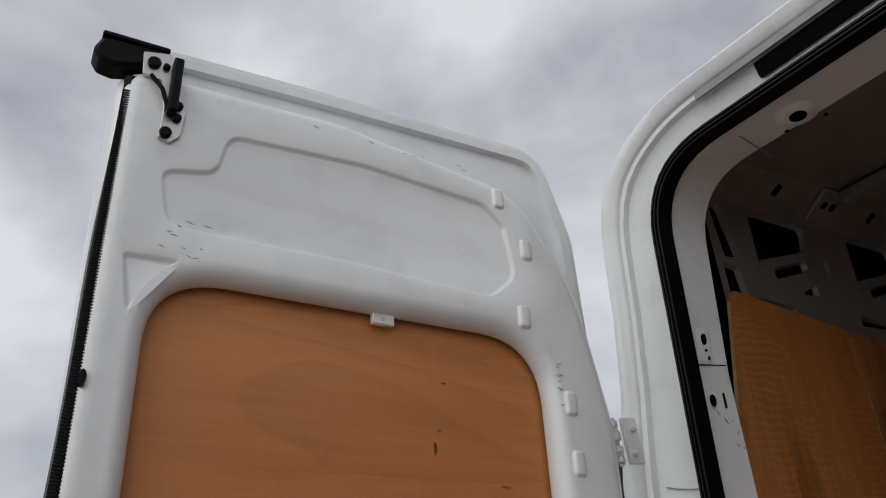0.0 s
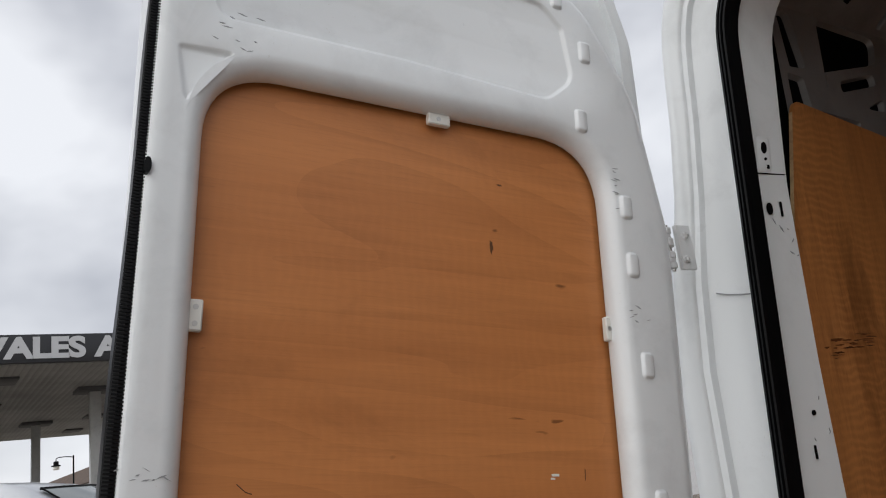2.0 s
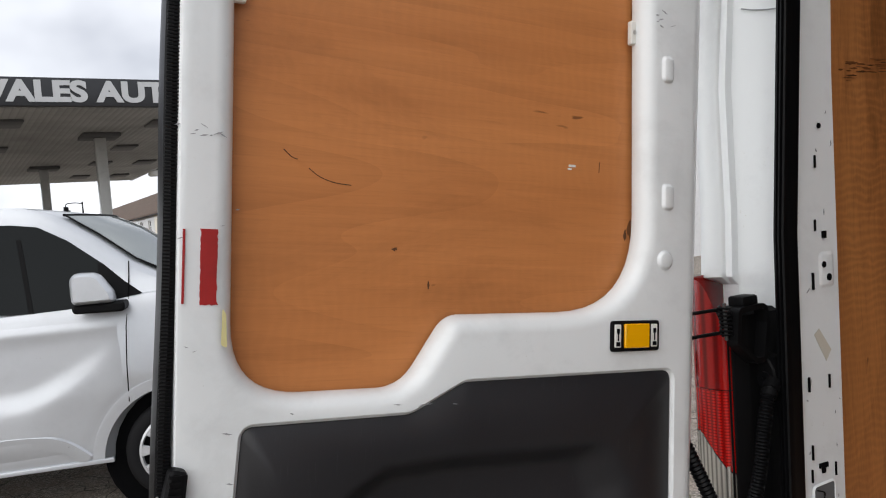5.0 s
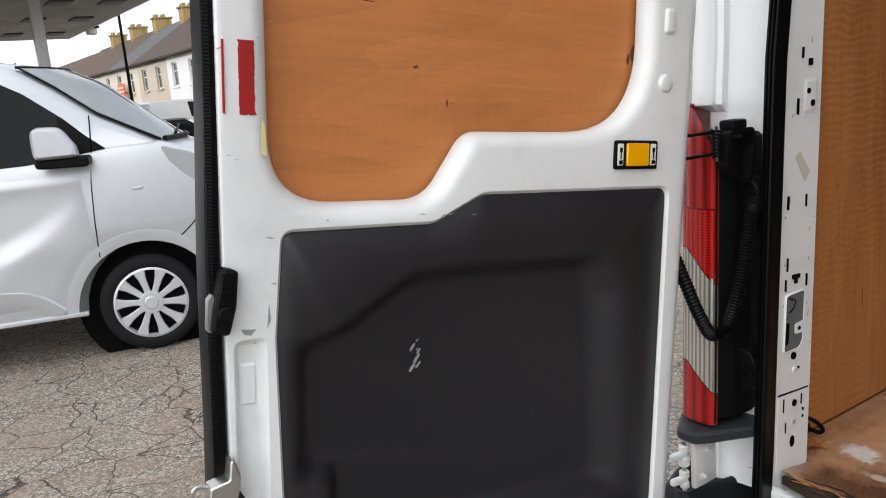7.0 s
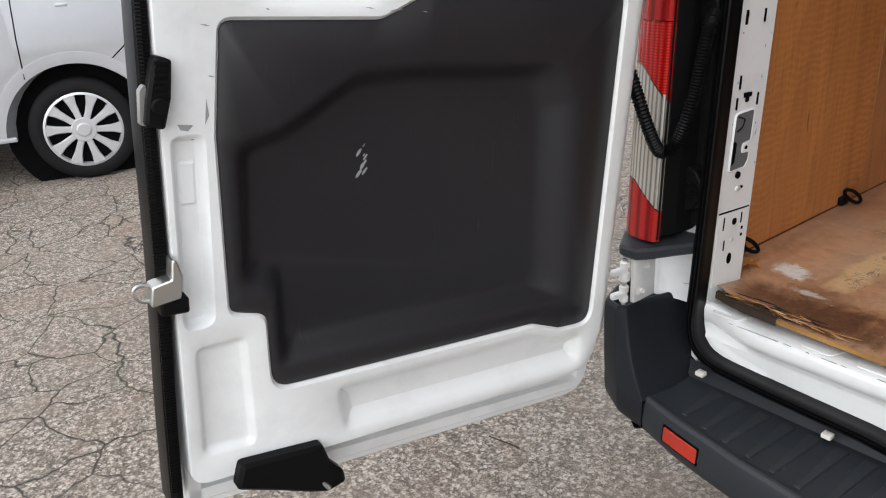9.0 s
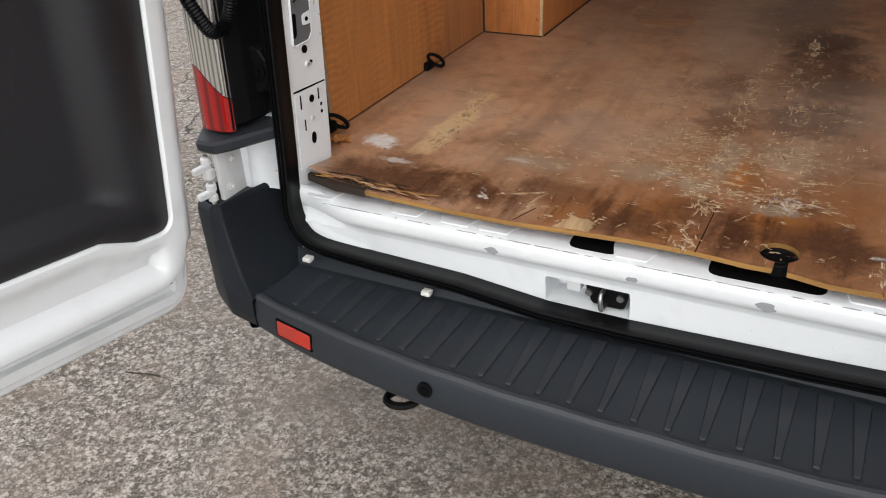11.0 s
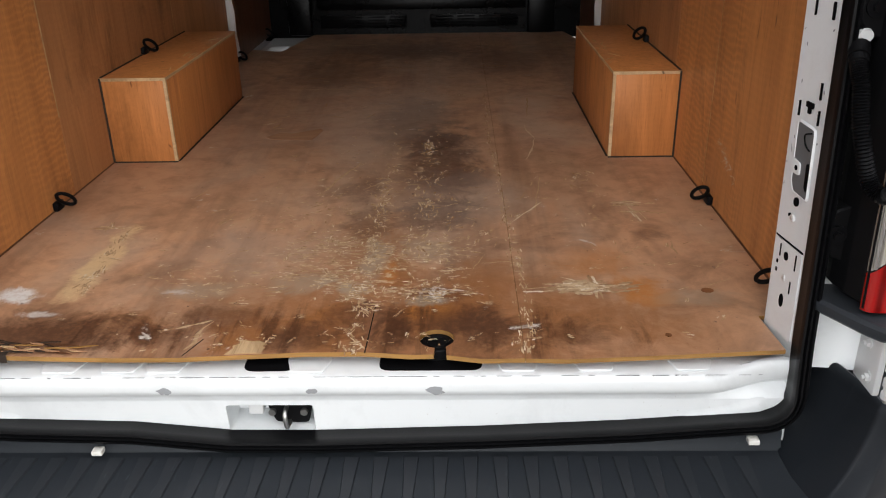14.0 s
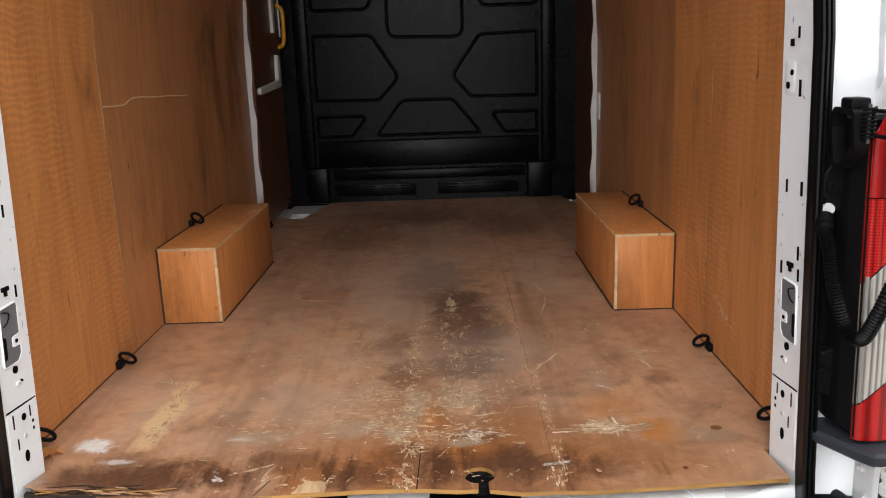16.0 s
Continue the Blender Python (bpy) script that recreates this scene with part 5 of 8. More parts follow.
# bulkhead: moulded black panel with sunk and raised fields
bulk = empty("bulkhead", None, van)
bulk["label"] = "black moulded plastic bulkhead"
BY = 3.40
bm = B()
prism(bm, rect(-0.89, 0.70, 0.89, 2.80), BY + 0.02, BY, XZ)
part("bulkhead_panel", bm, BULK, bulk)
fields = [([(-0.655, 1.72, 0.01), (-0.31, 1.715, 0.05), (-0.16, 1.47, 0.05), (-0.28, 1.34, 0.03), (-0.655, 1.345, 0.01)]), ([(0.655, 1.71, 0.01), (0.32, 1.70, 0.05), (0.155, 1.47, 0.05), (0.26, 1.345, 0.03), (0.655, 1.34, 0.01)]),
          ([(-0.305, 1.13, 0.01), (-0.15, 1.335, 0.06), (0.155, 1.335, 0.06), (0.32, 1.13, 0.01)]), ([(-0.655, 1.25, 0.01), (-0.36, 1.25, 0.02), (-0.45, 1.13, 0.02), (-0.655, 1.13, 0.01)]), ([(0.655, 1.25, 0.01), (0.38, 1.25, 0.02), (0.46, 1.13, 0.02), (0.655, 1.13, 0.01)]),
          ([(-0.215, 1.70, 0.06), (0.225, 1.69, 0.06), (0.225, 2.05, 0.06), (-0.215, 2.05, 0.06)]), ([(-0.655, 1.86, 0.03), (-0.33, 1.86, 0.05), (-0.29, 1.95, 0.05), (-0.29, 2.45, 0.05), (-0.655, 2.45, 0.05)]), ([(0.655, 1.86, 0.03), (0.34, 1.86, 0.05), (0.30, 1.95, 0.05), (0.30, 2.45, 0.05), (0.655, 2.45, 0.05)])]
for f_ in fields:
    lp = rounded(f_, 6)
    bm = B()
    r0 = ring(bm, lp, BY - 0.0005, XZ)
    tp = slope(bm, lp, XZ, BY - 0.0005, BY - 0.012, 0.011, 4, r0)
    fill(bm, [tp], Vector((0, -1, 0)))
    fd = part("raised_field", bm, BULK, bulk, "", None, 25)
    bm = B()
    lp2 = grown(lp, 0.006)
    tube(bm, [XZ(p.x, p.y, BY) for p in lp2], 0.004, 6, (0, 1, 0), True)
    part("field_groove", bm, DARK, fd)
for lo_, hi_ in (((-0.66, BY - 0.035, 0.945), (0.66, BY + 0.005, 1.105)), ((-0.58, BY - 0.03, 0.865), (0.58, BY + 0.005, 0.925)), ((-0.74, BY - 0.06, 0.735), (-0.61, BY + 0.005, 0.95)), ((0.59, BY - 0.06, 0.735), (0.74, BY + 0.005, 0.95)), ((-0.76, BY - 0.05, 0.95), (-0.68, BY + 0.005, 2.6)), ((0.68, BY - 0.05, 0.95), (0.76, BY + 0.005, 2.6))):
    bm = B()
    box(bm, lo_, hi_, 0.012)
    part("bulkhead_rail", bm, BULK, bulk)
for gx in (-0.33, 0.29):
    bm = B()
    box(bm, (gx - 0.24, BY - 0.012, 0.765), (gx + 0.24, BY + 0.004, 0.835), 0.004)
    gr = part("vent", bm, BULK, bulk)
    # near-black strips paint the shade in the vent slots
    for j in range(4):
        for i in range(4):
            bm = B()
            x = gx - 0.21 + 0.12 * i
            box(bm, (x, BY - 0.0135, 0.772 + 0.016 * j), (x + 0.10, BY - 0.011, 0.780 + 0.016 * j))
            part("vent_slot", bm, DARK, gr)

# bare inner side structure and roof bows above the linings, white steel greyed for shade
bay = [[(0.552, 2.712, 0.02), (0.805, 2.706, 0.035), (0.783, 2.632, 0.02), (0.555, 2.575, 0.012), (0.545, 2.520, 0.015)],
       [(0.605, 2.560, 0.012), (0.762, 2.604, 0.014), (0.768, 2.572, 0.014), (0.605, 2.530, 0.012)],
       [(0.690, 2.500, 0.008), (0.785, 2.540, 0.014), (0.785, 2.505, 0.012)],
       [(0.500, 2.470, 0.008), (0.660, 2.462, 0.008), (0.650, 2.440, 0.008), (0.500, 2.440, 0.008)],
       [(0.845, 2.56, 0.008), (0.875, 2.57, 0.008), (0.875, 2.62, 0.008), (0.85, 2.62, 0.008)]]
rear_bay = [[(0.395, 2.70, 0.01), (0.44, 2.712, 0.02), (0.475, 2.57, 0.012), (0.41, 2.565, 0.008)], [(0.395, 2.550, 0.01), (0.455, 2.545, 0.012), (0.470, 2.455, 0.008), (0.395, 2.455, 0.008)]]
for s in (-1, 1):
    f_ = lambda a, b, h: Vector((h - s * 0.058 * max(0, b - 1.6), a, b))
    bm = B()
    outer = ring(bm, [Vector(p) for p in ((0.37, 2.18), (3.40, 2.1), (3.40, 2.72), (0.37, 2.72))], s * 0.884, f_)
    loops = [rounded(l_, 5) for l_ in rear_bay] + [rounded([(a + 0.46 * k, b, r) for a, b, r in l_], 5) for k in range(6) for l_ in bay]
    hs = []
    for lp in loops:
        r0 = ring(bm, lp, s * 0.884, f_)
        bridge(bm, r0, ring(bm, grown(lp, -0.005), s * 0.899, f_))
        hs.append(r0)
    fill(bm, [outer] + hs, Vector((1, 0, 0)))
    isf = part("inner_side_frame", bm, PLAIN_GREY, van, "pressed steel inner frame with lightening holes, greyed for shade")
    # near-black fills paint the shade behind the lightening holes
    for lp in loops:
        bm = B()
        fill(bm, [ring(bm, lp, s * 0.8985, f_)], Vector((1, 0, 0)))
        part("hole_shade", bm, DARK, isf)
    # sloping rail up to the roof, with brackets, and slots painted near-black for shade
    bm = B()
    grid_surface(bm, [[Vector((s * 0.819, y, 2.718)), Vector((s * 0.795, y, 2.742)), Vector((s * 0.728, y, 2.785))] for y in (0.34, 1.4, 2.4, 3.4)])
    rail = part("cant_rail", bm, PLAIN_GREY, van, "steel rail under the roof edge, greyed for shade")
    sl_ = lambda a, b, h: Vector((s * (0.795 - 0.067 * b - 0.54 * h), a, 2.742 + 0.043 * b - 0.84 * h))
    for k in range(6):
        y = 0.62 + 0.46 * k
        bm = B()
        prism(bm, rounded([(y, 0.25, 0.004), (y + 0.02, 0.2, 0.004), (y + 0.026, 0.6, 0.004), (y + 0.006, 0.65, 0.004)], 3), 0.001, 0.003, sl_)
        part("rail_slot", bm, DARK, rail)
        bm = B()
        prism(bm, rounded([(y + 0.18, -0.2, 0.01), (y + 0.30, -0.2, 0.01), (y + 0.30, 1.0, 0.02), (y + 0.18, 1.0, 0.02)], 3), 0.0, 0.014, sl_, 0.004)
        br = part("rail_bracket", bm, PLAIN_GREY, rail)
        for q in (0.205, 0.245):
            bm = B()
            prism(bm, rect(y + q, 0.3, y + q + 0.02, 0.55), 0.0135, 0.0155, sl_)
            part("bracket_hole", bm, DARK, br)
    # rear header: dimpled hole and pilot holes as near-black shade plates, and joint lines
    hd = lambda a, b, h: Vector((s * a, b, 2.680 - 0.12 * (b - 0.1365) - h))
    bm = B()
    lp = disc(0.455, 0.205, 0.042, 24)
    fill(bm, [slope(bm, lp, hd, 0.0005, 0.006, 0.018, 4)], Vector((0, 0, -1)))
    dim = part("header_dimple", bm, WHITE, van)
    for x, y, r in ((0.455, 0.205, 0.017), (0.50, 0.235, 0.004), (0.425, 0.255, 0.004)):
        bm = B()
        prism(bm, disc(x, y, r, 16), 0.0005, 0.0072 if r > 0.01 else 0.003, hd)
        part("header_hole", bm, DARK, dim)
    for x0, y0, x1, y1 in ((0.560, 0.165, 0.572, 0.288), (0.700, 0.262, 0.706, 0.29)):
        bm = B()
        prism(bm, [Vector(p) for p in ((x0, y0), (x0 + 0.0025, y0), (x1 + 0.0025, y1), (x1, y1))], 0.0005, 0.0022, hd)
        part("header_joint", bm, GREYMARK, van)
# grey rain strip along the outer edge of the header
mid = [r[21] for r in rows_body if abs(r[21].x) < 0.60 and r[21].z > 2.6]
bm = B()
sweep(bm, [p + Vector((0, -0.004, 0)) for p in mid], [(-0.008, -0.003), (0.008, -0.003), (0.008, 0.004), (-0.008, 0.004)], (0, -1, 0))
part("rain_strip", bm, PLAIN_GREY, van, "grey rain strip over the doors")
bm = B()
sweep(bm, [r[17].lerp(r[18], 0.3) + Vector((0, -0.006, 0)) for r in rows_body if abs(r[17].x) < 0.50 and r[17].z > 2.6], [(-0.024, -0.004), (0.010, -0.006), (0.012, 0.002), (0.006, 0.006), (-0.020, 0.010)], (0, -1, 0))
part("header_trim", bm, DARK, van, "black rubber trim above the door seal")
# seam across the rear pillar face
for s in (-1, 1):
    bm = B()
    tube(bm, [Vector((s * x, y + lean(2.04), z)) for x, y, z in ((0.812, 0.0045, 2.030), (0.850, 0.0005, 2.035), (0.880, -0.0035, 2.042), (0.902, -0.0075, 2.050))], 0.0014, 6)
    part("panel_seam", bm, GREYMARK, van)
bm = B()
box(bm, (-0.735, 0.35, 2.782), (0.735, 3.40, 2.790))
part("roof_panel", bm, PLAIN_GREY, van, "bare inside of the roof, greyed for shade")
for y in (0.9, 1.55, 2.2, 2.85):
    bm = B()
    box(bm, (-0.72, y - 0.05, 2.735), (0.72, y + 0.05, 2.775), 0.012)
    part("roof_bow", bm, PLAIN_GREY, van, "steel roof bow, greyed for shade")
bm = B()
prism(bm, rounded([(-0.34, 0.68, 0.01), (-0.18, 0.68, 0.01), (-0.18, 0.74, 0.01), (-0.34, 0.74, 0.01)], 3), 2.745, 2.775, XY, 0.004)
part("roof_lamp", bm, AMBER, van, "amber interior roof lamp")

# ---- rear doors ----


SCRATCH = mat("dark_scratch", (0.06, 0.025, 0.010), 0.8)
SMEAR = mat("yellow_smear", (0.60, 0.54, 0.26), 0.6)


def door(s):
    """A rear door swung open: u from the hinge edge to the free edge, w up along it, h towards the load bay."""
    lean_a = radians(6.5)
    uh = Vector((s * 0.0995, -0.995, 0))
    U = uh * math.cos(lean_a) + Vector((0, 0, math.sin(lean_a)))
    W = Vector((0, 0, math.cos(lean_a))) - uh * math.sin(lean_a)
    N = U.cross(W)
    M = Matrix.Identity(4)
    for i, c in enumerate((U, W, N)):
        M.col[i] = (*c, 0)
    M.col[3] = (s * 0.864, -0.29, 0.6, 1)
    f = lambda a, b, h: Vector((a, b, s * h))
    up = f(0, 0, 1)
    d = empty("rear_door", M, van)
    d["label"] = "tall white rear door with ply window blank and black lower trim"

    def sub(name, bm, mt, label="", smooth=40):
        return part(name, bm, mt, d, label, None, smooth)

    def plate(name, loop, h0, h1, mt, bev=0.0, label=""):
        bm = B()
        prism(bm, loop, h0, h1, f, bev)
        return sub(name, bm, mt, label)

    inner = rounded([(0.014, 0.034, 0.08), (0.862, 0.034, 0.03), (0.870, 0.6, 0.2), (0.868, 2.052, 0.02), (0.52, 2.058, 0.3), (0.15, 2.005, 0.13), (0.040, 1.82, 0.3), (-0.010, 1.56, 0.3), (0.004, 0.9, 0.4), (0.014, 0.3, 0.3)], 8)
    rim = rounded([(0.797, 0.777, 0.10), (0.806, 1.720, 0.115), (0.106, 1.720, 0.125), (0.098, 0.888, 0.165), (0.470, 0.885, 0.05), (0.543, 0.777, 0.075)], 10)
    trim = rounded([(0.786, 0.738, 0.02), (0.535, 0.740, 0.05), (0.445, 0.784, 0.05), (0.034, 0.786, 0.02), (0.038, 0.140, 0.035), (0.118, 0.142, 0.02), (0.190, 0.166, 0.03), (0.725, 0.166, 0.035), (0.732, 0.298, 0.02), (0.789, 0.312, 0.018), (0.797, 0.58, 0.03)], 7)
    upper = rounded([(0.720, 1.992, 0.04), (0.47, 2.004, 0.2), (0.215, 1.985, 0.05), (0.172, 1.94, 0.03), (0.155, 1.83, 0.05), (0.215, 1.778, 0.05), (0.50, 1.790, 0.2), (0.80, 1.790, 0.04), (0.822, 1.895, 0.03), (0.735, 1.912, 0.03)], 7)
    tri = rounded([(0.856, 1.738, 0.012), (0.762, 1.742, 0.012), (0.838, 1.632, 0.012)], 5)
    valley = rounded([(0.052, 0.048, 0.03), (0.60, 0.050, 0.03), (0.625, 0.150, 0.03), (0.20, 0.152, 0.04), (0.115, 0.128, 0.03), (0.052, 0.126, 0.03)], 6)
    pocket = rounded([(0.752, 0.075, 0.02), (0.845, 0.08, 0.02), (0.848, 0.27, 0.02), (0.764, 0.275, 0.02)], 6)
    column = rounded([(0.811, 0.300, 0.02), (0.860, 0.296, 0.02), (0.862, 0.586, 0.016), (0.812, 0.588, 0.016)], 5)
    slot = rect(0.824, 0.483, 0.850, 0.548, 0.006)

    bm = B()
    r_in = ring(bm, inner, 0.0, f)
    holes = []
    # soft roll into the window opening, ending in a free edge before the blank
    r0 = prev = ring(bm, grown(rim, 0.030), 0.0, f)
    for k in range(1, 8):
        an = 0.5 * math.pi * k / 7
        nxt = ring(bm, grown(rim, 0.030 * (1 - math.sin(an))), -0.034 * (1 - math.cos(an)), f)
        bridge(bm, prev, nxt)
        prev = nxt
    bridge(bm, prev, ring(bm, grown(rim, 0.0015), -0.038, f))
    holes.append(r0)
    o = grown(trim, 0.004)
    r0 = ring(bm, o, 0.0, f)
    last = slope(bm, o, f, 0.0, -0.006, 0.005, 4, r0)
    bridge(bm, last, ring(bm, grown(trim, -0.006), -0.020, f))
    holes.append(r0)
    for lp, dep, wd in ((upper, -0.007, 0.010), (tri, -0.006, 0.010), (valley, -0.022, 0.034), (pocket, -0.012, 0.014), (column, -0.018, 0.012)):
        r0 = ring(bm, lp, 0.0, f)
        last = slope(bm, lp, f, 0.0, dep, wd, 4, r0)
        fill(bm, [last], up)
        holes.append(r0)
    fill(bm, [r_in] + holes, up)
    r0 = slope(bm, slot, f, -0.0185, -0.014, 0.005, 3)
    fill(bm, [r0], up)
    prev, wide_ = r_in, grown(inner, 0.040)
    for k in range(1, 8):
        t, an = k / 7, 0.5 * math.pi * k / 7
        nxt = [bm.verts.new(f(*p.lerp(q, (0.08 if p.x > 0.80 and p.y < 2.03 else 0.30 if p.y < 0.10 else 1.0) * math.sin(an)), -0.050 * (1 - math.cos(an)))) for p, q in zip(inner, wide_)]
        bridge(bm, prev, nxt)
        prev = nxt
    bridge(bm, prev, [bm.verts.new(v_.co + f(0, 0, -0.012)) for v_ in prev])
    sub("inner_pressing", bm, WHITE, "white painted steel inner pressing", 30)
    outer = rounded([(-0.032, -0.064, 0.07), (0.882, -0.052, 0.03), (0.892, 2.185, 0.03), (0.55, 2.195, 0.3), (0.025, 2.200, 0.10), (-0.040, 1.99, 0.2), (-0.053, 1.62, 0.4), (-0.036, 0.9, 0.4)], 8)
    plate("outer_skin", outer, -0.060, -0.084, WHITE, 0.006, "white outer skin")
    bm = B()
    hf = grown(outer, -0.022)
    q0, q1, q2 = ring(bm, hf, -0.062, f), ring(bm, hf, -0.050, f), ring(bm, grown(hf, -0.004), -0.046, f)
    bridge(bm, q0, q1)
    bridge(bm, q1, q2)
    bridge(bm, q2, ring(bm, grown(hf, -0.024), -0.046, f))
    bridge(bm, ring(bm, grown(hf, -0.024), -0.046, f), ring(bm, grown(hf, -0.026), -0.060, f))
    sub("hem_flange", bm, WHITE)
    # rain channel along the top edge
    bm = B()
    tube(bm, [f(a, b, -0.062) for a, b in ((0.88, 2.160), (0.55, 2.168), (0.10, 2.174))], 0.006, 8)
    sub("top_rail", bm, WHITE)
    # window blank and lower trim
    plate("window_blank", grown(rim, 0.030), -0.0465, -0.054, PLY_DOOR, 0.0, "varnished orange-brown ply blank in the window opening")
    bm = B()
    tr = ring(bm, trim, -0.0095, f)
    bridge(bm, tr, ring(bm, grown(trim, -0.004), -0.0045, f))
    r1 = [v for v in bm.verts][-len(trim):]
    rec = rounded([(0.775, 0.575, 0.03), (0.70, 0.595, 0.05), (0.575, 0.672, 0.06), (0.46, 0.678, 0.05), (0.165, 0.676, 0.06), (0.118, 0.60, 0.06), (0.088, 0.205, 0.03), (0.715, 0.200, 0.02), (0.722, 0.335, 0.03), (0.775, 0.345, 0.03)], 7)
    r2 = ring(bm, rec, -0.0045, f)
    fill(bm, [r1, r2], up)
    rec_in = rounded([(0.735, 0.540, 0.03), (0.68, 0.555, 0.05), (0.56, 0.628, 0.06), (0.46, 0.634, 0.05), (0.222, 0.630, 0.04), (0.205, 0.58, 0.03), (0.185, 0.245, 0.03), (0.680, 0.240, 0.02), (0.690, 0.370, 0.03), (0.735, 0.382, 0.03)], 7)
    prev = r2
    for k in range(1, 9):
        t = k / 8
        e = t * t * (3 - 2 * t)
        nxt = [bm.verts.new(f(*p.lerp(q, t), -0.0045 - 0.036 * e)) for p, q in zip(rec, rec_in)]
        bridge(bm, prev, nxt)
        prev = nxt
    fill(bm, [prev], up)
    sub("trim_panel", bm, TRIM, "scuffed black plastic lower door trim", 60)
    for a, b, n_ in ((0.553, 0.523, 7), (0.44, 0.53, 6)):
        rnd = random.Random(n_)
        for k in range(n_):
            ca, cb = a + rnd.uniform(-0.02, 0.012), b + rnd.uniform(-0.03, 0.02)
            ln = rnd.uniform(0.003, 0.011)
            lp = [Vector((ca + ln * 0.45 * math.cos(t) * rnd.uniform(0.5, 1) - 0.5 * ln * math.sin(t), cb + ln * math.sin(t) * rnd.uniform(0.6, 1))) for t in [2 * math.pi * j / 8 for j in range(8)]]
            if n_ == 7:
                plate("scuff_mark", lp, -0.0407, -0.0398, GREYMARK)
    # rubber seal down the free edge
    bm = B()
    pts = [f(0.8835 + 0.0015 * math.sin(k * 0.4), 0.0 + 2.06 * k / 60, -0.034) for k in range(61)]
    sweep(bm, pts, [(-0.030, -0.009), (-0.010, -0.010), (0.016, -0.010), (0.028, -0.008), (0.030, 0.001), (0.024, 0.010), (0.008, 0.012), (-0.030, 0.010)], (1, 0, 0))
    es = sub("edge_seal", bm, RUBBER, "black rubber edge seal")
    bm = B()
    for k in range(420):
        b = 0.03 + 2.0 * k / 420
        z0_, z1_ = s * -0.0055, s * -0.0030
        vs = [bm.verts.new(q) for q in ((0.877, b, z1_), (0.893, b, z1_), (0.893, b + 0.0024, z1_), (0.877, b + 0.0024, z1_))]
        lo_ = [bm.verts.new((q.co.x, q.co.y, z0_)) for q in vs]
        bm.faces.new(vs)
        bridge(bm, vs, lo_)
    ob_ = part("seal_teeth", bm, RUBBER, es)
    ob_["kind"] = "stuff"
    # pressed pips on the hinge side
    for a, b, kind in ((0.131, 1.897, 0), (0.150, 1.752, 1), (0.066, 1.597, 1), (0.063, 1.489, 1), (0.052, 1.313, 1), (0.050, 1.088, 1), (0.055, 0.977, 2), (0.186, 2.0, 0)):
        bm = B()
        lp = disc(a, b, 0.019, 20) if kind == 2 else rect(a - 0.015, b - 0.025, a + 0.015, b + 0.025, 0.012, 5)
        top = slope(bm, lp, f, -0.0005, 0.0055, 0.0075, 5)
        fill(bm, [top], up)
        sub("pressed_pip", bm, WHITE)
    for lp in ([(0.850, 0.602), (0.828, 0.600), (0.836, 0.592), (0.846, 0.594)], [(0.806, 0.612), (0.812, 0.600), (0.809, 0.635)]):
        plate("bare_patch", [Vector(p) for p in lp], 0.0, 0.0008, GREYMARK)
    # red tape and its sliver round the corner
    rt = random.Random(3)
    tape = [Vector((0.8215 + 0.023 * k / 6 + rt.uniform(-0.0005, 0.0005), 0.903 + rt.uniform(-0.0006, 0.0014))) for k in range(7)]
    tape += [Vector((0.8455 + rt.uniform(-0.0009, 0.0004), 0.903 + 0.101 * k / 26)) for k in range(1, 26)] + [Vector((0.8465, 1.004)), Vector((0.8235, 1.004))]
    tape += [Vector((0.8228 + rt.uniform(-0.0004, 0.0012), 1.004 - 0.101 * k / 22)) for k in range(1, 22)]
    plate("red_tape", tape, 0.0, 0.0012, RED_TAPE, 0.0, "faded red reflective tape")
    plate("red_tape", rect(0.8655, 0.905, 0.8685, 1.003), -0.006, 0.003, RED_TAPE)
    # amber lever with its two white legends
    am = plate("release_panel", rect(0.070, 0.821, 0.174, 0.873, 0.006), 0.0, 0.006, BLACK, 0.002, "black release panel with amber lever")
    for nm, lp, h1, mt in (("amber_lever", rect(0.096, 0.827, 0.148, 0.868, 0.003), 0.011, AMBER), ("legend", rect(0.154, 0.828, 0.168, 0.867, 0.002), 0.0075, LABELWHITE), ("legend", rect(0.076, 0.828, 0.090, 0.867, 0.002), 0.0075, LABELWHITE)):
        bm = B()
        prism(bm, lp, 0.005, h1, f, 0.0012)
        part(nm, bm, mt, am)
    for c in (0.083, 0.161):
        for b, w_, h_ in ((0.856, 0.003, 0.004), (0.846, 0.0012, 0.007), (0.834, 0.004, 0.0035)):
            bm = B()
            prism(bm, rect(c - w_, b - h_, c + w_, b + h_), 0.007, 0.0083, f)
            part("symbol_bar", bm, DARK, am)
    # white clamps holding the blank
    for lp, holes_ in ((rect(0.786, 1.322, 0.806, 1.366, 0.003), ((0.796, 1.332), (0.796, 1.355))), (rect(0.090, 1.357, 0.112, 1.399, 0.003), ((0.105, 1.378),)), (rect(0.402, 1.702, 0.443, 1.728, 0.003), ((0.424, 1.712),))):
        c = plate("clamp", lp, -0.0380, -0.026, LABELWHITE, 0.002, "small white plastic clamp")
        for a, b in holes_:
            bm = B()
            prism(bm, disc(a, b, 0.0040, 10), -0.027, -0.0252, f)
            part("screw", bm, STEEL, c)
    # marks on the blank
    for k, pts in enumerate((((0.724, 1.125), (0.712, 1.115), (0.703, 1.112)), ((0.686, 1.100), (0.668, 1.088), (0.645, 1.081), (0.620, 1.079)), ((0.163, 1.146), (0.164, 1.128)))):
        bm = B()
        tube(bm, curve_pts([f(a, b, -0.0463) for a, b in pts], 5), 0.0007, 5)
        sub("scratch", bm, SCRATCH)
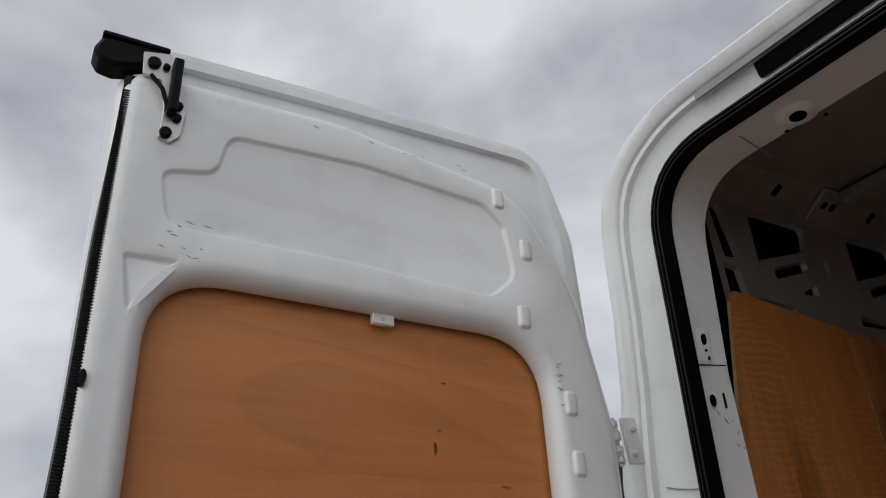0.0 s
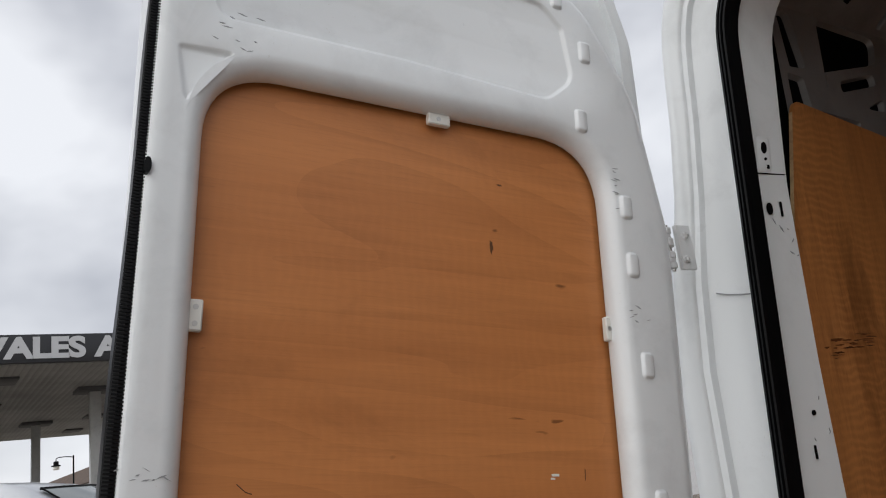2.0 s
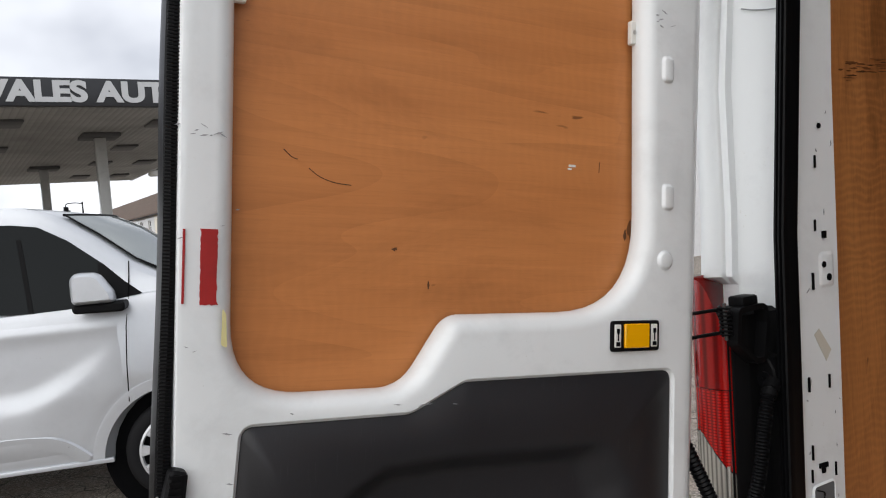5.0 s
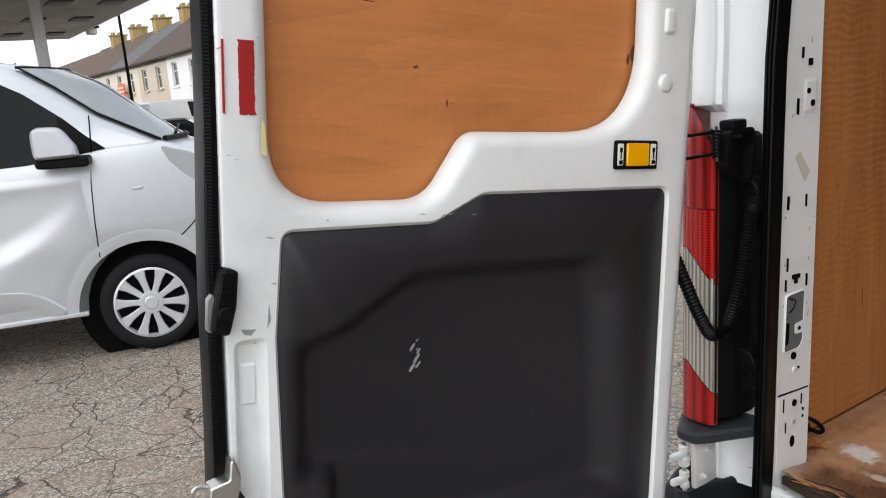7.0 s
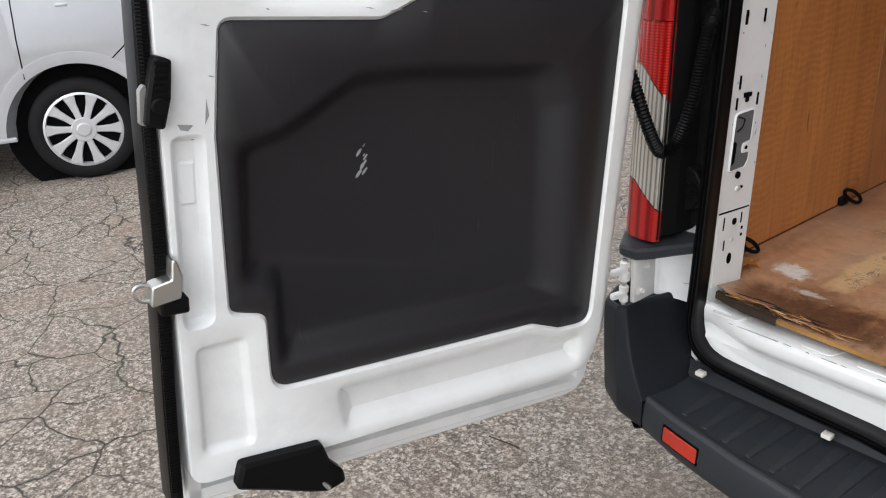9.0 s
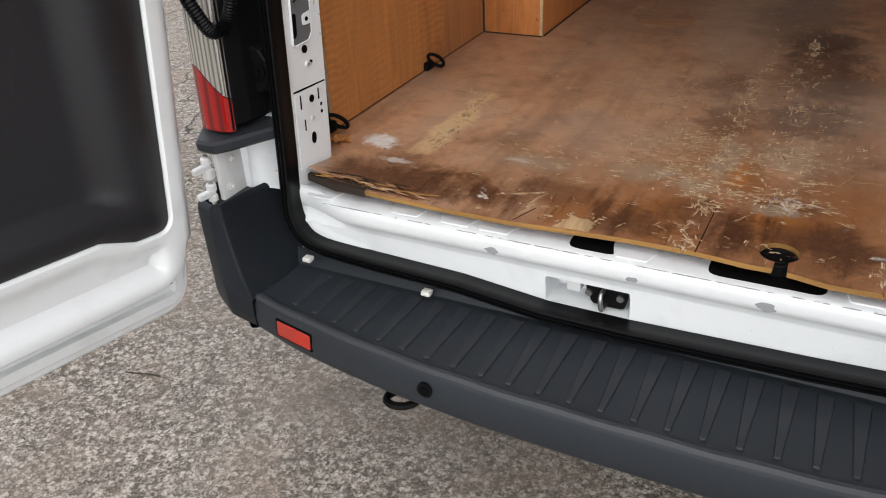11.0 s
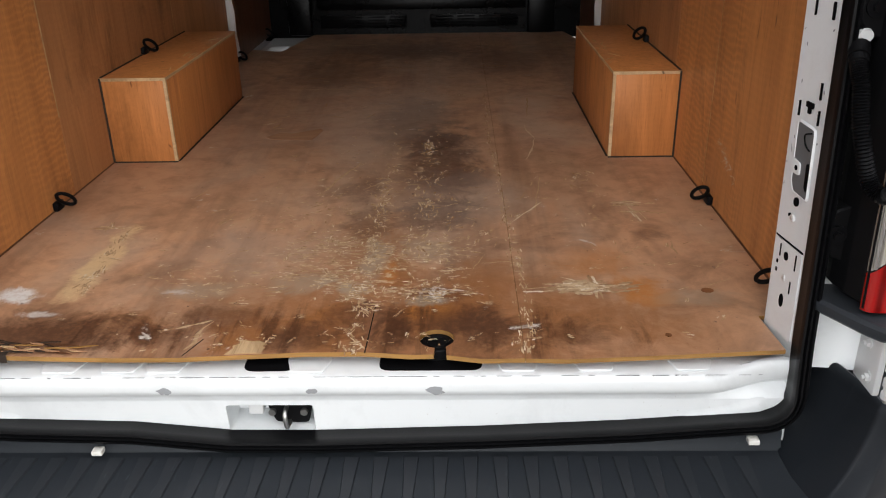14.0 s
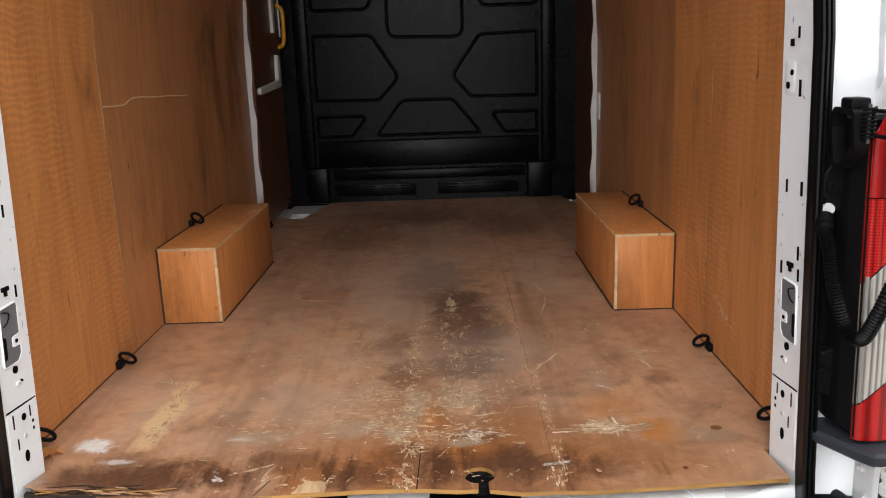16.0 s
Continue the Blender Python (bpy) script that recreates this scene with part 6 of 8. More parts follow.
    for a, b, ra, rb in ((0.321, 1.505, 0.004, 0.012), (0.094, 1.031, 0.010, 0.022), (0.106, 1.02, 0.004, 0.012), (0.548, 0.985, 0.006, 0.003), (0.30, 1.62, 0.008, 0.002), (0.49, 0.93, 0.002, 0.008)):
        rk = random.Random(int(a * 1000))
        plate("knot", [Vector((a + ra * math.cos(t) * rk.uniform(0.5, 1.1), b + rb * math.sin(t) * rk.uniform(0.5, 1.1))) for t in [2 * math.pi * k / 12 for k in range(12)]], -0.0466, -0.0462, STAIN if rb > 0.02 else PLY_DARK)
    plate("paint_dab", rect(0.214, 1.134, 0.228, 1.138, 0.001), -0.0466, -0.0458, LABELWHITE)
    plate("paint_dab", rect(0.222, 1.129, 0.230, 1.132, 0.001), -0.0466, -0.0458, LABELWHITE)
    plate("yellow_smear", rounded([(0.808, 0.845, 0.004), (0.816, 0.85, 0.004), (0.815, 0.90, 0.004), (0.810, 0.89, 0.004)], 3), 0.0, 0.0006, SMEAR)
    # pull handle on the free edge
    hd = plate("pull_handle", rounded([(0.858, 0.690, 0.006), (0.880, 0.696, 0.008), (0.892, 0.640, 0.01), (0.897, 0.606, 0.006), (0.872, 0.600, 0.006), (0.862, 0.640, 0.008)], 4), -0.004, 0.026, BLACK, 0.004, "black ribbed pull handle")
    for k in range(6):
        bm = B()
        box(bm, (0.866, 0.645 + 0.008 * k, min(s * 0.024, s * 0.029)), (0.882, 0.6485 + 0.008 * k, max(s * 0.024, s * 0.029)))
        part("handle_rib", bm, BLACK, hd)
    bm = B()
    prism(bm, disc(0.878, 0.632, 0.011, 16), 0.024, 0.032, f, 0.002)
    part("handle_pivot", bm, BLACK, hd)
    bm = B()
    prism(bm, rounded([(0.888, 0.604, 0.003), (0.900, 0.606, 0.003), (0.898, 0.65, 0.006), (0.890, 0.66, 0.004)], 3), -0.004, 0.012, f)
    part("handle_lever", bm, STEEL, hd)
    # slam latch with its wire bail
    lt = plate("slam_latch", rounded([(0.862, 0.395, 0.003), (0.870, 0.420, 0.006), (0.876, 0.420, 0.006), (0.878, 0.392, 0.003), (0.905, 0.385, 0.004), (0.908, 0.355, 0.004), (0.866, 0.362, 0.003)], 3), -0.006, 0.026, STEEL, 0.002, "bright steel slam latch")
    bm = B()
    tube(bm, curve_pts([f(0.900, 0.382, 0.008), f(0.922, 0.384, 0.010), f(0.926, 0.374, 0.010), f(0.918, 0.362, 0.010), f(0.900, 0.360, 0.008)], 5), 0.003, 8)
    part("wire_bail", bm, STEEL, lt)
    bm = B()
    prism(bm, rect(0.855, 0.338, 0.895, 0.362, 0.004), -0.004, 0.024, f, 0.003)
    part("latch_block", bm, BLACK, lt)
    # top catch and its bright bracket
    tc = plate("top_catch", rounded([(0.948, 2.092, 0.014), (0.936, 2.122, 0.012), (0.835, 2.126, 0.006), (0.826, 2.108, 0.006), (0.872, 2.080, 0.010), (0.912, 2.068, 0.010), (0.936, 2.072, 0.012)], 5), -0.045, 0.002, BLACK, 0.006, "black top catch housing")
    bm = B()
    box(bm, (0.83, 2.122, min(s * -0.04, s * 0.006)), (0.938, 2.130, max(s * -0.04, s * 0.006)), 0.003)
    part("catch_lid", bm, BLACK, tc)
    br = plate("catch_bracket", rounded([(0.872, 2.108, 0.004), (0.828, 2.118, 0.004), (0.814, 2.098, 0.004), (0.800, 2.020, 0.004), (0.792, 2.004, 0.006), (0.797, 1.955, 0.004), (0.812, 1.938, 0.006), (0.830, 1.945, 0.004), (0.828, 2.005, 0.004), (0.838, 2.058, 0.004), (0.868, 2.062, 0.004)], 3), 0.0, 0.006, STEEL, 0.001, "galvanised catch bracket")
    for a, b, r in ((0.853, 2.088, 0.011), (0.833, 2.085, 0.006), (0.806, 2.012, 0.008), (0.806, 1.988, 0.008), (0.820, 1.955, 0.010)):
        bm = B()
        prism(bm, disc(a, b, r, 8), 0.005, 0.014, f, 0.002)
        part("bolt", bm, BLACK, br)
    bm = B()
    prism(bm, rect(0.808, 1.99, 0.824, 2.10, 0.004), 0.005, 0.026, f, 0.003)
    part("catch_link", bm, BLACK, br)
    bm = B()
    tube(bm, [f(0.855, 2.06, 0.01), f(0.835, 2.035, 0.014), f(0.822, 2.0, 0.012)], 0.004, 8)
    part("catch_rod", bm, BLACK, br)
    # shadowed lower handle moulding
    lm = plate("lower_pull", rounded([(0.650, 0.056, 0.008), (0.79, 0.062, 0.008), (0.80, 0.020, 0.01), (0.735, -0.004, 0.02), (0.672, -0.030, 0.01), (0.640, -0.040, 0.008), (0.606, -0.030, 0.008), (0.612, -0.006, 0.01), (0.636, 0.018, 0.01)], 4), -0.004, 0.026, BLACK, 0.006, "black moulded lower catch")
    bm = B()
    cyl(bm, f(0.655, -0.012, 0.02), f(0.640, -0.030, 0.026), 0.005, 10)
    part("guide_pin", bm, STEEL, lm)
    # grommets
    plate("drain_plug", rect(0.022, 0.008, 0.031, 0.018, 0.001), -0.0475, -0.0448, DARK)
    plate("grommet", [Vector((0.877 + 0.005 * math.cos(t), 1.537 + 0.012 * math.sin(t))) for t in [2 * math.pi * k / 14 for k in range(14)]], -0.006, 0.0065, RUBBER)
    # fine scrapes in the paint
    rnd = random.Random(11)
    for a, b, n_, dx, dy in ((0.79, 1.775, 10, 0.06, 0.03), (0.85, 1.135, 8, 0.03, 0.008), (0.60, 0.756, 5, 0.16, 0.006), (0.835, 0.80, 8, 0.04, 0.25), (0.08, 1.63, 9, 0.01, 0.04), (0.06, 1.40, 6, 0.02, 0.02), (0.5, 2.052, 8, 0.25, 0.006)):
        for k in range(n_):
            ca, cb, ln, th = a + rnd.uniform(-dx, dx), b + rnd.uniform(-dy, dy), rnd.uniform(0.002, 0.008), rnd.uniform(0.0005, 0.0013)
            ang = rnd.uniform(-0.5, 0.5)
            vx, vy = math.cos(ang), math.sin(ang)
            plate("paint_scrape", [Vector((ca + vx * p * ln - vy * q * th, cb + vy * p * ln + vx * q * th)) for p, q in ((-1, 0), (-0.2, -1), (1, 0.1), (0.1, 1))], 0.0, 0.0006, GREYMARK)
    return d


door(-1)
door(1)

# ---- marks and litter on the load floor ----


def floor_patch(name, pts, mt, label, h=0.0009):
    bm = B()
    prism(bm, [Vector(p) for p in pts], FLOOR_Z - 0.0004, FLOOR_Z + h, XY)
    return part(name, bm, mt, van, label)


rnd = random.Random(21)


floor_patch("torn_veneer", [(-0.445, 1.375), (-0.41, 1.42), (-0.36, 1.415), (-0.275, 1.47), (-0.262, 1.45), (-0.283, 1.335), (-0.34, 1.34), (-0.42, 1.345)], SCUFFED, "torn strip of pale veneer on the floor")
floor_patch("torn_veneer", [(-0.222, -0.016), (-0.19, -0.013), (-0.156, -0.012), (-0.152, 0.008), (-0.158, 0.013), (-0.150, 0.02), (-0.168, 0.032), (-0.18, 0.030), (-0.206, 0.036), (-0.202, 0.022), (-0.214, 0.014), (-0.211, 0.004)], VENEER, "bare yellow patch at the floor edge")
rf = random.Random(58)


def chip(bm, x, y, an, ln, th):
    """One thin chip of bare veneer, ragged along both edges."""
    n = 3 if ln < 0.012 else 6
    z = FLOOR_Z + rf.uniform(0.0004, 0.0012)
    ca, sa = math.cos(an), math.sin(an)
    up_ = [((2 * k / n - 1) * ln * 0.5, th * 0.5 * rf.uniform(0.2, 1.0) * (0.35 if k in (0, n) else 1)) for k in range(n + 1)]
    dn = [((1 - 2 * k / n) * ln * 0.5, -th * 0.5 * rf.uniform(0.2, 1.0) * (0.35 if k in (0, n) else 1)) for k in range(n + 1)]
    bm.faces.new([bm.verts.new((x + ca * p - sa * q, y + sa * p + ca * q, z)) for p, q in up_ + dn])


def chip_field(bm, x, y, rx, ry, n, turn, spread, ln, th):
    """Small torn patches, thickest in the middle of a field: each a handful of fibres side by side."""
    for _ in range(int(1.35 * n)):
        a = radians(turn) + rf.gauss(0, radians(spread)) + (math.pi / 2 if rf.random() < 0.10 else 0)
        cx, cy = x + rf.gauss(0, rx * 0.5), max(0.0, y + rf.gauss(0, ry * 0.5))
        big, thin = rf.uniform(*ln), rf.uniform(*th)
        ca, sa = math.cos(a), math.sin(a)
        for k in range(rf.choice((1, 2, 3, 4, 6, 8))):
            p, q = rf.gauss(0, 0.30) * big, rf.gauss(0, 1.1) * thin * (1 if k else 0)
            chip(bm, cx + ca * p - sa * q, cy + sa * p + ca * q, a + rf.gauss(0, 0.05), big * rf.uniform(0.3, 0.85), 1.45 * thin * rf.uniform(0.4, 1.2))


bm = B()
# torn cross-grain patches
chip_field(bm, -0.09, 0.46, 0.14, 0.10, 170, 0, 6, (0.006, 0.030), (0.0010, 0.0032))
chip_field(bm, -0.08, 0.33, 0.18, 0.12, 110, 0, 8, (0.006, 0.034), (0.0012, 0.0040))
chip_field(bm, 0.14, 0.40, 0.13, 0.16, 130, 0, 10, (0.006, 0.028), (0.0010, 0.0035))
chip_field(bm, 0.15, 0.22, 0.12, 0.06, 70, 0, 8, (0.006, 0.026), (0.0012, 0.0040))
chip_field(bm, 0.00, 0.23, 0.07, 0.06, 60, 0, 8, (0.008, 0.030), (0.0015, 0.0050))
chip_field(bm, -0.38, 0.30, 0.22, 0.18, 80, 0, 25, (0.006, 0.026), (0.0008, 0.0030))
chip_field(bm, -0.30, 0.65, 0.25, 0.25, 60, 30, 50, (0.006, 0.024), (0.0008, 0.0026))
chip_field(bm, 0.0, 0.04, 0.5, 0.06, 50, 10, 40, (0.006, 0.022), (0.0012, 0.0045))
# lengthwise drag lines
chip_field(bm, 0.005, 0.55, 0.022, 0.75, 150, 90, 25, (0.006, 0.035), (0.0010, 0.0040))
chip_field(bm, 0.115, 0.85, 0.05, 0.60, 80, 90, 20, (0.006, 0.034), (0.0010, 0.0035))
chip_field(bm, 0.112, 1.23, 0.012, 0.08, 16, 90, 8, (0.02, 0.05), (0.004, 0.010))
chip_field(bm, -0.08, 1.0, 0.10, 0.5, 60, 80, 35, (0.006, 0.030), (0.0008, 0.0025))
chip_field(bm, -0.12, 0.75, 0.30, 0.35, 90, 10, 40, (0.008, 0.030), (0.0012, 0.0040))
chip_field(bm, 0.22, 0.62, 0.14, 0.30, 60, 60, 40, (0.008, 0.030), (0.0012, 0.0036))
chip_field(bm, 0.60, 0.45, 0.20, 0.40, 45, 30, 50, (0.008, 0.028), (0.0012, 0.0036))
# along the board joint
for k in range(330):
    y = -0.01 + 1.95 * rf.random() ** 1.4
    x = 0.330 + 0.012 * math.sin(min(1.0, y / 0.5) * math.pi) - 0.022 * min(1.0, max(0.0, (y - 0.5) / 0.9))
    chip(bm, x + rf.gauss(0, 0.0055 if y > 0.6 else 0.008), y, radians(90) + rf.gauss(0, 0.18), rf.uniform(0.005, 0.024), rf.uniform(0.002, 0.0055))
# single gouges
chip_field(bm, 0.475, 0.245, 0.045, 0.016, 26, 0, 8, (0.05, 0.10), (0.005, 0.012))
chip_field(bm, 0.655, 0.715, 0.025, 0.008, 7, 0, 6, (0.04, 0.075), (0.005, 0.010))
chip_field(bm, 0.66, 0.665, 0.025, 0.004, 4, 0, 6, (0.04, 0.07), (0.003, 0.006))
chip_field(bm, 0.56, 0.90, 0.04, 0.10, 16, 100, 20, (0.01, 0.03), (0.002, 0.006))
chip_field(bm, -0.612, 0.47, 0.020, 0.10, 22, 97, 8, (0.008, 0.03), (0.002, 0.005))
chip_field(bm, -0.597, 0.30, 0.016, 0.07, 18, 97, 8, (0.008, 0.03), (0.002, 0.005))
chip_field(bm, -0.675, 0.585, 0.02, 0.006, 5, 0, 10, (0.03, 0.06), (0.004, 0.009))
chip_field(bm, -0.45, 1.58, 0.08, 0.08, 14, 20, 30, (0.02, 0.06), (0.002, 0.005))
chip_field(bm, -0.05, 2.2, 0.45, 0.6, 70, 0, 30, (0.01, 0.06), (0.001, 0.004))
chip_field(bm, 0.15, 1.2, 0.5, 0.9, 90, 45, 60, (0.006, 0.026), (0.0008, 0.0024))
finish_ = part("chipped_veneer", bm, FLECK, van, "pale chips and scrapes of bare veneer in the floor")
finish_["kind"] = "stuff"


def gouge(x0, y0, x1, y1, th):
    """A long scratch that wavers and breaks."""
    n = max(4, int(math.hypot(x1 - x0, y1 - y0) / 0.03))
    bm = B()
    a_ = Vector((x0, y0))
    d_ = Vector((x1, y1)) - a_
    side = Vector((-d_.y, d_.x)).normalized()
    mid_ = [a_ + d_ * (k / n) + side * rf.uniform(-1, 1) * th * 1.2 for k in range(n + 1)]
    wd = [th * rf.uniform(0.25, 1.0) * (0.3 if k in (0, n) else 1) for k in range(n + 1)]
    for k in range(n):
        if n > 6 and rf.random() < 0.15:
            continue
        p, q = mid_[k], mid_[k + 1]
        vs = [bm.verts.new((w_.x, w_.y, FLOOR_Z + 0.0008)) for w_ in (p + side * wd[k], p - side * wd[k], q - side * wd[k + 1], q + side * wd[k + 1])]
        bm.faces.new(vs)
    part("gouge", bm, FLECK, van, "long pale gouge in the floor veneer")


for g_ in ((-0.341, 0.077, -0.277, 0.108, 0.0045), (-0.277, 0.108, -0.300, 0.0, 0.0050), (0.265, 0.411, 0.238, 0.328, 0.0022), (0.255, 0.365, 0.340, 0.372, 0.0022), (0.372, 0.752, 0.435, 0.953, 0.0022), (0.435, 1.483, 0.455, 1.32, 0.004), (0.455, 1.32, 0.417, 1.10, 0.004), (0.34, 0.60, 0.43, 0.74, 0.003)):
    gouge(*g_)
for g_ in ((0.703, 0.405, 0.703, 0.475, 0.0035), (0.768, 0.33, 0.796, 0.365, 0.0025), (0.715, 0.239, 0.79, 0.281, 0.0016), (0.34, 0.235, 0.44, 0.243, 0.0025), (-0.505, 2.069, -0.272, 2.052, 0.006), (0.289, 2.061, 0.515, 2.033, 0.004), (0.48, 1.9, 0.455, 1.60, 0.003), (-0.17, 0.83, -0.09, 1.10, 0.004)):
    gouge(*g_)
for g_ in ((-0.40, 0.60, -0.37, 0.68, 0.004), (-0.52, 0.80, -0.49, 0.88, 0.003), (0.405, 0.68, 0.44, 0.95, 0.002), (-0.5, 3.05, -0.2, 3.06, 0.008), (0.36, 3.0, 0.6, 3.01, 0.008), (-0.06, 0.85, 0.02, 0.93, 0.003), (0.30, 2.5, 0.53, 2.49, 0.005), (-0.31, 1.72, -0.30, 1.85, 0.004)):
    gouge(*g_)
for pts in ([(0.034, -0.012), (0.0365, -0.012), (0.0395, 0.17), (0.0380, 0.17)], [(-0.30, -0.02), (-0.298, -0.02), (-0.275, 0.04), (-0.277, 0.04)]):
    floor_patch("knife_cut", pts, NEAR_BLACK_PLY, "dark knife cut across the floor edge", 0.0004)
for x, y in ((0.722, 0.225), (0.60, 0.045)):
    floor_patch("floor_screw", [(x + (0.013 if y > 0.1 else 0.006) * math.cos(t), y + (0.010 if y > 0.1 else 0.006) * math.sin(t)) for t in [2 * math.pi * q / 14 for q in range(14)]], STAIN, "dark countersunk floor screw", 0.0008)
# lifted, split ply corner
bm = B()
rows = []
for j in range(7):
    y = 0.01 + 0.10 * j / 6
    rows.append([Vector((-0.785 + 0.26 * k / 14, y - 0.006 * (k % 3) * (1 if j == 0 else 0), FLOOR_Z + 0.002 + 0.014 * max(0, 1 - j / 5) * max(0, 1 - k / 12) * (1 + 0.3 * math.sin(k * 1.3)))) for k in range(15)])
grid_surface(bm, rows)
lift = part("lifted_ply_corner", bm, [FLOOR], van, "split and lifted ply corner")
for k in range(40):
    x, y = -0.775 + 0.26 * rnd.random() ** 0.8, -0.008 + rnd.uniform(-0.004, 0.030)
    ln, th = rnd.uniform(0.015, 0.06), rnd.uniform(0.0008, 0.0030)
    z = FLOOR_Z + 0.003 + rnd.uniform(0, 0.012) * (1 - (x + 0.78) / 0.32)
    dy = rnd.uniform(-0.012, 0.012)
    bm = B()
    lp = [Vector((x, y)), Vector((x + ln * 0.4, y + dy * 0.4 - th)), Vector((x + ln, y + dy)), Vector((x + ln * 0.7, y + dy * 0.7 + th)), Vector((x + ln * 0.2, y + th))]
    prism(bm, lp, z, z + 0.0015, XY)
    part("ply_splinter", bm, rnd.choice([VENEER, SCUFFED, SCUFFED, PLY_EDGE, PLY_DARK, NEAR_BLACK_PLY]), lift)
# near-black strip that paints the dark gap under the lifted corner
bm = B()
tops = [(-0.783, 0.006), (-0.74, -0.006), (-0.70, -0.0155), (-0.66, -0.018), (-0.625, -0.0185)]
grid_surface(bm, [[Vector((x, y, z + 0.001 * math.sin(9.0 * k)))  for k, (x, y) in enumerate(tops)] for z in (0.7175, 0.7325)] + [[Vector((x, y + 0.012, 0.7335 + 0.001 * math.sin(7.0 * k))) for k, (x, y) in enumerate(tops)]])
part("split_ply_edge", bm, NEAR_BLACK_PLY, lift, "split ply edge, near-black for the dark gap below")
# dry leaf
leaf = empty("dry_leaf")
tagged(leaf, "small dry brown maple leaf on the van floor", "leaf")
bm = B()
vs = [Vector((-0.815 + 0.035 * r_ * math.cos(t), 0.185 + 0.035 * r_ * math.sin(t))) for t, r_ in [(2 * math.pi * k / 20, 1.0 if k % 4 == 0 else (0.45 if k % 4 == 2 else 0.65)) for k in range(20)]]
c0 = bm.verts.new((-0.815, 0.185, FLOOR_Z + 0.004))
rr_ = [bm.verts.new((p.x, p.y, FLOOR_Z + 0.002 + 0.012 * abs(math.sin(k * 1.9)))) for k, p in enumerate(vs)]
for k in range(20):
    bm.faces.new((c0, rr_[k], rr_[(k + 1) % 20]))
part("blade", bm, LEAF, leaf)
bm = B()
tube(bm, [Vector((-0.815, 0.185, FLOOR_Z + 0.005)), Vector((-0.79, 0.15, FLOOR_Z + 0.003))], 0.0012, 5)
part("stalk", bm, LEAF, leaf)
# twig on the ground
twig = empty("twig")
tagged(twig, "thin dark twig on the asphalt", "twig")
bm = B()
tube(bm, curve_pts([(-1.50, -0.05, 0.004), (-1.46, -0.043, 0.006), (-1.42, -0.03, 0.005), (-1.39, -0.025, 0.004)], 4), 0.0024, 6)
part("stem", bm, mat("dead_twig", (0.04, 0.03, 0.022), 0.9), twig)

# ---- parked silver-white van ----


def wheel(parent, m, r=0.335, w_=0.20):
    wh = empty("wheel", m, parent)
    wh["label"] = "black tyre with silver ten-spoke trim"
    bm = B()
    n = 48
    prof_ = [(0.70, -0.5), (0.80, -0.5), (0.93, -0.46), (0.985, -0.36), (1.0, -0.2), (1.0, 0.2), (0.985, 0.36), (0.93, 0.46), (0.82, 0.5), (0.76, 0.47), (0.70, 0.40)]
    rings_ = [[bm.verts.new((r * a * math.cos(2 * math.pi * k / n), b * w_, r * a * math.sin(2 * math.pi * k / n))) for k in range(n)] for a, b in prof_]
    for a, b in zip(rings_, rings_[1:]):
        bridge(bm, a, b)
    part("tyre", bm, TYRE, wh)
    fw = lambda a, b, h: Vector((a, h, b))
    bm = B()
    prism(bm, disc(0, 0, r * 0.74, 40), -0.02, 0.055, fw)
    part("rim_dish", bm, DARK, wh)
    bm = B()
    o_, i_ = ring(bm, disc(0, 0, r * 0.755, 48), 0.086, fw), ring(bm, disc(0, 0, r * 0.69, 48), 0.094, fw)
    bridge(bm, o_, i_)
    bridge(bm, i_, ring(bm, disc(0, 0, r * 0.670, 48), 0.060, fw))
    part("rim_ring", bm, ALLOY, wh)
    for k in range(10):
        a = 2 * math.pi * k / 10 + 0.1
        ca, sa = math.cos(a), math.sin(a)
        bm = B()
        lp = [Vector((ca * p - sa * q, sa * p + ca * q)) for p, q in ((r * 0.15, -r * 0.060), (r * 0.34, -r * 0.062), (r * 0.52, -r * 0.085), (r * 0.69, -r * 0.135), (r * 0.71, 0), (r * 0.69, r * 0.105), (r * 0.52, r * 0.070), (r * 0.34, r * 0.062), (r * 0.15, r * 0.060))]
        prism(bm, lp, 0.062, 0.090, fw, 0.007)
        part("spoke", bm, ALLOY, wh)
    bm = B()
    prism(bm, disc(0, 0, r * 0.24, 30), 0.066, 0.094, fw, 0.006)
    part("hub_boss", bm, ALLOY, wh)
    bm = B()
    prism(bm, disc(0, 0, r * 0.145, 8), 0.07, 0.106, fw, 0.008)
    part("hub_cap", bm, ALLOY, wh)
    return wh


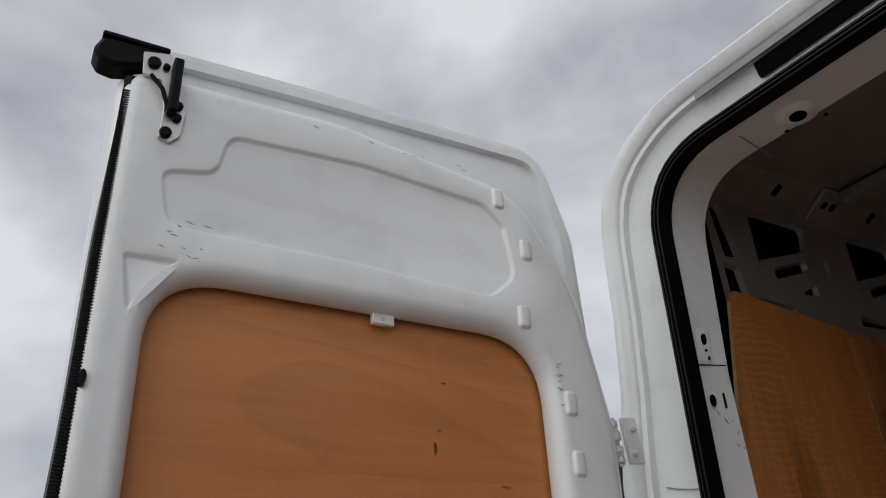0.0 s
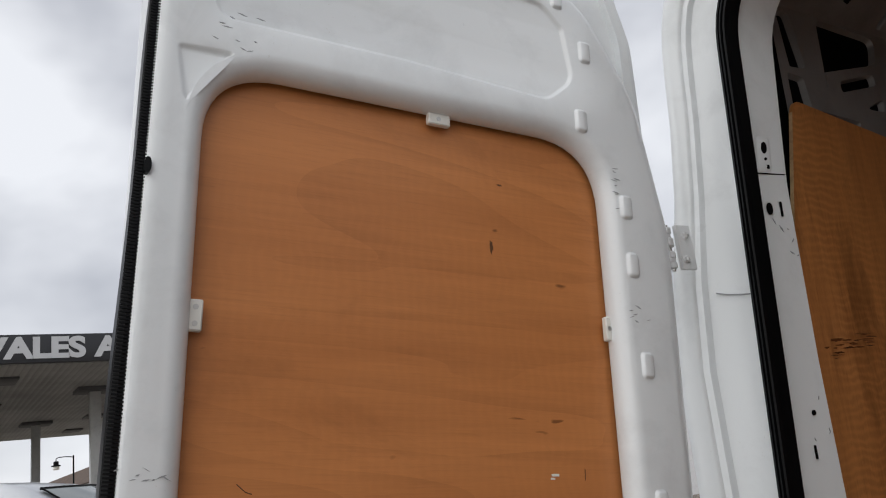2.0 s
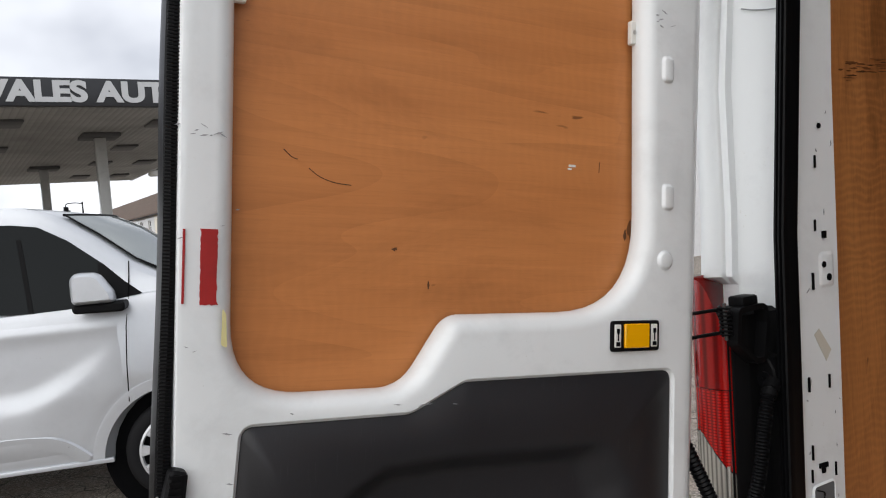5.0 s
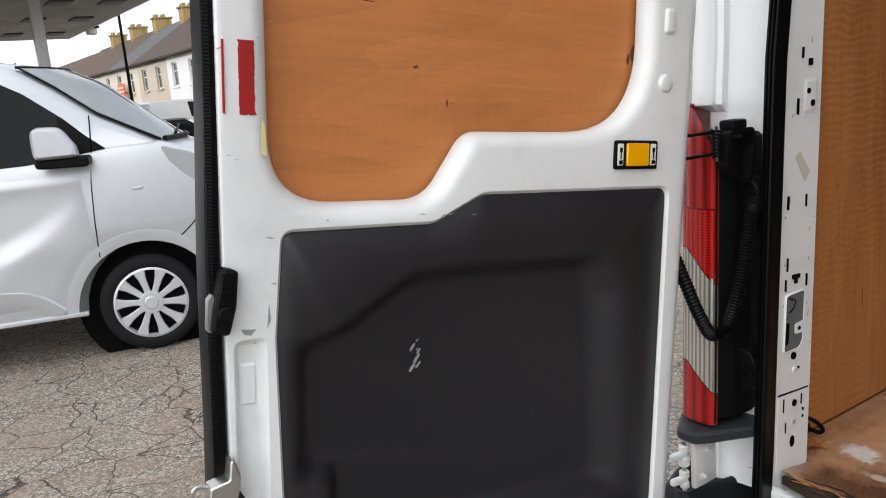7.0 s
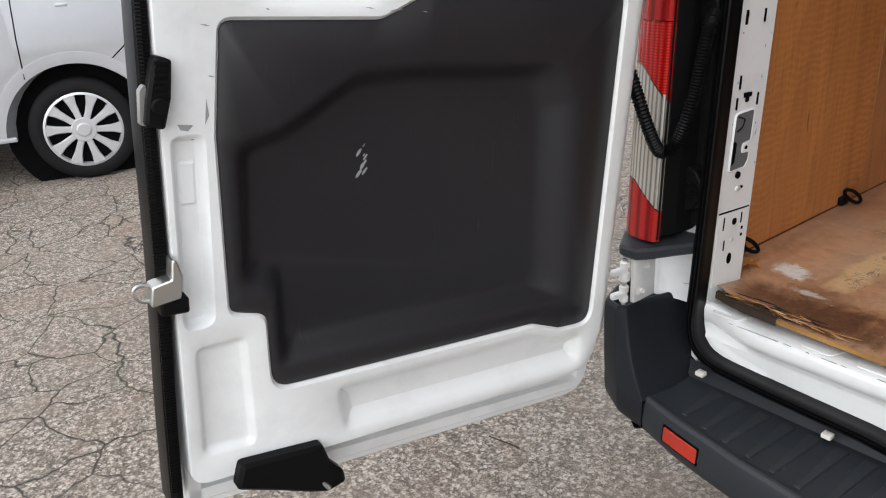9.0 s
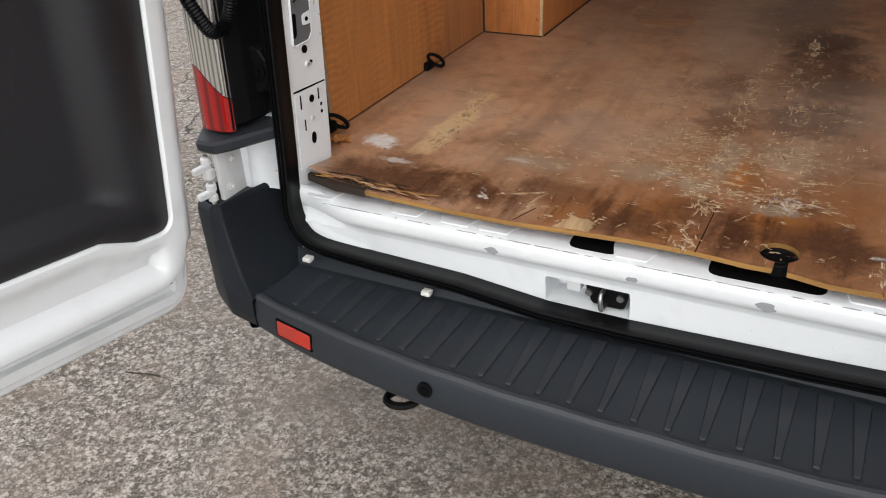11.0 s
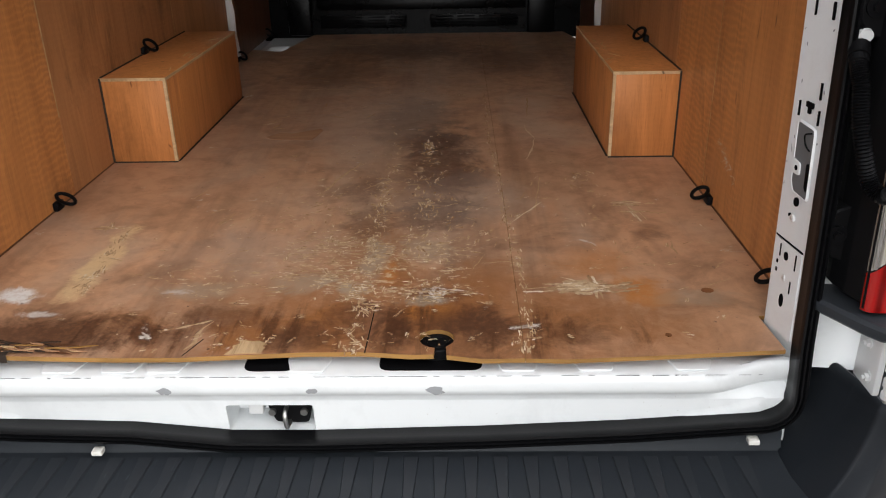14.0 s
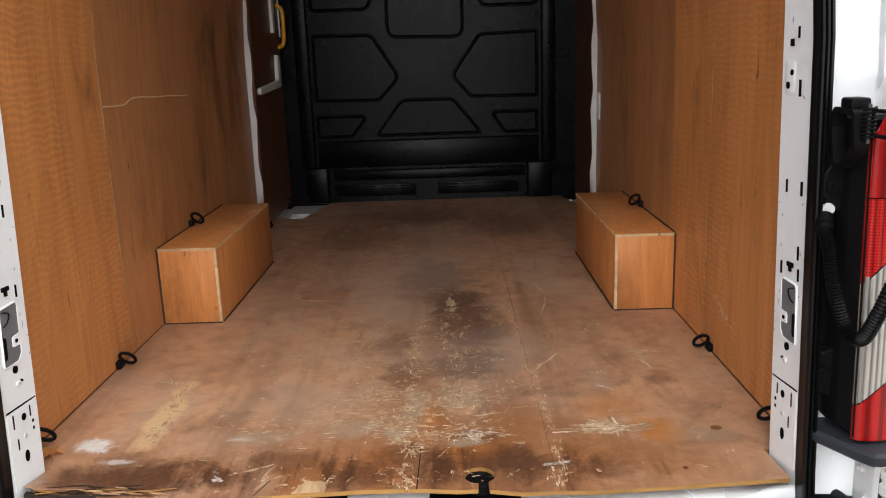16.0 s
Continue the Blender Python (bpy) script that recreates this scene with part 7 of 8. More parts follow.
def mid_van(name, m, paint_mat, label):
    """Local: x forward from the front axle, y to its right side, z up."""
    v_ = tagged(empty(name, m), label, "van")
    FX = lambda a, b, h: Vector((a, h, b))

    def vp(name, bm, mt, parent, label="", m=None, smooth=40):
        for q in bm.verts:
            q.co.y = -q.co.y
        return part(name, bm, mt, parent, label, m, smooth)

    arch = lambda cx, r_, n=14: [(cx + r_ * math.cos(math.pi * (1 - k / n)), 0.31 + r_ * math.sin(math.pi * (1 - k / n))) for k in range(n + 1)]
    low = [(-3.75, 0.32), (-3.5, 0.26)] + arch(-3.0, 0.46) + [(-2.54, 0.31), (-0.47, 0.31)] + arch(0.0, 0.47) + [(0.48, 0.24), (0.70, 0.26), (0.80, 0.45), (0.82, 0.75), (0.80, 0.92), (0.72, 1.07), (0.58, 1.22), (0.40, 1.345), (0.20, 1.425), (-0.10, 1.42), (-0.60, 1.36), (-1.5, 1.34), (-3.72, 1.34), (-3.78, 0.9)]
    lp = [Vector(p) for p in low]
    bm = B()

    def bulge(a, h):
        """The nose and screen bow forward towards the middle of the cab."""
        reach = 0.31 * min(1.0, max(0.0, (a + 1.1) / 0.6)) if a < -0.2 else 0.31 - 0.14 * min(1.0, (a + 0.2) / 0.45)
        return reach * max(0.0, 1 - (abs(h) / 0.93) ** 2)

    lat = [-0.92, -0.86, -0.75, -0.6, -0.4, -0.2, 0.0, 0.2, 0.4, 0.6, 0.75, 0.86, 0.92]
    bowed = lambda a, b, h: Vector((a + bulge(a, h), h, b))
    rgs = [ring(bm, grown(lp, g), h, bowed) for h, g in [(-0.97, -0.06), (-0.955, -0.015)] + [(h, 0.0) for h in lat] + [(0.955, -0.015), (0.97, -0.06)]]
    for a, b in zip(rgs, rgs[1:]):
        bridge(bm, a, b)
    fill(bm, [rgs[0]], Vector((0, 1, 0)))
    fill(bm, [rgs[-1]], Vector((0, 1, 0)))
    vp("lower_body", bm, paint_mat, v_, "pale silver painted lower body", None, 35)
    # pressed door side: a hollow above a swage that sweeps up to the mirror
    bm = B()
    rows = []
    for k in range(41):
        fade = min(1.0, k / 3) * min(1.0, (40 - k) / 8)
        row = []
        for j in range(25):
            z = 0.40 + 0.86 * j / 24
            x = -2.55 + (2.55 + min(-0.28, -math.sqrt(max(0.0, 0.54 ** 2 - (z - 0.31) ** 2)))) * k / 40
            crest = 0.77 + (0.40 * (max(0.0, x + 0.95) / 0.70) ** 1.6)
            q = (z - crest) / 0.05
            off = 0.026 / (1 + math.exp(max(-30.0, min(30.0, 2.2 * q)))) + 0.010 * max(0.0, min(1.0, (z - 1.14) / 0.08))
            off *= fade * min(1.0, (z - 0.40) / 0.10) if z < 1.2 else fade * min(1.0, (1.26 - z) / 0.05 + 0.3)
            row.append(Vector((x, 0.9725 + off - (0.006 if k in (0, 40) or j in (0, 24) else 0), z)))
        rows.append(row)
    grid_surface(bm, rows)
    vp("side_panel", bm, paint_mat, v_, "", None, 75)
    # flared lip over the front wheel
    bm = B()
    arc = [Vector((0.50 * math.cos(math.pi * (0.02 + 0.96 * k / 28)), 0.965, 0.31 + 0.50 * math.sin(math.pi * (0.02 + 0.96 * k / 28)))) for k in range(29)]
    sweep(bm, arc, [(-0.034, -0.02), (0.045, -0.02), (0.040, 0.003), (0.015, 0.006), (-0.020, 0.010), (-0.034, 0.010)], (0, 1, 0))
    vp("arch_flare", bm, paint_mat, v_, "", None, 60)
    screen = [(0.20, 1.415), (-0.19, 1.625), (-0.42, 1.812), (-0.62, 1.955)]
    top = [Vector(p) for p in [(-3.70, 1.28), (-3.62, 1.95), (-3.40, 2.035), (-1.10, 2.055), (-0.86, 2.04), (-0.72, 2.005)] + screen[::-1] + [(-0.05, 1.34)]]
    bm = B()

    def tuck(a, b, h):
        return Vector((a + bulge(a, h), h * (1 - 0.16 * max(0, (b - 1.3)) / 0.68), b))

    rgs = [ring(bm, grown(top, -0.05), -0.955, tuck)] + [ring(bm, top, h, tuck) for h in lat] + [ring(bm, grown(top, -0.05), 0.955, tuck)]
    for a, b in zip(rgs, rgs[1:]):
        bridge(bm, a, b)
    fill(bm, [rgs[0]], Vector((0, 1, 0)))
    fill(bm, [rgs[-1]], Vector((0, 1, 0)))
    vp("cab_and_roof", bm, paint_mat, v_, "", None, 35)
    # windscreen
    bm = B()
    rows = []
    for j in range(9):
        t = j / 8
        i_ = min(2, int(t * 3))
        u = t * 3 - i_
        x, z = screen[i_][0] * (1 - u) + screen[i_ + 1][0] * u, screen[i_][1] * (1 - u) + screen[i_ + 1][1] * u
        rows.append([tuck(x, z, 0.905 * q / 8) + Vector((0.012, 0, 0.018)) for q in range(-8, 9)])
    grid_surface(bm, rows)
    vp("windscreen", bm, WIND, v_, "reflecting windscreen, greyed for the mirrored sky", None, 60)
    for q_ in (-0.905, 0.905):
        bm = B()
        tube(bm, [tuck(x, z, q_) + Vector((0.014, 0, 0.020)) for x, z in screen], 0.006, 6)
        vp("screen_seal", bm, BLACK, v_)
    bm = B()
    tube(bm, [tuck(*screen[3], 0.905 * q / 8) + Vector((0.006, 0, 0.020)) for q in range(-8, 9)], 0.010, 6)
    vp("screen_seal", bm, BLACK, v_)
    bm = B()
    tube(bm, [tuck(0.20, 1.415, q) + Vector((0.02, 0, 0.02)) for q in (-0.86, -0.7, -0.5, -0.3, 0, 0.3, 0.5, 0.7, 0.86)], 0.018, 8)
    vp("cowl", bm, BLACK, v_)
    bm = B()
    tube(bm, [tuck(0.19, 1.42, 0.62) + Vector((0.03, 0, 0.04)), tuck(0.11, 1.47, 0.1) + Vector((0.03, 0, 0.04))], 0.010, 6)
    vp("wiper", bm, BLACK, v_)
    # side window with black surround, pillar bars
    side = lambda a, b, h: Vector((a, (0.952 + h) * (1 - 0.16 * max(0, b - 1.3) / 0.68), b))
    bm = B()
    prism(bm, rounded([(-1.30, 1.375, 0.04), (-0.60, 1.325, 0.3), (-0.28, 1.29, 0.05), (-0.14, 1.39, 0.03), (-0.235, 1.485, 0.1), (-0.39, 1.645, 0.2), (-0.58, 1.80, 0.2), (-0.76, 1.905, 0.1), (-0.92, 1.93, 0.04), (-1.30, 1.95, 0.05)], 5), -0.02, 0.008, side)
    vp("side_window", bm, GLASS, v_, "dark tinted side window")
    bm = B()
    prism(bm, rounded([(-0.60, 1.295, 0.02), (-0.30, 1.240, 0.05), (-0.20, 1.265, 0.05), (-0.115, 1.395, 0.03), (-0.24, 1.50, 0.05), (-0.40, 1.66, 0.02), (-0.40, 1.40, 0.05)], 5), -0.02, 0.014, side)
    vp("mirror_sail", bm, BLACK, v_)
    for x0 in (-0.80,):
        bm = B()
        prism(bm, [Vector(p) for p in ((x0 - 0.03, 1.32), (x0, 1.32), (x0 - 0.06, 1.83), (x0 - 0.09, 1.83))], 0.0, 0.012, side)
        vp("window_bar", bm, BLACK, v_)
    # mirror
    bm = B()
    shape = rounded([(-0.54, 1.375, 0.05), (-0.272, 1.375, 0.04), (-0.285, 1.45, 0.06), (-0.365, 1.575, 0.09), (-0.54, 1.588, 0.07)], 6)
    rgs = [ring(bm, grown(shape, -0.026 * (1 - math.sqrt(max(0.0, 1 - (2 * k / 10 - 1) ** 2)))), 1.0 + 0.022 * k, FX) for k in range(11)]
    for a, b in zip(rgs, rgs[1:]):
        bridge(bm, a, b)
    fill(bm, [rgs[0]], Vector((0, 1, 0)))
    fill(bm, [rgs[-1]], Vector((0, 1, 0)))
    mr = vp("door_mirror", bm, paint_mat, v_, "silver-white door mirror")
    bm = B()
    prism(bm, rounded([(-0.53, 1.325, 0.03), (-0.22, 1.315, 0.03), (-0.22, 1.38, 0.02), (-0.535, 1.378, 0.02)], 4), 0.94, 1.19, FX, 0.012)
    vp("mirror_base", bm, BLACK, mr)
    # shut lines, flank marker, side moulding
    bm = B()
    tube(bm, [Vector((x, y, z)) for x, y, z in ((-0.205, 0.885, 1.63), (-0.212, 0.925, 1.50), (-0.222, 0.955, 1.38), (-0.235, 0.966, 1.30), (-0.25, 0.969, 1.2), (-0.268, 0.970, 0.95), (-0.275, 0.970, 0.70))], 0.004, 6)
    vp("shut_line", bm, DARK, v_)
    bm = B()
    sweep(bm, curve_pts([(-2.4, 0.985, 0.52), (-1.2, 0.990, 0.545), (-0.85, 0.988, 0.535), (-0.68, 0.984, 0.485), (-0.54, 0.972, 0.37)], 6), [(-0.07, -0.02), (0.016, -0.02), (0.020, 0.0), (0.008, 0.014), (-0.02, 0.010), (-0.07, 0.0)], (0, 1, 0))
    vp("side_moulding", bm, paint_mat, v_)
    bm = B()
    box(bm, (-2.4, 0.93, 0.315), (-0.40, 0.978, 0.345), 0.006)
    vp("sill_strip", bm, paint_mat, v_)
    for x, z, w2 in ((-0.65, 0.76, 0.045), (0.03, 1.13, 0.035)):
        bm = B()
        box(bm, (x - w2, 0.95, z - 0.010), (x + w2, 0.99 if x < -0.5 else 0.978, z + 0.010), 0.005)
        vp("side_marker", bm, paint_mat, v_)
    # headlamp and arch liner
    bm = B()
    prism(bm, rounded([(0.20, 1.40, 0.02), (0.25, 1.29, 0.06), (0.33, 1.20, 0.06), (0.47, 1.08, 0.03), (0.60, 1.03, 0.03), (0.72, 1.04, 0.02), (0.57, 1.21, 0.05), (0.40, 1.335, 0.05)], 5), 0.80, 0.974, FX, 0.006)
    vp("headlamp", bm, HEADLAMP, v_, "clear headlamp")
    bm = B()
    tube(bm, [Vector((x, 0.970, z)) for x, z in ((0.455, 0.995), (0.42, 0.93), (0.34, 0.84), (0.26, 0.775))], 0.004, 6)
    vp("shut_line", bm, DARK, v_)
    for cx in (0.0, -3.0):
        bm = B()
        prism(bm, disc(cx, 0.34, 0.48, 28), 0.55, 0.84, FX)
        vp("arch_liner", bm, DARK, v_)
        bm = B()
        arc = [Vector((cx + 0.462 * math.cos(math.pi * k / 20), 0.31 + 0.462 * math.sin(math.pi * k / 20))) for k in range(21)]
        grid_surface(bm, [[Vector((p.x, h, p.y)) for p in arc] for h in (0.55, 0.952)])
        vp("arch_lip", bm, DARK, v_)
        wheel(v_, pose(cx, 0.86, 0.335))
        wheel(v_, pose(cx, -0.86, 0.335, 0, 0, 180))
    return v_


for x, y in ((0.86, 1.52), (0.86, 4.9), (-0.86, 1.52), (-0.86, 4.9)):
    wheel(van, pose(x, y, 0.345, 0, 0, -90 if x > 0 else 90), 0.345, 0.22)

fwd = Vector((0.30, 0.955, 0)).normalized()
lft = Vector((-fwd.y, fwd.x, 0))


def stand(origin, ahead):
    """A pose on the ground that faces the given way."""
    a = Vector((*ahead, 0)).normalized()
    m = Matrix.Identity(4)
    for i, c in enumerate((a, Vector((-a.y, a.x, 0)), Vector((0, 0, 1)))):
        m.col[i] = (*c, 0)
    m.col[3] = (*origin, 1)
    return m


hub = Vector((-5.50, -0.03, 0)) + lft * 0.95
parked = mid_van("parked_van", stand(hub, (0.30, 0.955)), SILVER, "pale silver mid-size van parked on the yard")

# ---- yard canopy and street beyond ----
CANOPY = paint("canopy_soffit_paint", (0.42, 0.42, 0.40), 0.2)


def soffit():
    m = mat("ribbed_soffit_sheet", (0.34, 0.34, 0.32), 0.6)
    v = coords(m)
    wv = node(m, "ShaderNodeTexWave", Scale=2.2, Distortion=0.0)
    wv.bands_direction = "Y"
    link(m, v, wv.inputs["Vector"])
    d = noise_of(m, v, 0.35, 5.0, 0.6, 0.5)
    c = blend(m, ramp(m, d, (0.4, 0.0), (0.7, 1.0)), (0.40, 0.40, 0.38), (0.24, 0.235, 0.22))
    base(m, blend(m, ramp(m, wv.outputs["Fac"], (0.0, 0.35), (0.2, 0.0)), c, (0.14, 0.14, 0.13)))
    bump(m, wv.outputs["Fac"], 0.5, 0.02)
    return m


canopy = tagged(empty("filling_station_canopy"), "flat grey canopy on posts with a dark lettered fascia", "canopy")
bm = B()
box(bm, (-35.5, -14.0, 4.80), (-18.1, 5.9, 5.25))
part("roof_slab", bm, soffit(), canopy, "grey ribbed canopy soffit")
bm = B()
box(bm, (-18.08, -14.0, 4.82), (-17.95, 6.0, 5.40), 0.01)
fascia = part("fascia", bm, mat("dark_fascia", (0.018, 0.019, 0.022), 0.4), canopy, "dark fascia board")
bm = B()
box(bm, (-35.5, 5.90, 4.78), (-18.08, 6.0, 5.33), 0.01)
part("side_fascia", bm, mat("pale_fascia", (0.55, 0.55, 0.55), 0.5), canopy)
LETTERS = mat("sign_letters", (0.50, 0.51, 0.52), 0.5)
for word, y in (("WALES", -0.53), ("AUTO", 1.87)):
    txt = bpy.data.curves.new("sign", "FONT")
    txt.body = word
    txt.size, txt.extrude, txt.offset = 0.62, 0.01, 0.028
    tmp = bpy.data.objects.new("sign", txt)
    scene.collection.objects.link(tmp)
    bpy.context.view_layer.update()
    me = bpy.data.meshes.new_from_object(tmp.evaluated_get(bpy.context.evaluated_depsgraph_get()))
    bpy.data.objects.remove(tmp)
    me.materials.append(LETTERS)
    sign = new("letters", me)
    sign.parent = canopy
    sign.matrix_basis = Matrix(((0, 0, 1, -17.935), (1.12, 0, 0, y), (0, 0.93, 0, 4.925), (0, 0, 0, 1)))
for x, y, w_ in ((-22.0, 2.52, 0.13), (-22.0, -4.5, 0.13), (-29.5, 2.0, 0.13), (-29.5, -2.8, 0.13), (-29.5, -8.0, 0.13)):
    bm = B()
    box(bm, (x - w_, y - w_, 0), (x + w_, y + w_, 4.80), 0.02)
    post = part("post", bm, CANOPY, canopy, "grey steel canopy post")
    bm = B()
    box(bm, (x - 0.45, y - 0.45, 4.70), (x + 0.45, y + 0.45, 4.80), 0.02)
    part("post_head", bm, mat("dark_post_head", (0.08, 0.08, 0.08), 0.6), post)
for x in (-20.0, -24.5, -28.5, -33.0):
    for y in (-9.0, -6.0, -3.0, 0.3, 3.6, 5.0):
        bm = B()
        box(bm, (x - 0.5, y - 0.3, 4.745), (x + 0.5, y + 0.3, 4.80), 0.02)
        part("soffit_lamp", bm, mat("dark_soffit_lamp", (0.06, 0.06, 0.06), 0.5), canopy, "unlit dark soffit lamp")

# street lamps
for x, y, h in ((-32.0, 7.12, 5.45), (-60.0, 7.6, 5.6)):
    sl = tagged(empty("street_lamp"), "dark street lamp with a lantern on a side arm", "street lamp", "street lamps")
    bm = B()
    tube(bm, [Vector((x, y, 0)), Vector((x, y, 1.2)), Vector((x, y, h))], 0.065, 10, (1, 0, 0.1), False, [1.4, 1.0, 0.75])
    part("pole", bm, BLACK, sl)
    bm = B()
    tube(bm, curve_pts([(x, y, h - 0.12), (x, y - 0.5, h - 0.05), (x, y - 1.0, h - 0.1), (x, y - 1.05, h - 0.3)], 5), 0.03, 8)
    part("arm", bm, BLACK, sl)
    bm = B()
    prism(bm, disc(x, y - 1.05, 0.30, 16), h - 0.62, h - 0.55, XY, 0.02)
    prism(bm, disc(x, y - 1.05, 0.16, 16), h - 0.56, h - 0.30, XY, 0.02)
    part("lantern_hood", bm, BLACK, sl)
    bm = B()
    prism(bm, disc(x, y - 1.05, 0.2, 16), h - 0.85, h - 0.62, XY, 0.05)
    part("lantern_glass", bm, LABELWHITE, sl)

# terrace of houses across the street


def roof_material(name, col):
    m = mat(name, col, 0.85)
    v = coords(m)
    bk = node(m, "ShaderNodeTexBrick", Scale=1.0)
    bk.inputs["Brick Width"].default_value = 0.3
    bk.inputs["Row Height"].default_value = 0.22
    bk.inputs["Mortar Size"].default_value = 0.012
    bk.inputs["Color1"].default_value = (*col, 1)
    bk.inputs["Color2"].default_value = (*[c * 0.75 for c in col], 1)
    bk.inputs["Mortar"].default_value = (*[c * 0.4 for c in col], 1)
    link(m, v, bk.inputs["Vector"])
    d = noise_of(m, v, 0.7, 6.0, 0.6)
    base(m, blend(m, ramp(m, d, (0.4, 0.0), (0.7, 0.5)), bk.outputs["Color"], tuple(c * 0.55 for c in col)))
    return m


ROOFS = [roof_material("brown_roof_tiles", (0.115, 0.075, 0.052)), roof_material("grey_slates", (0.13, 0.128, 0.13)), roof_material("dark_brown_tiles", (0.09, 0.062, 0.048))]
BRICK = roof_material("yellow_brick", (0.42, 0.29, 0.12))
WALLS = [paint("white_render", (0.72, 0.72, 0.72), 0.15), paint("tan_render", (0.42, 0.33, 0.20), 0.2), paint("cream_render", (0.58, 0.51, 0.36), 0.15), paint("grey_render", (0.42, 0.41, 0.39), 0.2)]
PANE = mat("house_window_glass", (0.05, 0.055, 0.06), 0.08)
REVEAL = mat("white_window_frame", (0.75, 0.75, 0.74), 0.4)


def house(x, wmat, rmat, w_=6.15, chimney=True):
    hs = tagged(empty("terraced_house", Matrix.Translation((x, 14.0, 0))), "two-storey rendered terraced house with a pitched roof", "house", "houses in the terrace")
    wins = [(0.9, 3.05, 1.0, 1.35), (3.9, 3.05, 1.0, 1.35), (0.8, 0.9, 1.3, 1.35)]
    door_ = (4.0, 0.02, 0.95, 2.1)
    bm = B()
    f = lambda a, b, h: Vector((a, h, b))
    r0 = ring(bm, rect(0, 0, w_, 4.85), 0.0, f)
    hl = []
    for a, b, ww, hh in wins + [door_]:
        lp = rect(a, b, a + ww, b + hh)
        q0 = ring(bm, lp, 0.0, f)
        bridge(bm, q0, ring(bm, lp, 0.16, f))
        hl.append(q0)
    fill(bm, [r0] + hl, Vector((0, -1, 0)))
    bridge(bm, r0, ring(bm, rect(0, 0, w_, 4.85), 8.0, f))
    part("wall", bm, wmat, hs)
    bm = B()
    prism(bm, [Vector(p) for p in ((-0.35, 4.72), (4.0, 7.55), (8.35, 4.72), (8.35, 4.86), (4.0, 7.72), (-0.35, 4.86))], 0.0, w_, lambda a, b, h: Vector((h, a, b)))
    rf = part("roof", bm, rmat, hs)
    bm = B()
    box(bm, (0, -0.42, 4.66), (w_, -0.33, 4.76), 0.02)
    part("gutter", bm, BLACK, hs)
    for a, b, ww, hh in wins:
        bm = B()
        box(bm, (a, 0.12, b), (a + ww, 0.14, b + hh))
        wd = part("window", bm, PANE, hs)
        for lo_, hi_ in (((a, 0.09, b), (a + 0.07, 0.15, b + hh)), ((a + ww - 0.07, 0.09, b), (a + ww, 0.15, b + hh)), ((a, 0.09, b), (a + ww, 0.15, b + 0.07)), ((a, 0.09, b + hh - 0.07), (a + ww, 0.15, b + hh)), ((a, 0.095, b + hh * 0.62), (a + ww, 0.15, b + hh * 0.62 + 0.05))):
            bm = B()
            box(bm, lo_, hi_)
            part("window_frame", bm, REVEAL, wd)
        bm = B()
        box(bm, (a - 0.08, -0.10, b - 0.12), (a + ww + 0.08, 0.02, b), 0.01)
        part("sill_stone", bm, wmat, wd)
    bm = B()
    box(bm, (4.0, 0.1, 0.02), (4.95, 0.16, 2.12))
    part("front_door", bm, mat("dark_front_door", (0.06, 0.05, 0.05), 0.5), hs)
    if chimney:
        bm = B()
        box(bm, (w_ - 0.42, 3.4, 6.8), (w_ + 0.42, 4.6, 8.35), 0.02)
        ch = part("chimney", bm, BRICK, hs, "yellow brick chimney stack")
        bm = B()
        box(bm, (w_ - 0.50, 3.3, 8.30), (w_ + 0.50, 4.7, 8.42), 0.02)
        part("chimney_cap", bm, BRICK, ch)
        for k in range(4):
            bm = B()
            cyl(bm, (w_ - 0.2 + 0.4 * (k % 2), 3.6 + 0.5 * (k // 2), 8.42), (w_ - 0.2 + 0.4 * (k % 2), 3.6 + 0.5 * (k // 2), 8.62), 0.13, 10)
            part("chimney_pot", bm, BRICK, ch)
    return hs


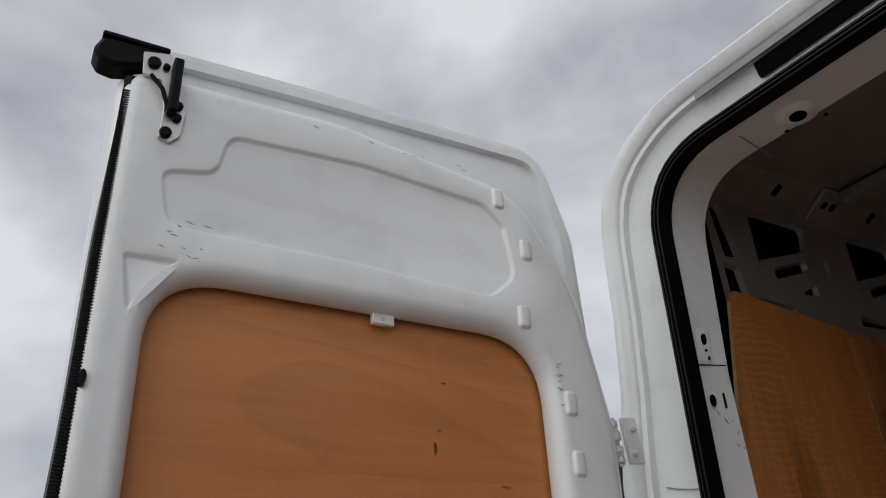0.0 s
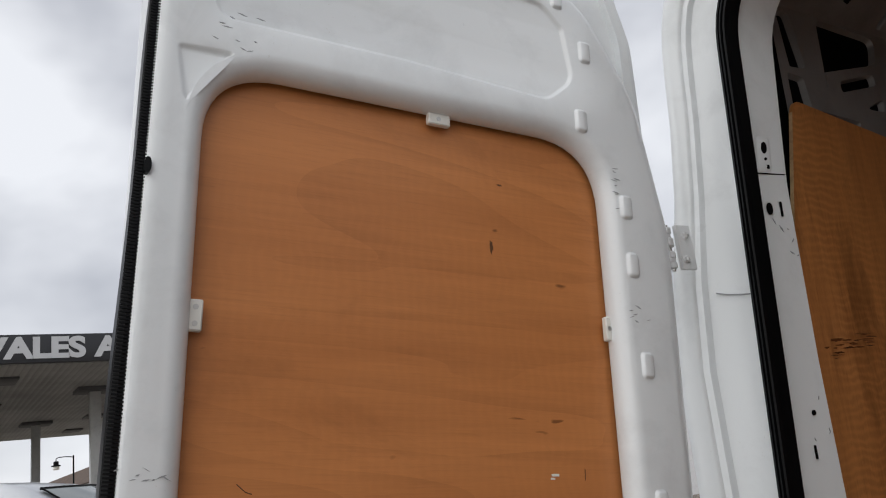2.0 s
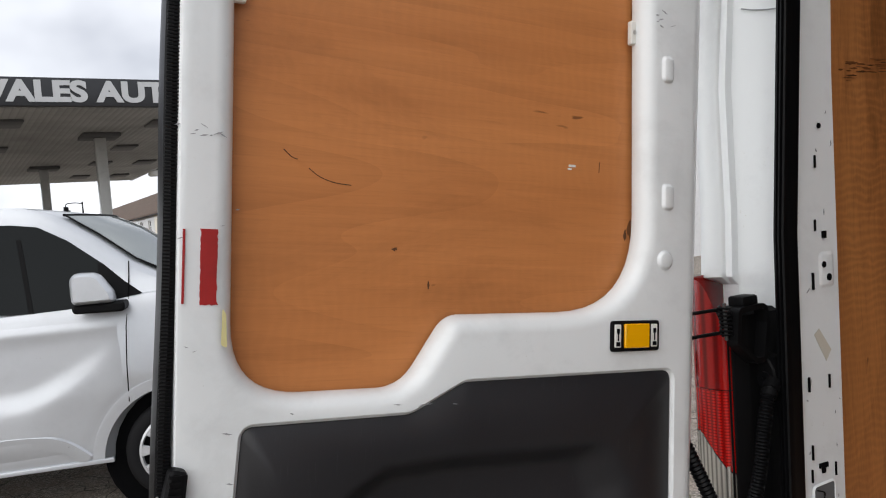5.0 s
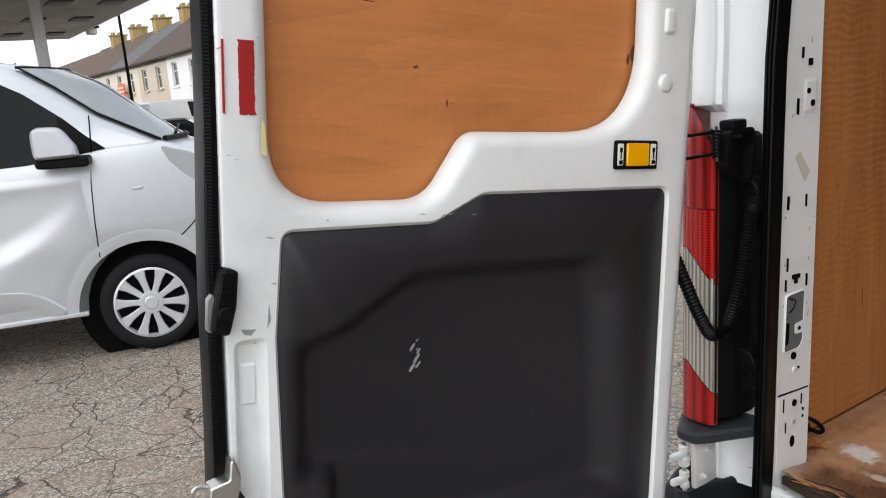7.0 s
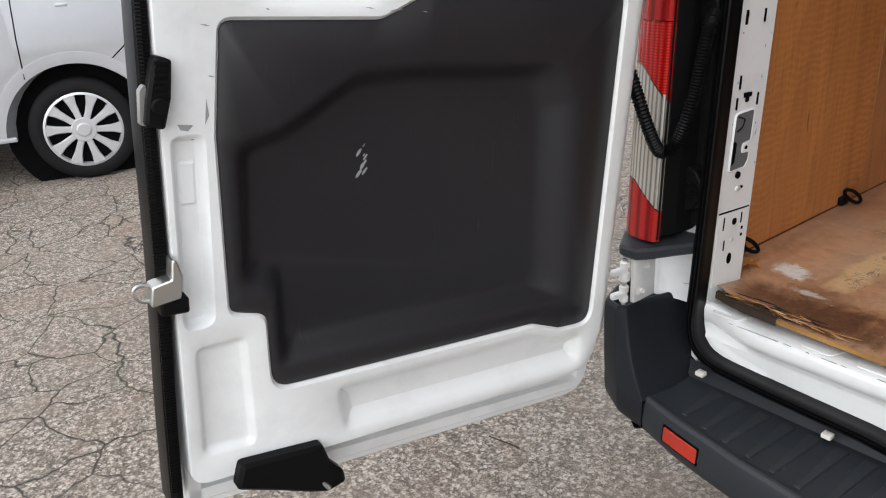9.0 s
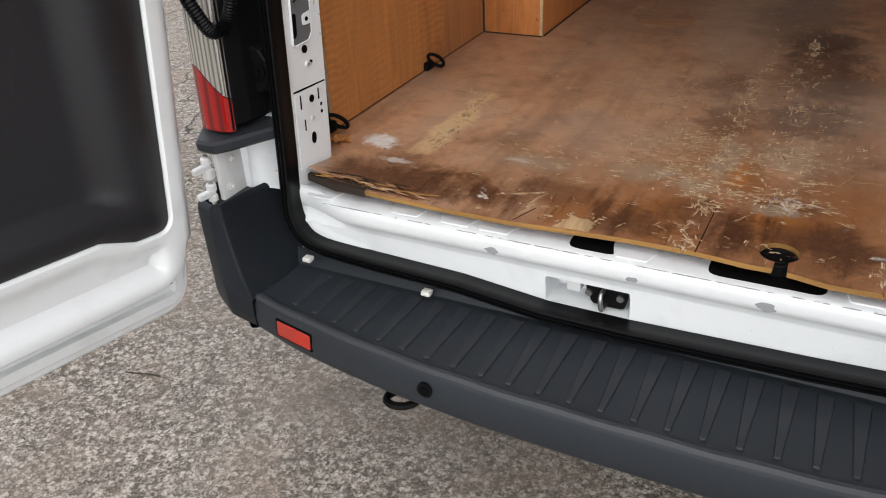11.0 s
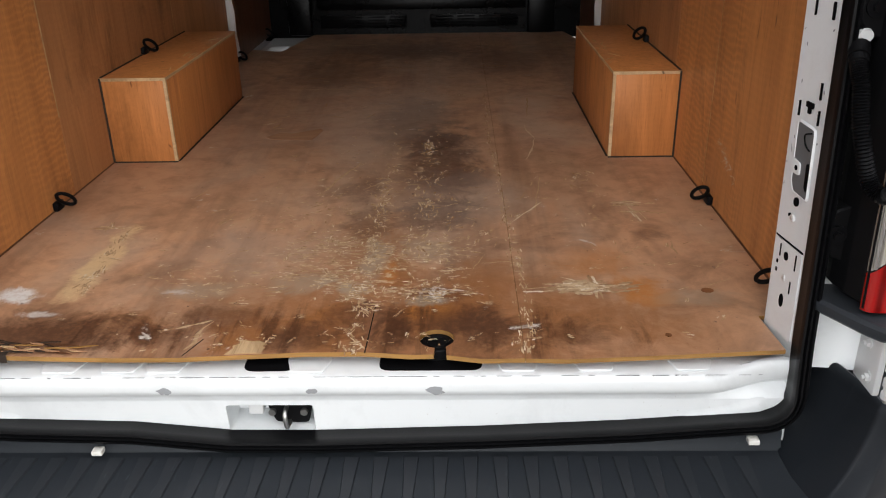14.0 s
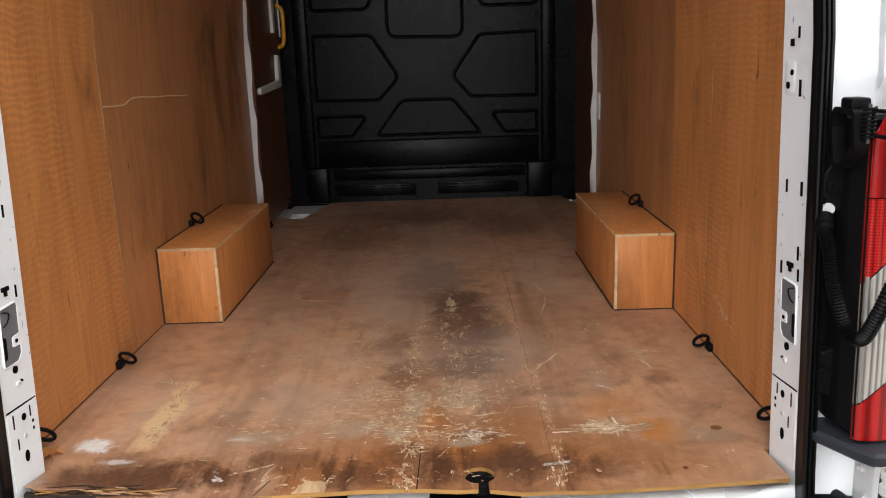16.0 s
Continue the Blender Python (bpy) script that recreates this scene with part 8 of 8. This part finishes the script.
order = [0, 3, 2, 2, 1, 0, 0, 2, 3, 0]
for k in range(10):
    house(-49.3 - 6.17 * 4 + 6.17 * (k - 1), WALLS[order[k]], ROOFS[[0, 0, 0, 1, 2, 2, 1, 0, 2, 1][k]], 6.15)
bm = B()
box(bm, (-160, 14.02, 0), (-80.3, 22, 4.85))
fr = tagged(part("far_terrace", bm, WALLS[3]), "long far terrace of grey rendered houses", "house")
bm = B()
prism(bm, [Vector(p) for p in ((13.6, 4.8), (18.0, 7.6), (22.4, 4.8))], -160, -80.3, lambda a, b, h: Vector((h, a, b)))
part("roof", bm, ROOFS[0], fr)
# orange estate board on a house front
bm = B()
box(bm, (-59.6, 13.62, 2.75), (-57.9, 13.70, 3.75), 0.02)
board = tagged(part("sale_board", bm, mat("orange_board", (0.72, 0.12, 0.03), 0.5)), "orange and white sale board on the house front", "sign")
for z in (2.95, 3.2, 3.45):
    bm = B()
    box(bm, (-59.4, 13.605, z), (-58.1, 13.625, z + 0.09))
    part("lettering_bar", bm, LABELWHITE, board)
bm = B()
box(bm, (-58.8, 13.66, 3.1), (-58.7, 14.0, 3.2))
part("board_arm", bm, BLACK, board)


def car(name, m, pm, label):
    c = tagged(empty(name, m), label, "car")
    FX = lambda a, b, h: Vector((a, h, b))
    lowp = rounded([(-2.1, 0.3, 0.1), (2.1, 0.3, 0.1), (2.12, 0.7, 0.2), (1.1, 0.98, 0.3), (-1.9, 1.0, 0.2), (-2.1, 0.7, 0.1)], 6)
    bm = B()
    prism(bm, lowp, -0.88, 0.88, FX, 0.06)
    part("body", bm, pm, c)
    bm = B()
    topp = rounded([(1.05, 0.95, 0.02), (0.25, 1.44, 0.2), (-1.1, 1.46, 0.25), (-1.85, 0.98, 0.05)], 6)
    prism(bm, topp, -0.74, 0.74, FX, 0.08)
    part("cabin", bm, GLASS, c)
    bm = B()
    prism(bm, rounded([(0.30, 1.42, 0.03), (-1.15, 1.44, 0.03), (-1.1, 1.485, 0.02), (0.22, 1.475, 0.02)], 3), -0.68, 0.68, FX, 0.02)
    part("roof", bm, pm, c)
    for x in (-1.35, 1.3):
        wheel(c, pose(x, 0.80, 0.32), 0.32, 0.19)
        wheel(c, pose(x, -0.80, 0.32, 0, 0, 180), 0.32, 0.19)
    return c


car("dark_car", stand((-16.5, 3.75, 0), (0.35, 0.94)), paint("dark_grey_car_paint", (0.035, 0.037, 0.042), 0.1), "dark grey car parked beyond the van")
mid_van("distant_van", stand((-33.0, 9.6, 0), (-0.6, 0.8)), WHITE, "white van parked in the street")
